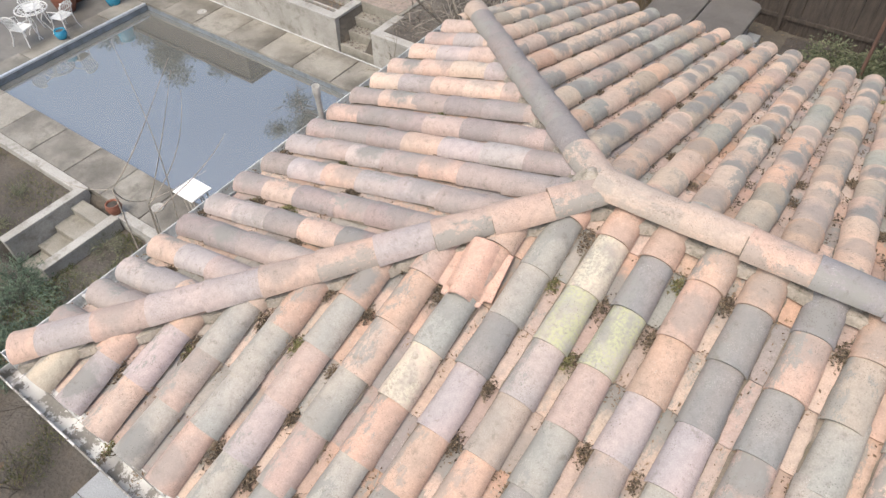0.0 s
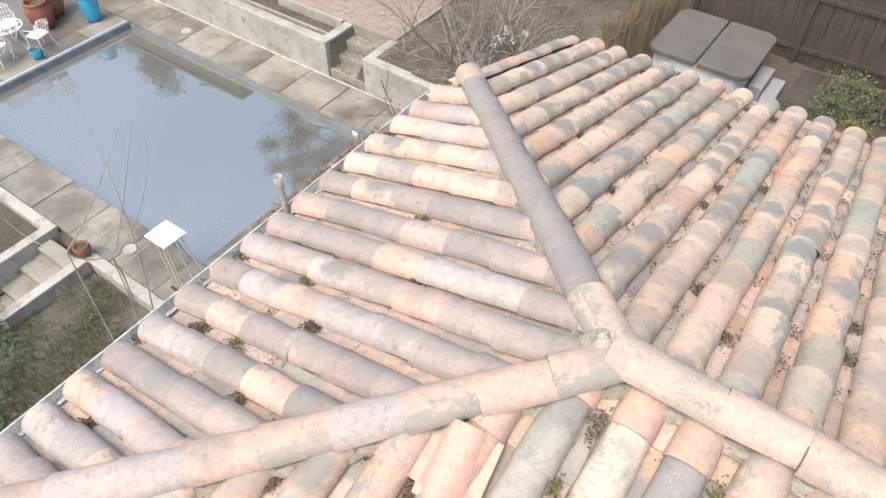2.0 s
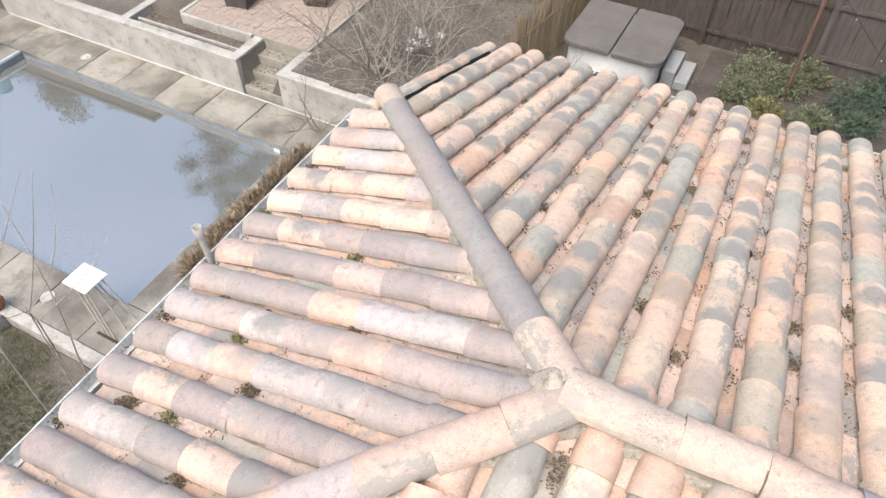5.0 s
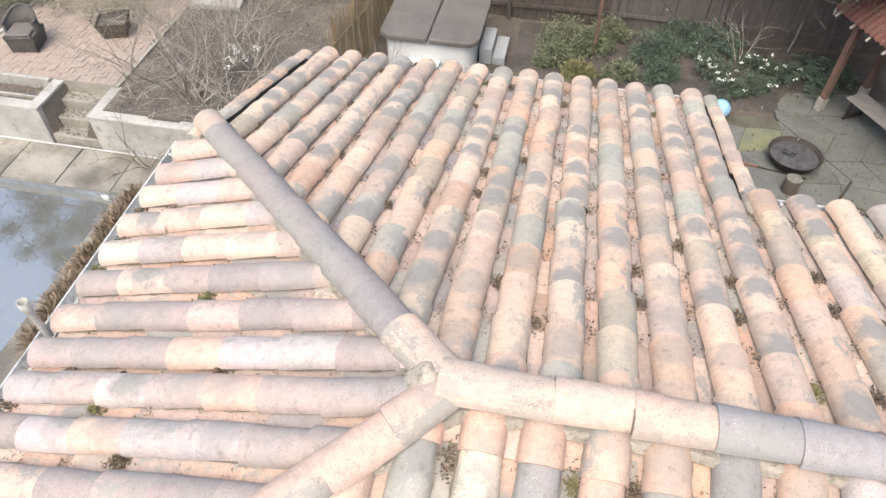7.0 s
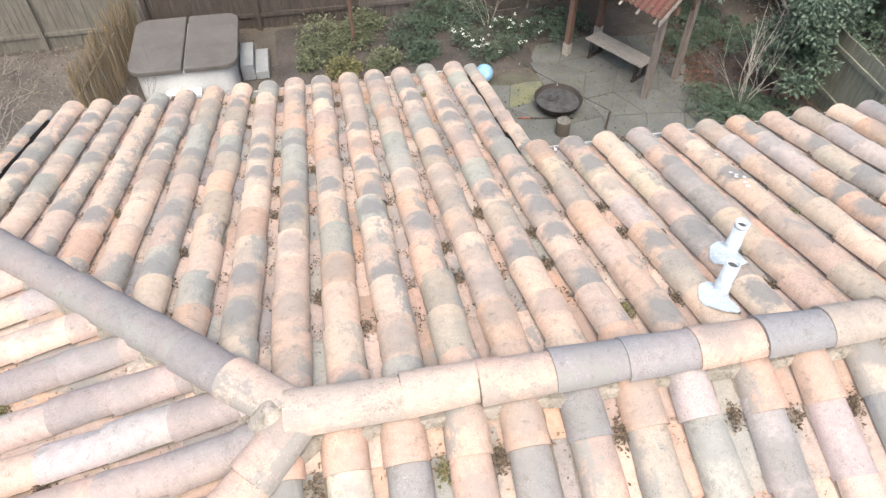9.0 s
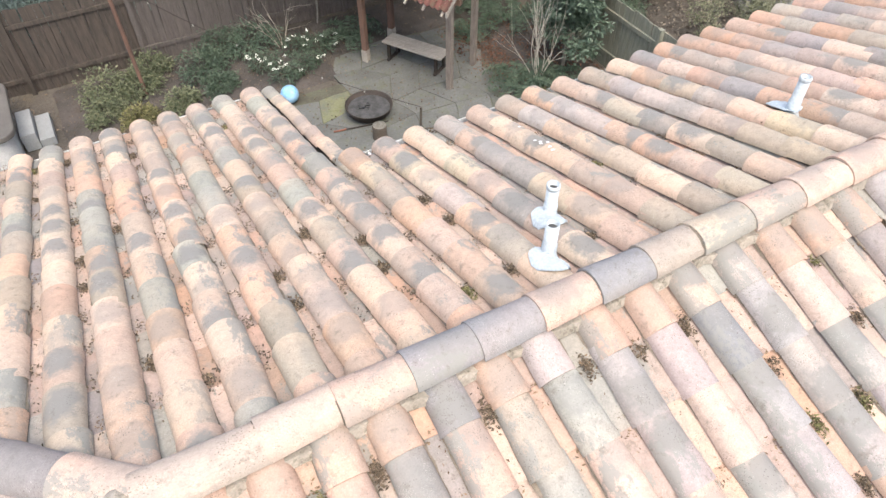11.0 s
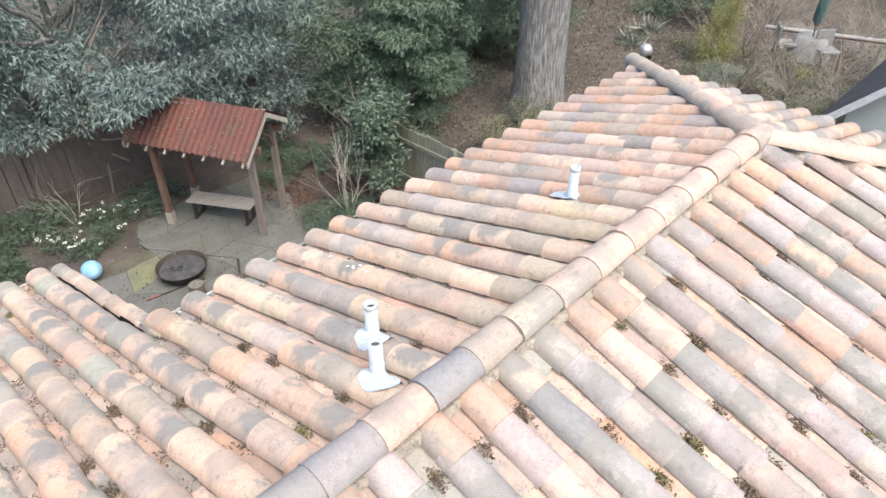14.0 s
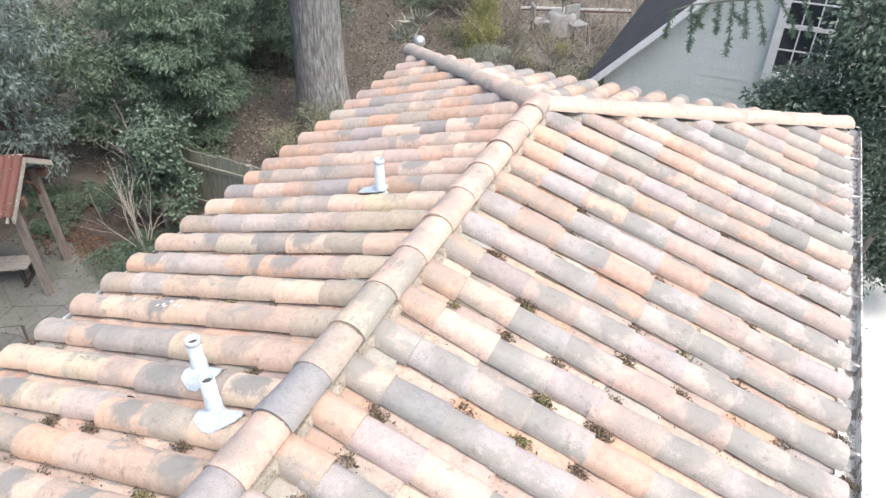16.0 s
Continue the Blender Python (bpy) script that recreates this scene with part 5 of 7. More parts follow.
part("tread", Build().box(-1.45, -1.17, 11.40, 12.30, 0.0, 0.38), PAVER, ts, "", 0.015)
part("tread", Build().box(-1.16, -0.88, 11.40, 12.30, 0.0, 0.19), PAVER, ts, "", 0.015)

# bed soil under the trees, its deep shade put into the colour
SHADED_SOIL = surface("shaded_bed_soil", (0.10, 0.088, 0.08), (0.065, 0.058, 0.053), 1.6, 26, 0.97, (0.075, 0.055, 0.04), 0.6, 1.0, shift=False, depth=0.03)
for x0, x1, y0, y1 in ((-0.8, 5.0, 10.75, 13.4), (5.05, 8.4, 11.62, 13.4), (8.45, 10.15, 6.2, 13.35)):
    b = Build()
    nx, ny = int((x1 - x0) / 0.15), int((y1 - y0) / 0.15)
    b.add([(x0 + (x1 - x0) * i / nx, y0 + (y1 - y0) * j / ny, 0.05 + 0.03 * noise.noise((i * 0.5, j * 0.5, x0)) - 0.1 * (i in (0, nx) or j in (0, ny))) for j in range(ny + 1) for i in range(nx + 1)], [(j * (nx + 1) + i, j * (nx + 1) + i + 1, (j + 1) * (nx + 1) + i + 1, (j + 1) * (nx + 1) + i) for j in range(ny) for i in range(nx)], True)
    tagged(part("bed_soil", b, SHADED_SOIL), "bed soil with the tree shade put into its colour", "soil", kind="structure")

# flagstone patio with its fire pit
patio = tagged(new("patio"), "irregular grey flagstones with mossy joints", "patio", kind="structure")
gx, gy = np.arange(1.6, 9.2, 0.78), np.arange(6.6, 12.4, 0.72)
fr = np.random.default_rng(15)
jit = {(i, j): (gx[i] + fr.uniform(-0.2, 0.2) + 0.3 * (j % 2), gy[j] + fr.uniform(-0.18, 0.18)) for i in range(len(gx)) for j in range(len(gy))}
for i in range(len(gx) - 1):
    for j in range(len(gy) - 1):
        q = [jit[(i, j)], jit[(i + 1, j)], jit[(i + 1, j + 1)], jit[(i, j + 1)]]
        cx, cy = sum(p[0] for p in q) / 4, sum(p[1] for p in q) / 4
        if cx < 3.3 or cx > 8.2 - 0.3 * abs(cy - 10) or (cy > 10.4 and cx < 5.2) or cy > 11.4:
            continue
        q = [(cx + (x - cx) * 0.982, cy + (y - cy) * 0.982) for x, y in q]
        mids = []
        for k in range(4):
            a, c = q[k], q[(k + 1) % 4]
            mids += [a, ((a[0] + c[0]) / 2 + fr.normal(0, 0.012), (a[1] + c[1]) / 2 + fr.normal(0, 0.012))]
        part("flagstone", Build().slab(mids, -0.08, 0.052 + fr.normal(0, 0.004)), MOSSY if math.hypot(cx - 4.35, cy - 10.1) < 0.3 else FLAG, patio, "", 0.008)
part("patio_bed", Build().slab([(3.2, 6.5), (8.4, 6.5), (8.0, 9.8), (8.2, 10.6), (7.2, 11.6), (5.2, 11.5), (5.0, 10.5), (3.3, 10.6)], -0.08, 0.040), JOINT, patio, "mossy soil between the flagstones")
pit = thing("fire_pit", "round rusty iron fire pit with charred logs", "fire pit", at=(4.88, 9.2, 0.05))
part("bowl", Build().lathe(4.88, 9.2, [(0.30, 0.06), (0.42, 0.16), (0.46, 0.30), (0.49, 0.315), (0.49, 0.30), (0.455, 0.285), (0.40, 0.17), (0.001, 0.13)], 28), IRON, pit)
part("ash", Build().lathe(4.88, 9.2, [(0.43, 0.235), (0.36, 0.245), (0.2, 0.232), (0.001, 0.25)], 24), HOLE, pit, "black ash and charcoal")
for k in range(3):
    a = 2.1 * k + 0.4
    part("leg", Build().tube([(4.88 + 0.36 * math.cos(a), 9.2 + 0.36 * math.sin(a), 0.12), (4.88 + 0.42 * math.cos(a), 9.2 + 0.42 * math.sin(a), 0.04)], 0.02, 6), IRON, pit)
for k in range(4):
    a = 1.9 * k
    part("log", Build().tube([(4.80 - 0.12 * math.cos(a), 9.25 - 0.12 * math.sin(a), 0.25 + 0.01 * k), (4.82 + 0.10 * math.cos(a), 9.25 + 0.12 * math.sin(a), 0.26 + 0.01 * k)], 0.022, 7), HOLE, pit)
poker = thing("poker", "dark iron poker with an orange grip lying on the flagstones", "tool", at=(4.0, 9.0, 0.075))
part("grip", Build().tube([(4.0, 9.0, 0.075), (4.25, 8.95, 0.08)], 0.018, 6), TERRACOTTA, poker, "orange grip")
part("rod", Build().tube([(4.25, 8.95, 0.08), (5.1, 8.78, 0.08)], 0.012, 6), IRON, poker)
stump = thing("stump", "short pale sawn log standing beside the fire pit", "log", at=(4.75, 8.42, 0.05))
part("bark", Build().lathe(4.75, 8.42, [(0.15, 0.04), (0.14, 0.12), (0.142, 0.34), (0.135, 0.352)], 16), DARK_WOOD, stump)
part("sawn_face", Build().lathe(4.75, 8.42, [(0.135, 0.352), (0.07, 0.356), (0.001, 0.355)], 16), FENCE, stump)
ball = Build().lathe(3.62, 10.4, [(0.001 + 0.19 * math.sin(math.pi * k / 14), 0.055 + 0.19 - 0.19 * math.cos(math.pi * k / 14)) for k in range(15)], 20)
tagged(part("ball", ball, BLUE), "pale blue patterned ball on the patio", "ball")
tagged(part("stake", Build().tube([(5.63, 8.38, 0.0), (5.67, 8.41, 0.45)], 0.025, 6), DARK_WOOD), "short dark wooden stake beside the patio", "stake")

# bench
GA = math.atan2(0.86, -0.52)
bm_ = pose(6.56, 10.46, 0.055, 0, 0, math.degrees(GA))
bench = thing("bench", "weathered slatted wooden bench on dark iron legs", "bench", at=(6.56, 10.46, 0.055))
for k in range(4):
    part("slat", Build().box(-0.80, 0.70, -0.22 + 0.112 * k, -0.118 + 0.112 * k, 0.40, 0.44, bm_), PALE_WOOD, bench, "", 0.006)
for sx in (-0.66, 0.55):
    part("leg", Build().box(sx - 0.03, sx + 0.03, -0.2, -0.14, 0, 0.40, bm_).box(sx - 0.03, sx + 0.03, 0.14, 0.2, 0, 0.40, bm_).box(sx - 0.03, sx + 0.03, -0.2, 0.2, 0.36, 0.40, bm_).box(sx - 0.03, sx + 0.03, -0.24, 0.24, 0, 0.04, bm_), IRON, bench)

# garden shelter with a red corrugated roof
gm = pose(6.77, 9.22, 0.0, 0, 0, math.degrees(GA))
shelter = thing("garden_shelter", "timber garden shelter with a red corrugated gable roof", "shelter", at=(6.8, 9.22, 0.0))
S_NEAR, S_FAR = -0.30, 0.42
GREY_POST = surface("weathered_grey_post", (0.27, 0.23, 0.20), (0.19, 0.16, 0.14), 4, 50, 0.9, (0.30, 0.27, 0.24), 0.5, 0.4, stretch=(5, 5, 0.8))
SL, SW, SE, SA = 2.15, 1.06, 2.14, 2.74
for u in (0, SL):
    for w in (0, -SW):
        part("post", Build().box(u - 0.06, u + 0.06, w - 0.06, w + 0.06, 0.03, SE + 0.05, gm), GREY_POST if u == 0 else RED_WOOD, shelter, "weathered grey-brown post" if u == 0 else "reddish stained post", 0.008)
        if u > 0:
            part("post_base", Build().box(u - 0.075, u + 0.075, w - 0.075, w + 0.075, 0.03, 0.34, gm), PALE_WOOD, shelter, "pale bare timber post foot", 0.008)
for w in (0.0, -SW):
    part("beam", Build().box(S_NEAR + 0.05, SL + S_FAR - 0.05, w - 0.05, w + 0.05, SE - 0.12, SE + 0.02, gm), RED_WOOD, shelter)
part("ridge_beam", Build().box(S_NEAR + 0.05, SL + S_FAR - 0.05, -SW / 2 - 0.04, -SW / 2 + 0.04, SA - 0.16, SA - 0.03, gm), PALE_WOOD, shelter)
gp = gm
gm = gp @ Matrix.Translation((SL / 2, -SW / 2, 0)) @ Matrix.Rotation(radians(-5.5), 4, "Z") @ Matrix.Translation((-SL / 2, SW / 2, 0))
for sgn in (1, -1):
    mid = -SW / 2
    eave = mid + sgn * (SW / 2 + (0.35 if sgn > 0 else 0.2))
    drop = 0.0 if sgn > 0 else 0.22
    b = Build()
    nu = 84
    for s_, lift in ((0, 0.0), (1, -0.012)):
        v = []
        for i in range(nu + 1):
            u = S_NEAR + (SL + S_FAR - S_NEAR) * i / nu
            h = 0.022 * math.cos(i * math.pi / 2.0) + lift
            v += [gm @ Vector((u, mid, SA + 0.03 + h)), gm @ Vector((u, eave, SE - 0.05 + drop + h))]
        b.add(v, [(2 * i, 2 * i + 1, 2 * i + 3, 2 * i + 2) for i in range(nu)], True)
    part("roof_sheet", b, RED_ROOF, shelter, "faded red corrugated sheet with moss")
    for u in (S_NEAR + 0.02, SL + S_FAR - 0.02):
        v = [gm @ Vector((u + du, yy, zz)) for du in (-0.02, 0.02) for yy, zz in ((mid, SA), (eave, SE - 0.08 + drop), (eave, SE - 0.19 + drop), (mid, SA - 0.11))]
        part("barge_board", Build().add(v, [(0, 1, 2, 3), (7, 6, 5, 4), (0, 4, 5, 1), (1, 5, 6, 2), (2, 6, 7, 3)]), PALE_WOOD, shelter, "pale timber barge board")
    for k in range(7):
        u = S_NEAR + 0.12 + (SL + S_FAR - S_NEAR - 0.24) * k / 6
        v0, v1 = gm @ Vector((u, mid + sgn * 0.06, SA - 0.10)), gm @ Vector((u, eave + sgn * 0.03, SE - 0.17 + drop))
        part("rafter", Build().tube([v0, v1], 0.03, 4), PALE_WOOD, shelter)
for u in (0.0,):
    for w, s_ in ((0.0, -1), (-SW, 1)):
        part("brace", Build().tube([gp @ Vector((u, w, SE - 0.55)), gp @ Vector((u, w + s_ * 0.16, SE - 0.2)), gp @ Vector((u, w + s_ * 0.42, SE - 0.02))], 0.04, 6), RED_WOOD, shelter)

sr = np.random.default_rng(77)
bits = []
for _ in range(900):
    u, q = S_NEAR + (SL + S_FAR - S_NEAR) * sr.random(), sr.random() ** 0.7
    if noise.noise((u * 2.2, q * 2.5, 4)) > -0.05:
        bits.append(gm @ Vector((u, -SW / 2 + q * (SW / 2 + 0.33), SA + 0.045 + q * (SE - SA - 0.08))))
lv, lf = leaves(np.array(bits), sr.normal(0, 1, (len(bits), 3)) * [1, 1, 0.2], 0.045, sr, 0.5)
part("roof_litter", Build().add(lv, lf), OLIVE, shelter, "moss and fallen leaves on the roof")["kind"] = "stuff"

# red pole, string lights
tagged(part("pole", Build().tube([(1.02, 12.15, 0), (1.0, 12.1, 2.6)], 0.04, 8), RED_WOOD), "slender reddish timber pole among the shrubs", "pole")
string = thing("string_lights", "thin wire of small garden lights sagging over the yard", "string lights", at=(1.0, 12.1, 2.4))
pts = [Vector((0.6, 13.3, 2.6)).lerp(Vector((5.67, 8.41, 0.46)), k / 24) - Vector((0, 0, 0.35 * math.sin(math.pi * k / 24))) for k in range(25)]
part("wire", Build().tube(pts, 0.006, 4), IRON, string)
for k in range(2, 24, 3):
    p = pts[k]
    part("bulb", Build().lathe(p.x, p.y, [(0.001, p.z - 0.06), (0.016, p.z - 0.042), (0.012, p.z - 0.015), (0.006, p.z)], 8), PALE_CONCRETE, string)

# ---- plants ----
REED_LEAF = leaf_material("dry_grass_blade", (0.14, 0.10, 0.065), (0.38, 0.30, 0.21), 0.9)
pr = np.random.default_rng(21)


def crown(name, label, category, clumps, count, size, material, droop=0.3, wide=0.42, shell=0.5, trunk=None, group=""):
    x, y = clumps[0][0], clumps[0][1]
    t = thing(name, label, category, group, at=(x, y, 0))
    part("crown", leaf_mesh("crown", clumps, count, size, material, pr, wide, droop, shell), None, t)
    if not trunk and "grass" not in category:
        for k in range(3):
            b = Build()
            c = clumps[k % len(clumps)]
            branch(b, pr, (c[0], c[1], min(c[2] - 0.3, 0.0) if c[2] > 0 else c[2] - 0.35), (pr.normal(0, 0.3), pr.normal(0, 0.3), 1), max(0.3, c[3]), 0.012, 1, 0.5, 0.05, 2, 4)
            part("stem", b, DARK_TWIG, t)
    if trunk:
        b = Build()
        for p, d, ln, r, depth in trunk:
            branch(b, pr, p, d, ln, r, depth, 0.55, 0.08, 3, 7)
        part("trunk", b, SLIM_BARK, t)
    return t


def clump_field(x0, x1, y0, y1, z0, z1, n, r0, r1, flat=0.6):
    return [(pr.uniform(x0, x1), pr.uniform(y0, y1), pr.uniform(z0, z1), pr.uniform(r0, r1), flat) for _ in range(n)]


# broad evergreen over the shelter
crown("tree", "broad evergreen tree with drooping glossy dark leaves", "tree",
      clump_field(1.6, 9.8, 12.6, 16.5, 3.0, 7.0, 90, 0.5, 1.0, 0.6) + clump_field(3.3, 6.2, 11.5, 12.8, 2.2, 3.5, 24, 0.3, 0.5, 0.7) + clump_field(5.0, 6.1, 10.4, 11.6, 2.85, 3.5, 20, 0.25, 0.42, 0.5) + clump_field(5.5, 6.4, 10.9, 11.8, 2.75, 3.2, 16, 0.2, 0.34, 0.6) + clump_field(1.8, 4.6, 11.9, 13.4, 3.7, 4.9, 26, 0.35, 0.6, 0.6) + clump_field(7.0, 10.2, 11.2, 13.2, 2.4, 4.8, 26, 0.4, 0.7, 0.6) + clump_field(5.4, 8.8, 11.4, 12.6, 2.2, 3.4, 24, 0.3, 0.5, 0.7) + clump_field(3.5, 11.0, 13.0, 16.0, 2.0, 3.6, 40, 0.5, 0.8, 0.6) + clump_field(8.2, 10.0, 11.6, 13.0, 0.9, 2.6, 12, 0.35, 0.6, 0.7),
      78000, 0.128, LAUREL, 0.8, 0.34, 0.3, [((6.0, 15.0, 0), (0, 0, 1), 4.5, 0.22, 2), ((5.6, 15.2, 0), (-0.3, -0.2, 1), 4.0, 0.16, 2)])
crown("tree", "tall dark evergreen at the garden fence", "tree", clump_field(-3.0, 3.6, 13.9, 18.5, 2.4, 7.0, 50, 0.5, 1.0, 0.7), 20000, 0.15, LAUREL, 0.6, 0.36, 0.35, [((1.2, 16.5, 0), (0, 0, 1), 5, 0.2, 2)])
# conifer beside the big trunk
crown("conifer", "soft green conifer with layered hanging sprays", "tree", clump_field(11.3, 13.8, 9.2, 11.6, 1.5, 4.2, 60, 0.35, 0.6, 0.5) + clump_field(11.6, 13.6, 9.8, 11.6, 4.0, 6.0, 16, 0.35, 0.6, 0.5), 44000, 0.125, FRESH, 0.8, 0.32, 0.3, [((12.6, 10.8, 0), (0, 0, 1), 6, 0.18, 0)])
crown("conifer", "dark hemlock at the edge of the wood", "tree", clump_field(16.4, 20, 9.8, 14, 0.6, 5, 60, 0.5, 0.9, 0.5), 30000, 0.16, CONIFER, 0.7, 0.25, 0.3, [((18.5, 12, 0), (0, 0, 1), 6, 0.22, 0)])
crown("shrub", "dense shaded undergrowth behind the side fence", "shrub", clump_field(10.6, 17.5, 11.0, 15.5, 0.3, 3.0, 80, 0.4, 0.8, 0.7), 30000, 0.13, CONIFER, 0.3, 0.35, 0.4)
crown("shrub", "pale variegated undergrowth on the wooded bank", "shrub", clump_field(12.6, 15.0, 6.2, 8.6, 0.2, 0.9, 26, 0.25, 0.45, 0.6), 6000, 0.07, OLIVE, 0.1, 0.4, 0.4)
for k in range(2):
    tagged(part("plank", Build().box(0, 1.15, -0.05, 0.05, 0, 0.03, pose(12.0 + 0.02 * k, 12.75 - 0.14 * k, 0.95 - 0.03 * k, 0, -4, 6)).box(0.1, 0.16, -0.04, 0.04, -1.0, 0, pose(12.0, 12.75 - 0.14 * k, 0.95)).box(1.0, 1.06, -0.04, 0.04, -1.0, 0.08, pose(12.0, 12.85 - 0.14 * k, 0.95)), PALE_WOOD), "pale wooden plank on short legs in the undergrowth", "plank")
# large furrowed trunk
tr = thing("large_tree", "massive straight trunk with furrowed grey bark", "tree", at=(15.4, 8.6, 0.2))
b = Build()
nseg, nn = 10, 40
ring = []
for j in range(nseg + 1):
    z = 0.0 + 1.3 * j
    r = 0.64 - 0.012 * j + 0.14 * math.exp(-z * 1.6)
    for k in range(nn):
        a = 2 * math.pi * k / nn
        rr = r * (1 + 0.045 * noise.noise((math.cos(a) * 5, math.sin(a) * 5, z * 0.5)) + 0.03 * (k % 2))
        ring.append((15.4 + 0.02 * z + rr * math.cos(a), 8.6 + rr * math.sin(a), z))
b.add(ring, [(j * nn + k, j * nn + (k + 1) % nn, (j + 1) * nn + (k + 1) % nn, (j + 1) * nn + k) for j in range(nseg) for k in range(nn)], True)
part("trunk", b, BARK, tr)
part("crown", leaf_mesh("crown", clump_field(12.5, 18.5, 6, 11.5, 11, 16, 30, 0.9, 1.6, 0.4), 6000, 0.3, CONIFER, pr, 0.25, 0.6, 0.3), None, tr)

# glossy shrubs
crown("shrub", "dense dark shrubbery beyond the rear fence", "shrub", clump_field(-2.5, 5.0, 14.1, 17.0, 0.5, 3.4, 50, 0.5, 0.9, 0.7), 22000, 0.14, LAUREL, 0.4, 0.36, 0.3)
crown("shrub", "pale grey-green weeds behind the brick terrace", "shrub", clump_field(-13.4, -9.2, 11.1, 12.8, 0.2, 0.8, 26, 0.25, 0.45, 0.8), 8000, 0.07, OLIVE, 0.1, 0.35, 0.3)
crown("shrub", "pale weeds on the lower bed", "shrub", [(-12.3, 0.3, -1.0, 0.2, 0.5), (-13.2, -0.2, -1.0, 0.22, 0.5), (-11.7, -0.5, -1.0, 0.2, 0.5)], 700, 0.06, OLIVE, 0.0, 0.25, 0.2)
crown("shrub", "tall glossy camellia shrub beside the side fence", "shrub", clump_field(9.1, 10.05, 8.0, 9.3, 0.7, 2.5, 36, 0.2, 0.42, 0.75), 8500, 0.105, CAMELLIA, 0.25, 0.5, 0.3, [((9.4, 8.75, 0), (0, 0, 1), 1.8, 0.05, 2)])
crown("shrub", "large glossy dark-leaved evergreen beside the pale house", "shrub", clump_field(11.9, 13.4, -5.6, -3.0, 0.8, 5.6, 44, 0.4, 0.7, 0.8) + clump_field(12.0, 12.8, -3.0, -2.2, 3.2, 4.2, 14, 0.3, 0.5, 0.8) + [(12.3, -2.0, 3.95, 0.26, 0.8), (12.3, -2.4, 4.35, 0.3, 0.8), (12.3, -2.75, 4.75, 0.32, 0.9), (12.3, -3.05, 5.2, 0.35, 0.9), (12.3, -3.3, 4.7, 0.45, 0.9), (12.3, -3.5, 5.6, 0.45, 0.9)], 36000, 0.10, CAMELLIA, 0.3, 0.5, 0.35, [((12.5, -4.2, 0), (0, 0, 1), 5.0, 0.09, 2), ((12.5, -4.2, 3.5), (0.05, 0.55, 1), 3.2, 0.06, 1)])
for x, y, r, mat_, lab in ((0.3, 12.5, 0.55, BORDER, "rounded green shrub against the fence"), (0.15, 11.75, 0.4, BORDER, "low green shrub beside the tub path"), (1.6, 11.4, 0.35, BORDER, "low spreading shrub with bronze leaves"), (0.95, 12.3, 0.45, BORDER, "small yellow-green shrub by the fence"),
                           (2.5, 11.6, 0.35, FERN, "low green border shrub"), (2.35, 12.3, 0.55, FERN, "dense green border shrub"), (3.6, 12.8, 0.6, CAMELLIA, "dark green shrub in the shade of the tree"), (1.3, 12.9, 0.45, BORDER, "grey-green loose shrub beside the pole"), (2.9, 13.0, 0.5, FERN, "grey-green loose shrub by the fence"), (0.7, 11.2, 0.35, MOSS, "low mossy ground shrub")):
    crown("shrub", lab, "shrub", [(x, y, r * 0.55, r, 0.7), (x + r * 0.6, y + 0.1, r * 0.4, r * 0.6, 0.7), (x - r * 0.5, y - 0.2, r * 0.4, r * 0.6, 0.7)], 1500, 0.075, mat_, 0.15, 0.5, 0.45, group="border shrubs")
for x, y in ((3.5, 11.9), (3.8, 11.2), (4.3, 11.4), (4.9, 12.0), (4.4, 12.2)):
    t = crown("flowering_shrub", "low evergreen shrub with small white flower clusters", "shrub", [(x, y, 0.2, 0.32, 0.75), (x + 0.25, y + 0.1, 0.18, 0.24, 0.7)], 600, 0.075, FERN, 0.2, 0.45, 0.5, group="flowering shrubs")
    for _ in range(6):
        part("blossom", leaf_mesh("blossom", [(x + pr.normal(0, 0.28), y + pr.normal(0, 0.24), 0.43 + pr.normal(0, 0.05), 0.04, 0.5)], 12, 0.034, PETAL, pr, 0.8, 0.0, 0.3), None, t, "white flower cluster")


def fern(x, y, r, n=16):
    t = thing("fern", "arching green sword fern in the mulch", "fern", "sword ferns", at=(x, y, 0))
    for k in range(n):
        pts, dirs = [], []
        a = 2 * math.pi * k / n + pr.normal(0, 0.2)
        ln = r * pr.uniform(0.75, 1.15)
        rib = [Vector((x + ln * s * math.cos(a), y + ln * s * math.sin(a), 0.05 + ln * (1.15 * s - 0.95 * s * s))) for s in np.linspace(0, 1, 8)]
        for s in np.linspace(0.12, 1, 26):
            i = min(6, int(s * 7))
            p = rib[i].lerp(rib[i + 1], s * 7 - i)
            for sg in (-1, 1):
                pts.append(p)
                dirs.append((sg * -math.sin(a) * 2, sg * math.cos(a) * 2, -0.2))
        v, f = leaves(np.array(pts), np.array(dirs), r * 0.17, pr, 0.3)
        part("frond", Build().add(v, f).tube(rib, [0.008 - 0.0008 * i for i in range(8)], 3, False), FERN, t)


for x, y, r in ((8.1, 8.5, 0.85), (8.75, 8.35, 0.7), (9.5, 10.9, 0.8), (9.0, 11.9, 0.7), (5.72, 12.07, 0.75), (8.3, 10.9, 0.6), (9.5, 7.6, 0.6)):
    fern(x, y, r)


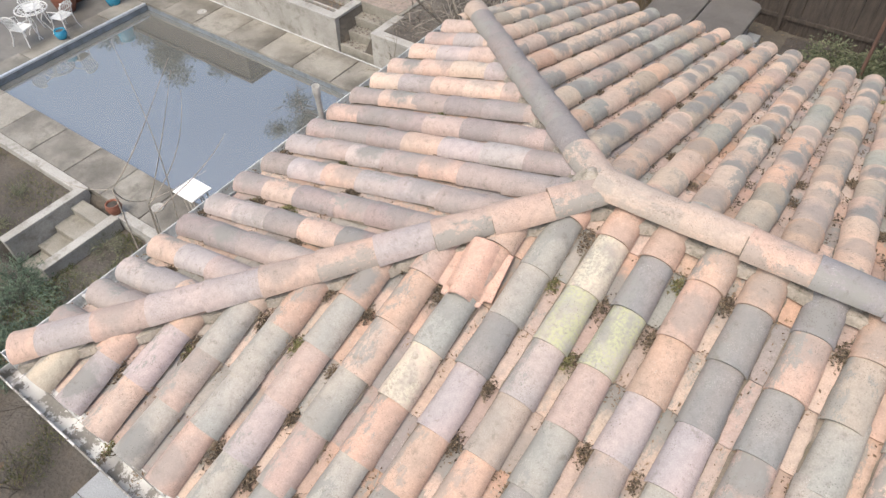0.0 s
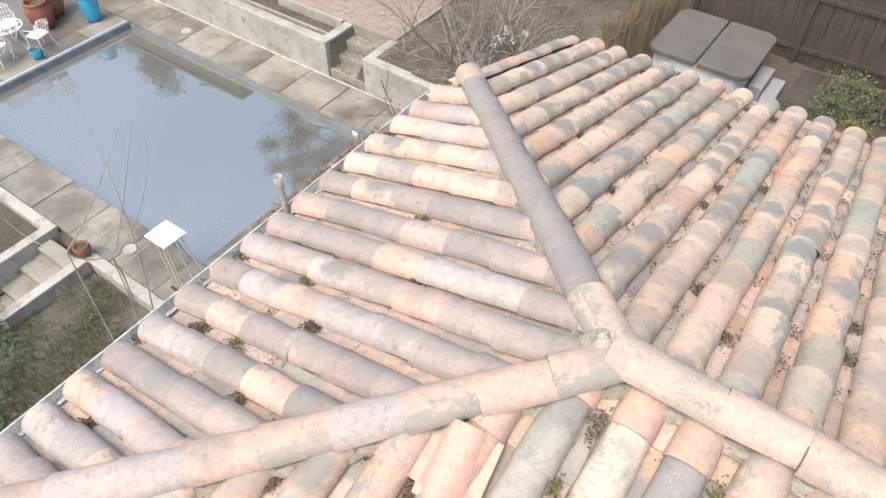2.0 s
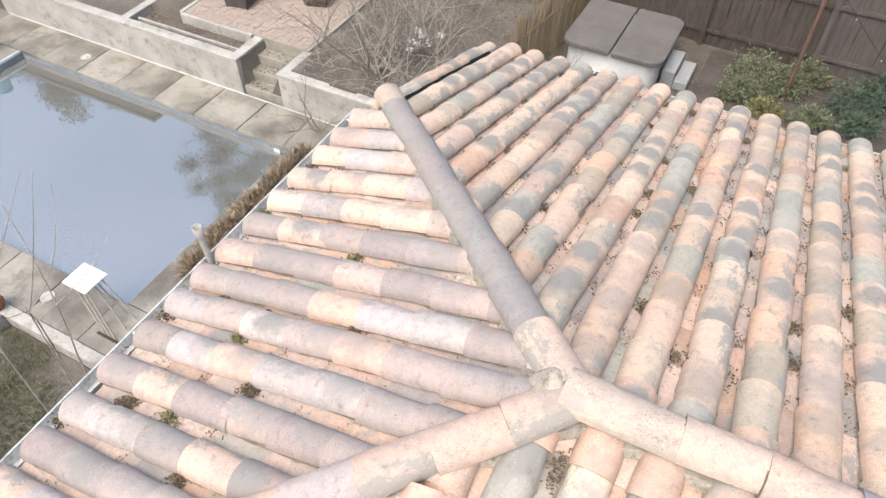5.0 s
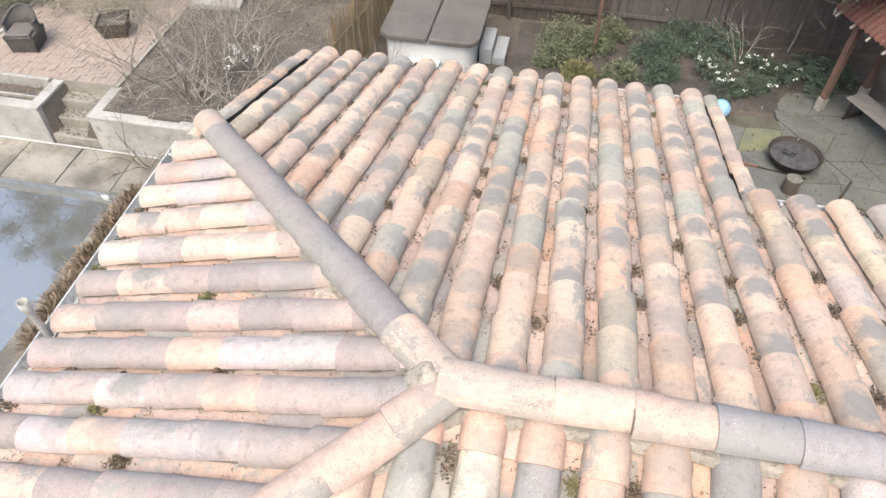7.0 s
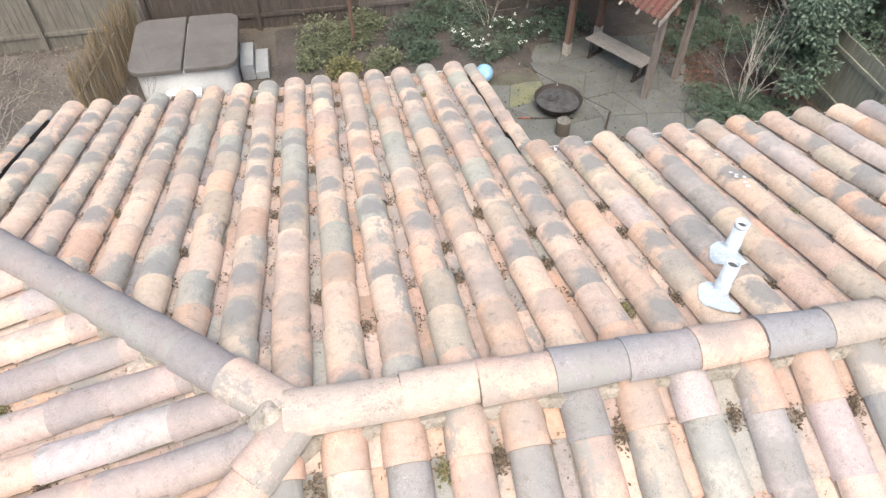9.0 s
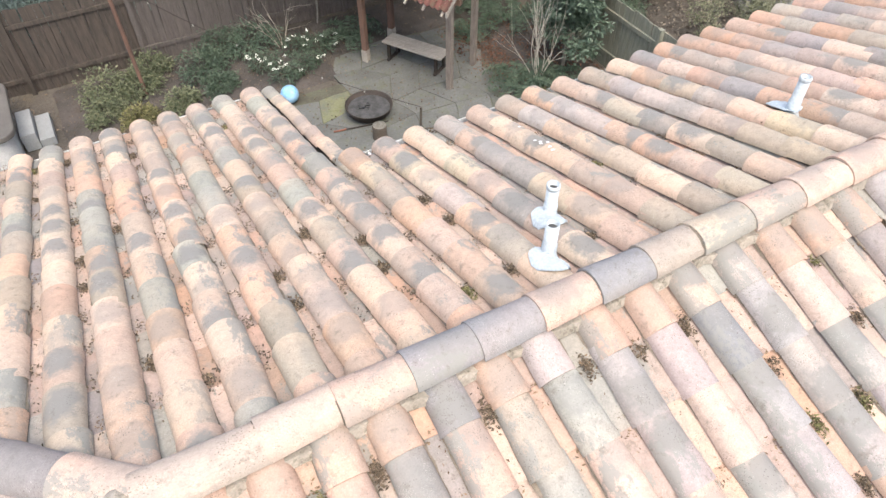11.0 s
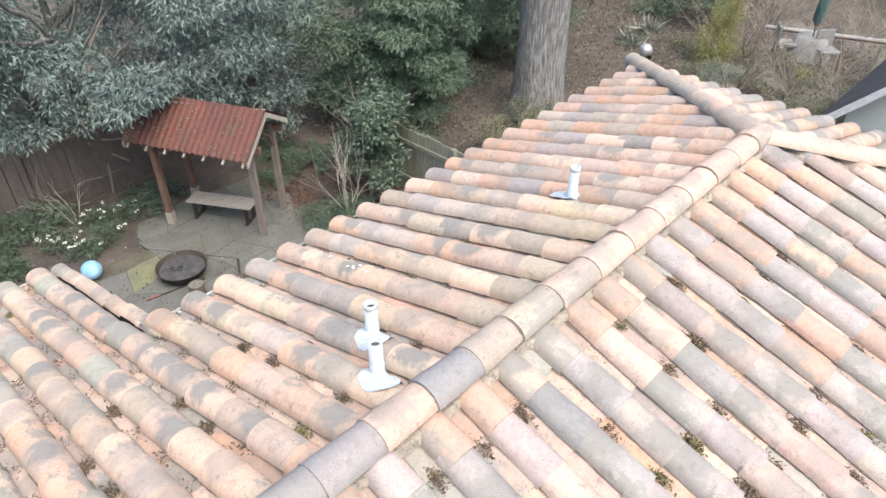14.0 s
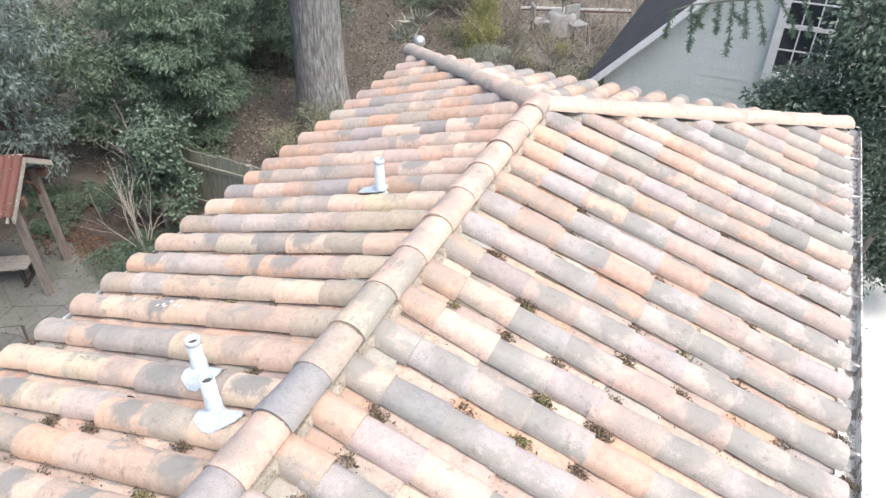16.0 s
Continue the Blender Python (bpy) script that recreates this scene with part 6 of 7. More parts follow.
def bare_shrub(x, y, z, tall, stems, material, label, spread=0.35, depth=2, r=0.014, fork=0.45):
    t = thing("bare_shrub", label, "shrub", "bare shrubs", at=(x, y, z))
    for k in range(stems):
        b = Build()
        a = 2 * math.pi * k / stems + pr.normal(0, 0.3)
        branch(b, pr, (x + 0.05 * math.cos(a), y + 0.05 * math.sin(a), z), (spread * math.cos(a), spread * math.sin(a), 1), tall * pr.uniform(0.6, 1.0), r, depth, fork, 0.04, 3, 4)
        part("stem", b, material, t)
    return t


bare_shrub(8.55, 8.55, 0, 1.7, 12, surface("whitish_bare_stem", (0.52, 0.49, 0.43), (0.38, 0.35, 0.30), 6, 60, 0.9), "pale upright bare stems rising from ferns", 0.2, 1, 0.013, 0.16)
bare_shrub(4.2, 12.55, 0, 1.1, 6, PALE_TWIG, "pale bare stems in the border", 0.4, 1, 0.014)
bare_shrub(-3.35, 10.45, 0, 1.5, 6, TWIG, "thin bare pinkish shrub in front of the tub", 0.35, 2, 0.007)
for x, y, z, h, n in ((-6.9, 8.9, 0, 1.7, 6), (-7.6, 9.8, 0, 1.5, 5), (-6.3, 10.2, 0, 1.5, 5), (-7.2, 11.2, 0, 1.6, 5)):
    bare_shrub(x, y, z, h, n, PALE_TWIG, "tangled bare grey-brown shrub on the upper bed", 0.9, 3, 0.02)


def cane_shrub(x, y, z, n, reach, label, material=PALE_TWIG):
    """Long thin arching canes with side twigs."""
    t = thing("bare_shrub", label, "shrub", "bare shrubs", at=(x, y, z))
    for k in range(n):
        b = Build()
        a = 2 * math.pi * (k + pr.uniform(-0.3, 0.3)) / n
        ln, lean = reach * pr.uniform(0.55, 1.1), pr.uniform(0.25, 1.2)
        d = Vector((math.cos(a) * lean, math.sin(a) * lean, 1)).normalized()
        p = Vector((x + 0.12 * math.cos(a), y + 0.12 * math.sin(a), z))
        pts = [p.copy()]
        for _ in range(9):
            d = (d + Vector(pr.normal(0, 0.13, 3)) + Vector((0.04 * math.cos(a), 0.04 * math.sin(a), -0.03))).normalized()
            p = p + d * ln / 9
            pts.append(p.copy())
        r = pr.uniform(0.007, 0.013)
        b.tube(pts, [r * (1 - 0.075 * i) for i in range(10)], 4, False)
        for _ in range(6):
            i = int(pr.integers(3, 9))
            e = (pts[i] - pts[i - 1]).normalized() + Vector(pr.normal(0, 0.6, 3))
            s = e.normalized() * ln * pr.uniform(0.12, 0.34)
            mid = pts[i] + s * 0.5 + Vector(pr.normal(0, 0.03, 3))
            b.tube([pts[i], mid, pts[i] + s], [r * 0.55, r * 0.45, r * 0.3], 3, False)
        part("cane", b, material, t)
    return t


for x, y, n, reach in ((-6.2, 8.9, 9, 2.1), (-5.5, 8.5, 7, 1.9), (-7.2, 8.9, 8, 1.9), (-6.9, 9.9, 8, 2.1), (-8.3, 8.6, 6, 1.3), (-6.3, 8.28, 7, 1.7)):
    cane_shrub(x, y, 0.02, n, reach, "tangle of long bare arching canes on the upper bed")
cane_shrub(-9.0, 11.6, 0.05, 12, 1.2, "bare weedy twigs beside the brick terrace")
bare_shrub(19.3, 4.8, 0.4, 2.2, 4, TWIG, "pale leaning bare stems beyond the roof", 0.4, 2, 0.025)
bare_shrub(24.2, 2.4, 0, 1.8, 10, TWIG, "fine bare twiggy shrub near the far seats", 0.5, 2, 0.012)
for x, y, h in ((23.2, 3.2, 1.4), (22.6, 4.4, 1.2), (25.4, 6.4, 1.6), (24.8, 2.0, 1.5), (21.6, 4.0, 1.3), (23.0, 6.6, 1.5), (21.2, 2.4, 1.2), (26.6, 3.6, 1.3)):
    bare_shrub(x, y, 0.1, h * 1.15, 10, PALE_TWIG, "fine bare twiggy growth in the far yard", 0.8, 3, 0.018)
bare_shrub(22.5, 5.8, 0.5, 2.2, 10, TWIG, "fine bare twiggy shrub beyond the roof", 0.5, 2, 0.012)
bare_shrub(-7.2, 9.0, 0, 2.2, 5, TWIG, "sprawling bare shrub with thick grey limbs on the upper bed", 1.1, 3, 0.03)
bare_shrub(-8.6, 11.4, 0, 1.6, 7, PALE_TWIG, "tangled pale brush at the edge of the brick terrace", 0.9, 3, 0.012)
bare_shrub(-10.6, 12.2, 0, 1.5, 7, PALE_TWIG, "tangled pale brush behind the brick terrace", 0.9, 3, 0.012)
# sapling with long whips between house and pool
sap = thing("sapling", "leafless sapling with long curving whips beside the wall", "tree", at=(-8.6, 0.75, -1.4))
WHIPS = (
    ((-7.27, 0.7, -0.09), (-6.72, 0.75, 1.76), (-7.24, 1.0, 2.61), (-7.81, 1.2, 3.5)) ,
    ((-7.56, 0.6, 0.89), (-7.17, 0.8, 1.68), (-6.65, 1.0, 2.94), (-6.54, 1.2, 3.49)) ,
    ((-6.69, -0.15, 2.27), (-6.15, 0.1, 2.97), (-5.89, 0.3, 3.53), (-5.64, 0.7, 4.25)) ,
    ((-7.56, 0.6, 0.89), (-6.89, 0.9, 1.71), (-6.71, 1.2, 2.38), (-6.98, 1.5, 2.85)) ,
    ((-7.47, 0.6, 0.76), (-6.46, 0.8, 1.76), (-5.93, 1.0, 2.34), (-5.74, 1.2, 2.78)) ,
    ((-7.92, 0.7, -0.34), (-7.75, 0.68, 0.3), (-7.57, 0.62, 0.81), (-7.57, 0.6, 1.08)) ,
    ((-6.69, -0.15, 2.27), (-7.78, -0.1, 1.61), (-8.49, -0.05, 1.32), (-9.18, 0.0, 1.3)) ,
    ((-6.69, -0.15, 2.27), (-7.14, 0.1, 1.43), (-7.56, 0.6, 0.89), (-6.16, 1.0, 2.05)) ,
)
for k, c in enumerate(WHIPS):
    c = [Vector(p) for p in c]
    pts = [c[0] * (1 - s) ** 3 + c[1] * 3 * s * (1 - s) ** 2 + c[2] * 3 * s * s * (1 - s) + c[3] * s ** 3 for s in np.linspace(0, 1, 12)]
    foot = Vector((c[0].x - 0.15, c[0].y - 0.1, -1.43))
    thick = 0.012 if k in (0, 5) else 0.010
    part("stem", Build().tube([foot] + pts, [thick * 1.4] + [thick * (1 - 0.07 * i) for i in range(12)], 5, False), PALE_TWIG, sap)
# rough grass, low shrubs and litter on the lower lawn


def blades(name, label, x0, x1, y0, y1, z, count, size, material, seed, patchy=0.0):
    rr = np.random.default_rng(seed)
    p = []
    while len(p) < count:
        x, y = rr.uniform(x0, x1), rr.uniform(y0, y1)
        if noise.noise((x * 0.9, y * 0.9, seed)) > patchy - rr.random() * 0.35:
            p.append((x, y, z + 0.02))
    v, f = leaves(np.array(p), np.tile([0, 0, 1.1], (count, 1)), size, rr, 0.12)
    me = bpy.data.meshes.new(name)
    me.from_pydata(v.tolist(), [], f.tolist())
    me.materials.append(material)
    return tagged(new(name, me), label, "grass", kind="stuff")


def litter(name, label, x0, x1, y0, y1, z, count, size, material, seed):
    rr = np.random.default_rng(seed)
    p = np.column_stack([rr.uniform(x0, x1, count), rr.uniform(y0, y1, count), np.full(count, z) + rr.uniform(0, 0.03, count)])
    p[:, 2] += [bank(q[0], q[1]) for q in p]
    v, f = leaves(p, rr.normal(0, 1, (count, 3)) * [1, 1, 0.2], size, rr, 0.6)
    me = bpy.data.meshes.new(name)
    me.from_pydata(v.tolist(), [], f.tolist())
    me.materials.append(material)
    return tagged(new(name, me), label, "leaf litter", kind="stuff")


blades("grass", "rough yellow-green grass on the lower lawn", -9.7, -4.6, -3.5, 0.85, -1.16, 22000, 0.09, GRASS, 31, 0.05)
blades("grass", "patchy weeds in the lower bed", -14.0, -11.2, -1.5, 0.85, -1.08, 1500, 0.08, GRASS, 32, 0.15)
crown("shrub", "low dense green shrub on the lower lawn", "shrub", [(-9.4, -1.5, -0.95, 0.75, 0.6), (-8.6, -2.1, -1.0, 0.7, 0.55), (-10.1, -1.2, -1.0, 0.6, 0.6), (-9.0, -2.6, -1.0, 0.6, 0.55)], 9000, 0.07, CONIFER, 0.1, 0.3, 0.5)
crown("shrub", "yellowish clump of weeds by the wall", "shrub", [(-9.45, 0.35, -1.1, 0.35, 0.7), (-8.8, 0.1, -1.15, 0.35, 0.6), (-8.0, 0.3, -1.15, 0.3, 0.5), (-9.3, -0.4, -1.15, 0.3, 0.5)], 1900, 0.07, OLIVE, 0.0, 0.2, 0.3)
for k, (x, y) in enumerate(((-10.4, -2.0), (-7.6, -2.4), (-6.6, -3.4), (-8.6, -3.2))):
    t = bare_shrub(x, y, -1.22, 1.0, 7, DARK_TWIG, "dark bare twigs with a few dried pale flower heads", 0.7, 2, 0.008)
    for _ in range(5):
        part("seed_head", leaf_mesh("seed_head", [(x + pr.normal(0, 0.4), y + pr.normal(0, 0.4), -0.55 + pr.normal(0, 0.12), 0.06, 0.7)], 24, 0.035, DRY, pr, 0.8, 0.0, 0.3), None, t)
crown("dry_hedge", "strip of dry brown ornamental grass along the pool edge", "grass", [(-7.35 + pr.normal(0, 0.06), 3.2 + 0.3 * k, DECK_Z + 0.16, 0.30, 0.8) for k in range(12)], 11000, 0.20, REED_LEAF, -0.6, 0.05, 0.1)
litter("ground_litter", "fallen leaves on the rear garden soil", -4.2, 10, 5.2, 13.4, 0.05, 7000, 0.05, LITTER, 41)
litter("ground_litter", "fallen leaves and twigs on the upper bed", -8.7, -4.2, 8.2, 13.4, 0.05, 7000, 0.05, GREY_LITTER, 45)
litter("bark_chips", "red-brown bark mulch beside the patio", 7.6, 10.1, 6.0, 11.5, 0.03, 9000, 0.06, leaf_material("bark_chip", (0.06, 0.03, 0.02), (0.20, 0.10, 0.065), 0.95), 42)
litter("bank_litter", "fallen grey-brown leaves on the wooded bank", 10.5, 28, 1.5, 14, 0.04, 30000, 0.08, GREY_LITTER, 43)
crown("shrub", "low dark evergreen groundcover below the conifer", "shrub", clump_field(11.4, 13.4, 9.4, 10.8, 0.3, 0.9, 16, 0.25, 0.45, 0.6), 6000, 0.09, CONIFER, 0.3, 0.35, 0.3)
litter("bed_litter", "fallen leaves on the raised bed", -13.5, -10.4, 8.2, 8.84, -0.15, 700, 0.05, DRY, 44)
white = thing("white_shrub", "small shrub with papery white dried blooms on the upper bed", "shrub", at=(-6.4, 10.0, 0))
for k in range(9):
    x, y, z = -6.4 + pr.normal(0, 0.28), 10.0 + pr.normal(0, 0.22), 0.5 + pr.normal(0, 0.08)
    part("stem", Build().tube([(-6.4, 10.0, 0), (x, y, z)], 0.006, 4), TWIG, white)
    part("bloom", leaf_mesh("bloom", [(x, y, z, 0.07, 0.6)], 20, 0.05, PETAL, pr, 0.8, 0.0, 0.3), None, white)

# ---- beyond the roof: globe, yard seats, pale house, woods ----
globe = thing("garden_globe", "silvery garden globe on a dark base", "ornament", at=(20.1, 8.0, 0.4))
part("base", Build().lathe(20.1, 8.0, [(0.22, 0.2), (0.16, 0.5), (0.2, 0.62)], 16), IRON, globe)
part("globe", Build().lathe(20.1, 8.0, [(0.001 + 0.2 * math.sin(math.pi * k / 14), 0.82 - 0.2 * math.cos(math.pi * k / 14)) for k in range(15)], 20), METAL, globe)
for x, y, lab in ((21.0, 9.0, "spiky green strap-leaved plant beside the globe"), (22.4, 9.2, "spiky green plant in the far bed")):
    t = thing("spiky_plant", lab, "plant", "spiky plants", at=(x, y, 0.3))
    p = np.tile([x, y, 0.4], (90, 1)) + pr.normal(0, 0.15, (90, 3))
    v, f = leaves(p, pr.normal(0, 1, (90, 3)) * [1, 1, 0.4] + [0, 0, 0.9], 0.6, pr, 0.022)
    me = bpy.data.meshes.new("foliage")
    me.from_pydata(v.tolist(), [], f.tolist())
    me.materials.append(STRAP)
    part("foliage", me, None, t)
crown("shrub", "yellow-green feathery bush beyond the roof", "shrub", [(21.6, 6.5, 1.0, 0.7, 1.2), (21.8, 6.4, 1.9, 0.5, 1.2), (22.0, 6.3, 2.6, 0.35, 1.3)], 7000, 0.09, YELLOW_GREEN, 0.2, 0.25, 0.3)
crown("shrub", "dark evergreen thicket at the back of the far yard", "shrub", clump_field(23.5, 28.5, 7.5, 13.0, 0.6, 2.6, 40, 0.5, 0.9, 0.7), 12000, 0.18, CONIFER, 0.3, 0.3, 0.3)
crown("shrub", "scattered low undergrowth in the far yard", "shrub", clump_field(17.8, 23.5, 2.2, 8.0, 0.3, 0.7, 26, 0.25, 0.5, 0.6), 9000, 0.075, OLIVE, 0.1, 0.35, 0.2)
crown("shrub", "low olive shrub by the far yard", "shrub", [(19.5, 3.0, 0.5, 0.8, 0.7), (20.4, 2.3, 0.5, 0.7, 0.7), (21.4, 2.0, 0.5, 0.6, 0.7)], 4500, 0.08, OLIVE, 0.1, 0.4, 0.4)


def garden_chair(x, y, turn):
    c = thing("garden_chair", "pale grey folded garden armchair", "chair", "far garden chairs", at=(x, y, 0))
    m = pose(x, y, 0.3, 0, 0, turn)
    part("seat", Build().box(-0.3, 0.3, -0.3, 0.3, 0.40, 0.48, m), PAVER, c, "", 0.03)
    part("backrest", Build().box(-0.3, 0.3, 0.27, 0.36, 0.45, 1.0, m), PAVER, c, "", 0.03)
    for sx in (-0.28, 0.28):
        for sy in (-0.27, 0.27):
            part("leg", Build().tube([m @ Vector((sx, sy, 0.42)), m @ Vector((sx * 1.1, sy * 1.1, -0.3))], 0.02, 5), IRON, c)


garden_chair(24.0, 5.2, 30)
garden_chair(24.2, 4.0, -40)
tb2 = thing("garden_table", "garden table under a pale grey weather cover", "table", at=(24.4, 4.6, 0))
part("cover", Build().lathe(24.4, 4.6, [(0.001, 1.0), (0.42, 1.02), (0.52, 0.96), (0.62, 0.55), (0.74, 0.35)], 7), PAVER, tb2)
part("pedestal", Build().lathe(24.4, 4.6, [(0.3, 0.0), (0.06, 0.1), (0.06, 1.0)], 12), IRON, tb2)
um = thing("umbrella", "closed dark green patio umbrella", "umbrella", at=(24.4, 4.6, 1.04))
part("pole", Build().tube([(24.4, 4.6, 0.9), (24.4, 4.6, 3.2)], 0.025, 8), IRON, um)
part("canopy", Build().lathe(24.4, 4.6, [(0.05, 1.35), (0.17, 1.5), (0.13, 2.3), (0.04, 3.1)], 12), leaf_material("green_canvas", (0.045, 0.12, 0.115), (0.06, 0.15, 0.14), 0.8), um)
bar = thing("barrier_board", "long red and white board on trestles", "barrier", at=(25.6, 4.3, 0))
part("board", Build().add([(24.95, 6.3, 0.65), (26.3, 2.6, 0.65), (26.3, 2.6, 0.82), (24.95, 6.3, 0.82), (25.0, 6.32, 0.65), (26.35, 2.62, 0.65), (26.35, 2.62, 0.82), (25.0, 6.32, 0.82)], [(0, 1, 2, 3), (7, 6, 5, 4), (3, 2, 6, 7), (0, 4, 5, 1)]), WHITE_BOARD, bar)
part("stripe", Build().add([(24.945, 6.29, 0.67), (26.295, 2.59, 0.67), (26.295, 2.59, 0.75), (24.945, 6.29, 0.75)], [(0, 1, 2, 3)]), RED_ROOF, bar, "red stripe")
for t in (0.1, 0.9):
    part("leg", Build().box(24.98 + 1.35 * t - 0.04, 24.98 + 1.35 * t + 0.04, 6.3 - 3.7 * t - 0.04, 6.3 - 3.7 * t + 0.04, 0, 0.65), PALE_WOOD, bar)

gravel = Build()
vv = [(17.5 + 0.5 * i, 2.2 + 0.4 * j, 0.05 + bank(17.5 + 0.5 * i, 2.2 + 0.4 * j) + 0.02 * noise.noise((i * 0.7, j * 0.7, 9)) - 0.25 * max(0.0, 0.55 - 2.2 * noise.noise((i * 0.22, j * 0.3, 3)) - 0.6)) for j in range(11) for i in range(22)]
gravel.add(vv, [(j * 22 + i, j * 22 + i + 1, (j + 1) * 22 + i + 1, (j + 1) * 22 + i) for j in range(10) for i in range(21)], True)
tagged(part("gravel", gravel, surface("damp_yard_gravel", (0.22, 0.205, 0.18), (0.13, 0.12, 0.105), 1.2, 20, 0.95, (0.09, 0.08, 0.065), 0.7, 0.8)), "pale grey gravel of the far yard", "gravel", kind="structure")
crown("shrub", "grey-green bushy plant beyond the roof hip", "shrub", [(20.6, 6.0, 0.5, 0.5, 0.8), (21.2, 5.6, 0.4, 0.4, 0.8)], 2500, 0.08, STRAP, 0.2, 0.3, 0.3)
crown("potted_plant", "small yellow-green plant in the far yard", "plant", [(22.3, 3.9, 0.55, 0.22, 0.8)], 300, 0.09, YELLOW_GREEN, 0.1, 0.4, 0.3)

# pale house with lap siding
nb = thing("neighbour_house", "grey-green lap-sided house with a dark shingle gable roof", "house", at=(16, -3.4, 0))
NX, NE, NZ, NY = 14.45, 1.10, 2.95, -3.6
slope_n = 1.04


def gable_top(y):
    return NZ + slope_n * (NE - y) if y > NY else NZ + slope_n * (NE - NY) - slope_n * (NY - y)


part("wall", Build().add([(NX + 0.03 + dx, y, z) for dx in (0, 0.15) for y, z in ((NE - 0.2, 0), (2 * NY - NE + 0.2, 0), (2 * NY - NE + 0.2, NZ + 0.1), (NY, gable_top(NY) - 0.1), (NE - 0.2, NZ + 0.1))], [(0, 1, 2, 3, 4), (9, 8, 7, 6, 5), (0, 5, 6, 1), (1, 6, 7, 2), (2, 7, 8, 3), (3, 8, 9, 4), (4, 9, 5, 0)]), SIDING, nb)
part("side_wall", Build().box(NX + 0.2, 23, NE - 0.35, NE - 0.2, 0, NZ + 0.1), SIDING, nb)
z = 0.3
while z < gable_top(NY) - 0.3:
    y_hi = NE - 0.2 if z < NZ else NE - (z - NZ + 0.18) / slope_n - 0.02
    y_lo = 2 * NY - y_hi
    if y_hi - y_lo > 0.3:
        part("siding_board", Build().add([(NX + 0.012, y_lo, z), (NX + 0.012, y_hi, z), (NX + 0.02, y_hi, z + 0.175), (NX + 0.02, y_lo, z + 0.175), (NX + 0.03, y_lo, z), (NX + 0.03, y_hi, z)], [(0, 3, 2, 1), (0, 1, 5, 4), (1, 2, 5), (0, 4, 3)]), SIDING, nb)
    z += 0.178
for sgn in (1, -1):
    ye = NE + 0.25 if sgn > 0 else 2 * NY - NE - 0.25
    zt, zl = gable_top(NY) + 0.06, NZ - 0.25 * slope_n + 0.06
    part("roof", Build().add([(x, y, zz + dz) for dz in (0, -0.1) for x, y, zz in ((NX - 0.32, NY, zt), (23.5, NY, zt), (23.5, ye, zl), (NX - 0.32, ye, zl))], [(0, 1, 2, 3) if sgn < 0 else (3, 2, 1, 0), (4, 7, 6, 5) if sgn < 0 else (5, 6, 7, 4), (0, 3, 7, 4), (3, 2, 6, 7), (2, 1, 5, 6), (1, 0, 4, 5)]), SHINGLE, nb, "dark shingle roof slope")
    part("barge_board", Build().add([(x, y, zz) for x in (NX - 0.36, NX - 0.325) for y, zz in ((NY, zt + 0.01), (ye, zl + 0.01), (ye, zl - 0.17), (NY, zt - 0.17))], [(0, 1, 2, 3), (7, 6, 5, 4), (0, 4, 5, 1), (1, 5, 6, 2), (2, 6, 7, 3)]), WHITE_PAINT, nb, "white painted barge board")
win = part("window", Build().box(NX - 0.015, NX + 0.02, -3.2, -2.15, 3.62, 5.32), GLASS, nb, "dark sash window with white muntins")
part("frame", Build().box(NX - 0.06, NX + 0.0, -2.15, -2.0, 3.47, 5.47).box(NX - 0.06, NX + 0.0, -3.35, -3.2, 3.47, 5.47).box(NX - 0.06, NX, -3.2, -2.15, 5.32, 5.47).box(NX - 0.08, NX, -3.2, -2.15, 3.47, 3.62).box(NX - 0.05, NX - 0.016, -3.2, -2.15, 4.43, 4.51), WHITE_PAINT, win)
for k in range(1, 4):
    part("muntin", Build().box(NX - 0.04, NX - 0.016, -3.2 + 1.05 * k / 4 - 0.012, -3.2 + 1.05 * k / 4 + 0.012, 3.62, 5.32), WHITE_PAINT, win)
for k in (1, 3):
    part("muntin", Build().box(NX - 0.042, NX - 0.017, -3.2, -2.15, 3.62 + 1.7 * k / 4 - 0.012, 3.62 + 1.7 * k / 4 + 0.012), WHITE_PAINT, win)


def needle_bough(b, pts, length, rr):
    """A drooping twig set closely with short needles."""
    pts = [Vector(p) for p in pts]
    b.tube(pts, [0.012 * (1 - 0.8 * i / (len(pts) - 1)) for i in range(len(pts))], 4, False)
    at, way = [], []
    for i in range(len(pts) - 1):
        for _ in range(70):
            at.append(tuple(pts[i].lerp(pts[i + 1], rr.random())))
            way.append(tuple((pts[i + 1] - pts[i]).normalized() * 0.9 + Vector(rr.normal(0, 0.7, 3))))
    v, f = leaves(np.array(at), np.array(way), length, rr, 0.14)
    b.add(v, f)


hem = thing("conifer", "conifer bough with drooping fingers hanging before the pale house", "tree", at=(12.6, -7.5, 0))
part("trunk", Build().tube([(12.9, -7.6, 0), (12.9, -7.5, 4.0), (12.85, -7.4, 7.5)], [0.2, 0.16, 0.08], 10), SLIM_BARK, hem)
nr = np.random.default_rng(9)
limb = [(12.9, -7.4, 6.4), (12.4, -5.6, 6.3), (12.1, -3.6, 5.95), (12.0, -2.1, 5.6), (12.0, -1.3, 5.45), (12.0, -0.7, 5.3), (12.0, -0.4, 5.15)]
part("limb", Build().tube(limb, [0.06, 0.05, 0.04, 0.028, 0.022, 0.014, 0.008], 6), SLIM_BARK, hem)
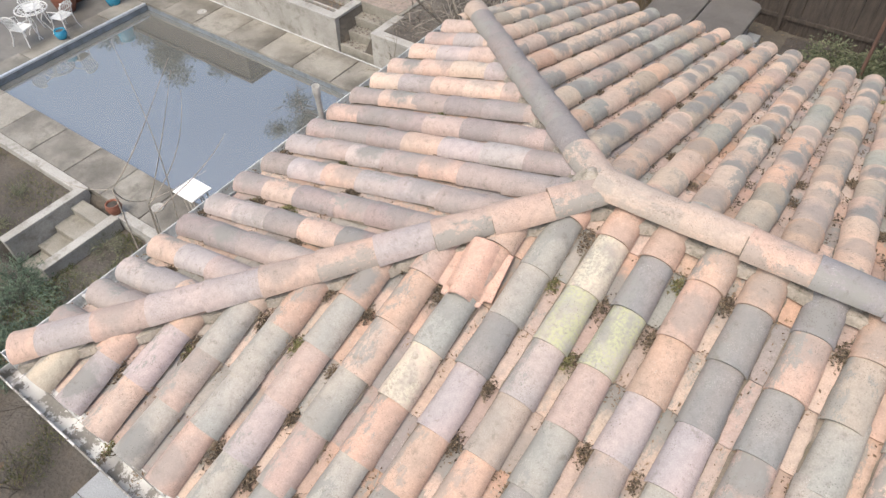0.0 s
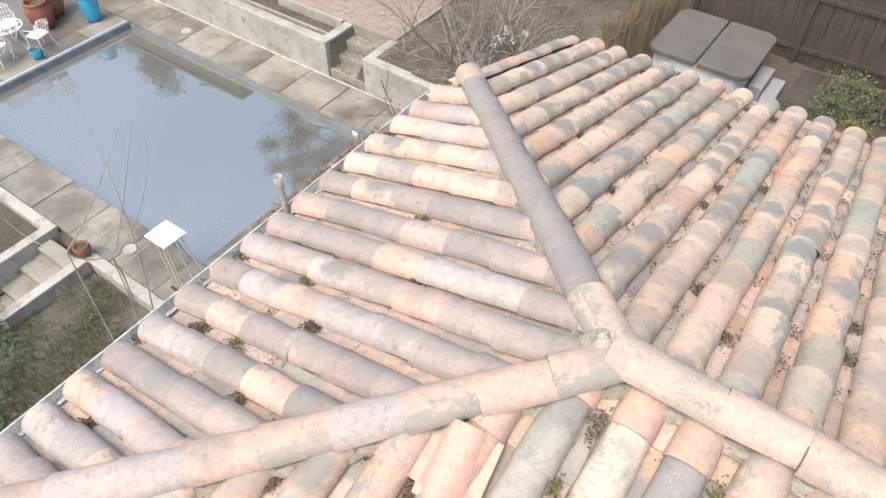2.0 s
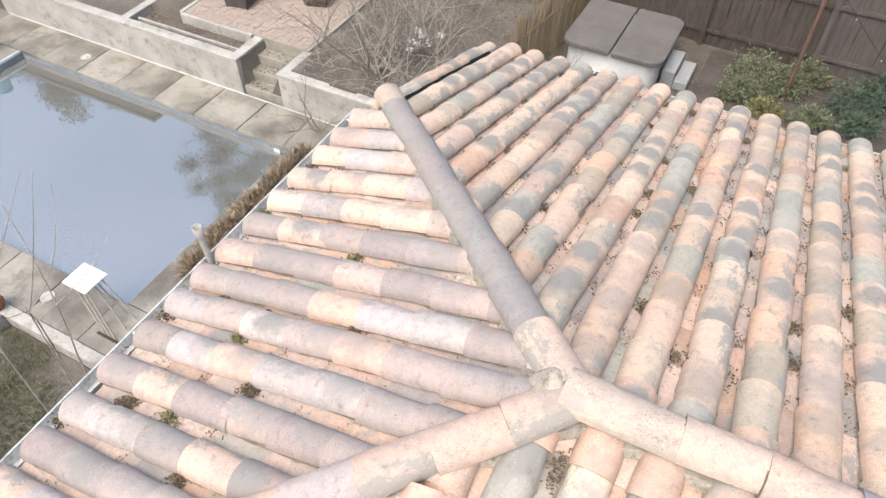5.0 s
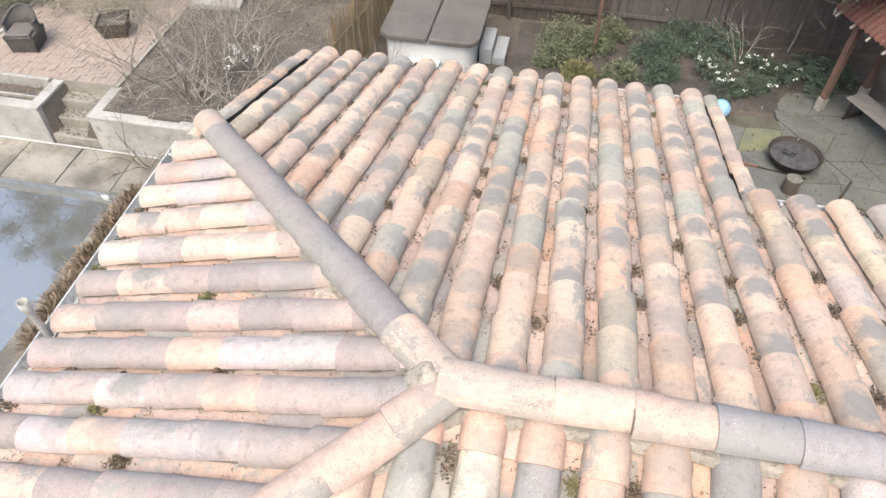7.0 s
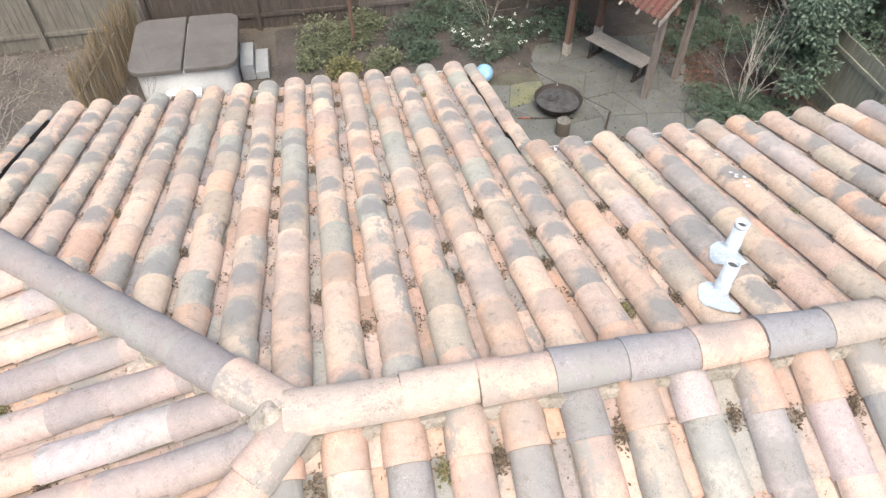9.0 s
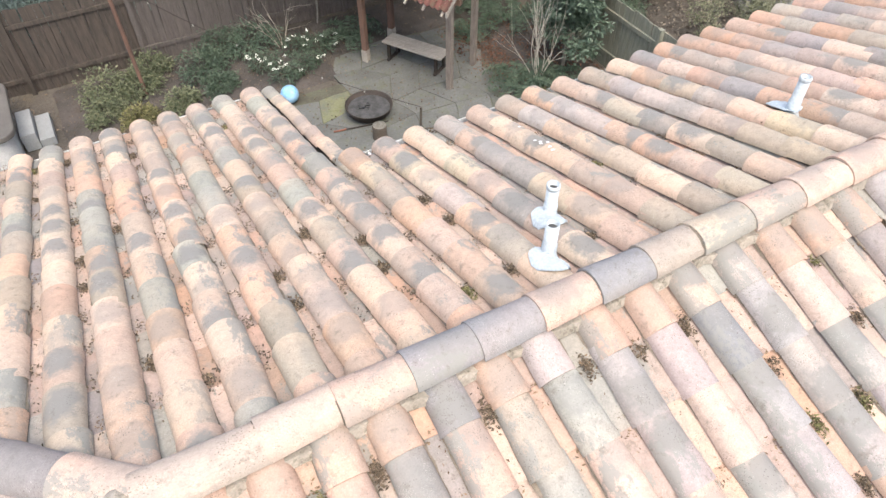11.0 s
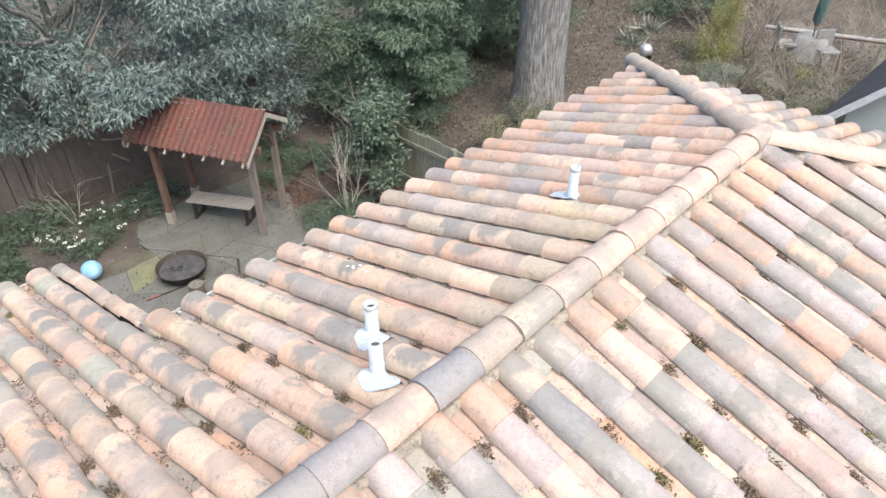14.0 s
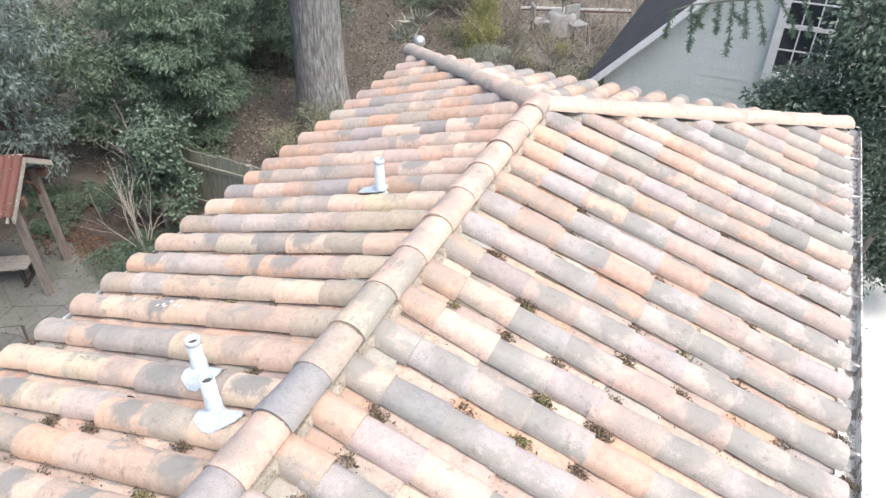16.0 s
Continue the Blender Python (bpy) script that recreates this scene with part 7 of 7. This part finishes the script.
for y, z, drop, lean in ((-0.5, 5.2, 0.30, 0.06), (-0.72, 5.32, 0.52, -0.10), (-0.95, 5.38, 0.30, 0.1), (-1.1, 5.42, 0.34, -0.05), (-1.3, 5.45, 0.62, -0.07), (-1.45, 5.48, 0.40, -0.12), (-1.62, 5.5, 0.45, -0.2), (-1.9, 5.55, 0.35, -0.28), (-2.2, 5.62, 0.40, -0.2), (-2.7, 5.75, 0.5, -0.1), (-3.2, 5.87, 0.5, -0.1)):
    b = Build()
    p = Vector((12.0, y, z))
    needle_bough(b, [p, p + Vector((-0.06, lean * 0.5, -drop * 0.45)), p + Vector((-0.08, lean, -drop * 0.95)), p + Vector((-0.07, lean * 1.1, -drop * 1.3))], 0.085, nr)
    for sg in (-1, 1)[: 1 if drop > 0.45 else 0]:
        q = p + Vector((0, lean * 0.4, -drop * 0.3))
        needle_bough(b, [q, q + Vector((-0.03, sg * 0.10, -0.05)), q + Vector((-0.04, sg * 0.17, -0.14))], 0.075, nr)
    part("bough", b, FRESH, hem)

# woods all round
for i, (x, y, r) in enumerate(((-11, 23, 3.0), (-6, 22, 2.6), (30, 12, 3.2), (34, 4, 3.2), (26, 17, 3.2), (12, 20, 3.0), (4, 22, 3.0), (33, -6, 3.2), (-27, -6, 3.2))):
    crown("tree", "dark leafy tree in the surrounding wood", "tree", [(x + pr.normal(0, r * 0.5), y + pr.normal(0, r * 0.5), pr.uniform(2, 9), r * pr.uniform(0.35, 0.6), 0.8) for _ in range(14)], 5200, 0.32, CONIFER if i % 2 else LAUREL, 0.3, 0.4, 0.4, [((x, y, 0), (0, 0, 1), 7, 0.25, 2)], "surrounding wood")
# open leafy tree whose branches are mirrored in the pool
crown("tree", "open-branched tree with sparse small leaves behind the upper terrace", "tree", [(-17.2 + pr.normal(0, 1.3), 13.2 + pr.normal(0, 0.6), 8.0 + pr.normal(0, 1.7), 0.72, 0.5) for _ in range(20)] + [(-18.6 + pr.normal(0, 0.6), 13.2, 11.5 + pr.normal(0, 1.0), 0.68, 0.5) for _ in range(8)], 26000, 0.11, LAUREL, 0.3, 0.35, 0.0, [((-12.8, 13.9, 0), (-0.12, 0, 1), 4.5, 0.13, 0), ((-13.3, 13.8, 4.3), (-1, -0.08, 0.8), 3.6, 0.09, 3), ((-13.3, 13.8, 4.3), (-0.8, -0.08, 1.3), 4.6, 0.09, 3), ((-13.3, 13.8, 4.3), (-1, -0.1, 0.4), 2.6, 0.045, 3)])
crown("tree", "dense dark tree behind the shed", "tree", [(-28.0 + pr.normal(0, 2.0), 13.9 + pr.normal(0, 0.4), 6.9 + pr.normal(0, 1.0), 0.8, 0.6) for _ in range(22)], 14000, 0.15, LAUREL, 0.3, 0.4, 0.3, [((-27.0, 14.5, 0), (0, 0, 1), 5.0, 0.2, 0)])
# low growth and litter at the foot of the planter wall
cane_shrub(-7.85, 7.72, DECK_Z - 0.02, 9, 1.4, "low bare shrub with dark spreading limbs below the planter wall", TWIG)
for k in range(4):
    litter("step_litter", "fallen twigs and leaves on the garden steps", -10.05, -9.05, 8.04 + 0.32 * k, 8.30 + 0.32 * k, -0.9 + 0.225 * (k + 1) - 0.015, 170 - 30 * k, 0.05, GREY_LITTER, 70 + k)
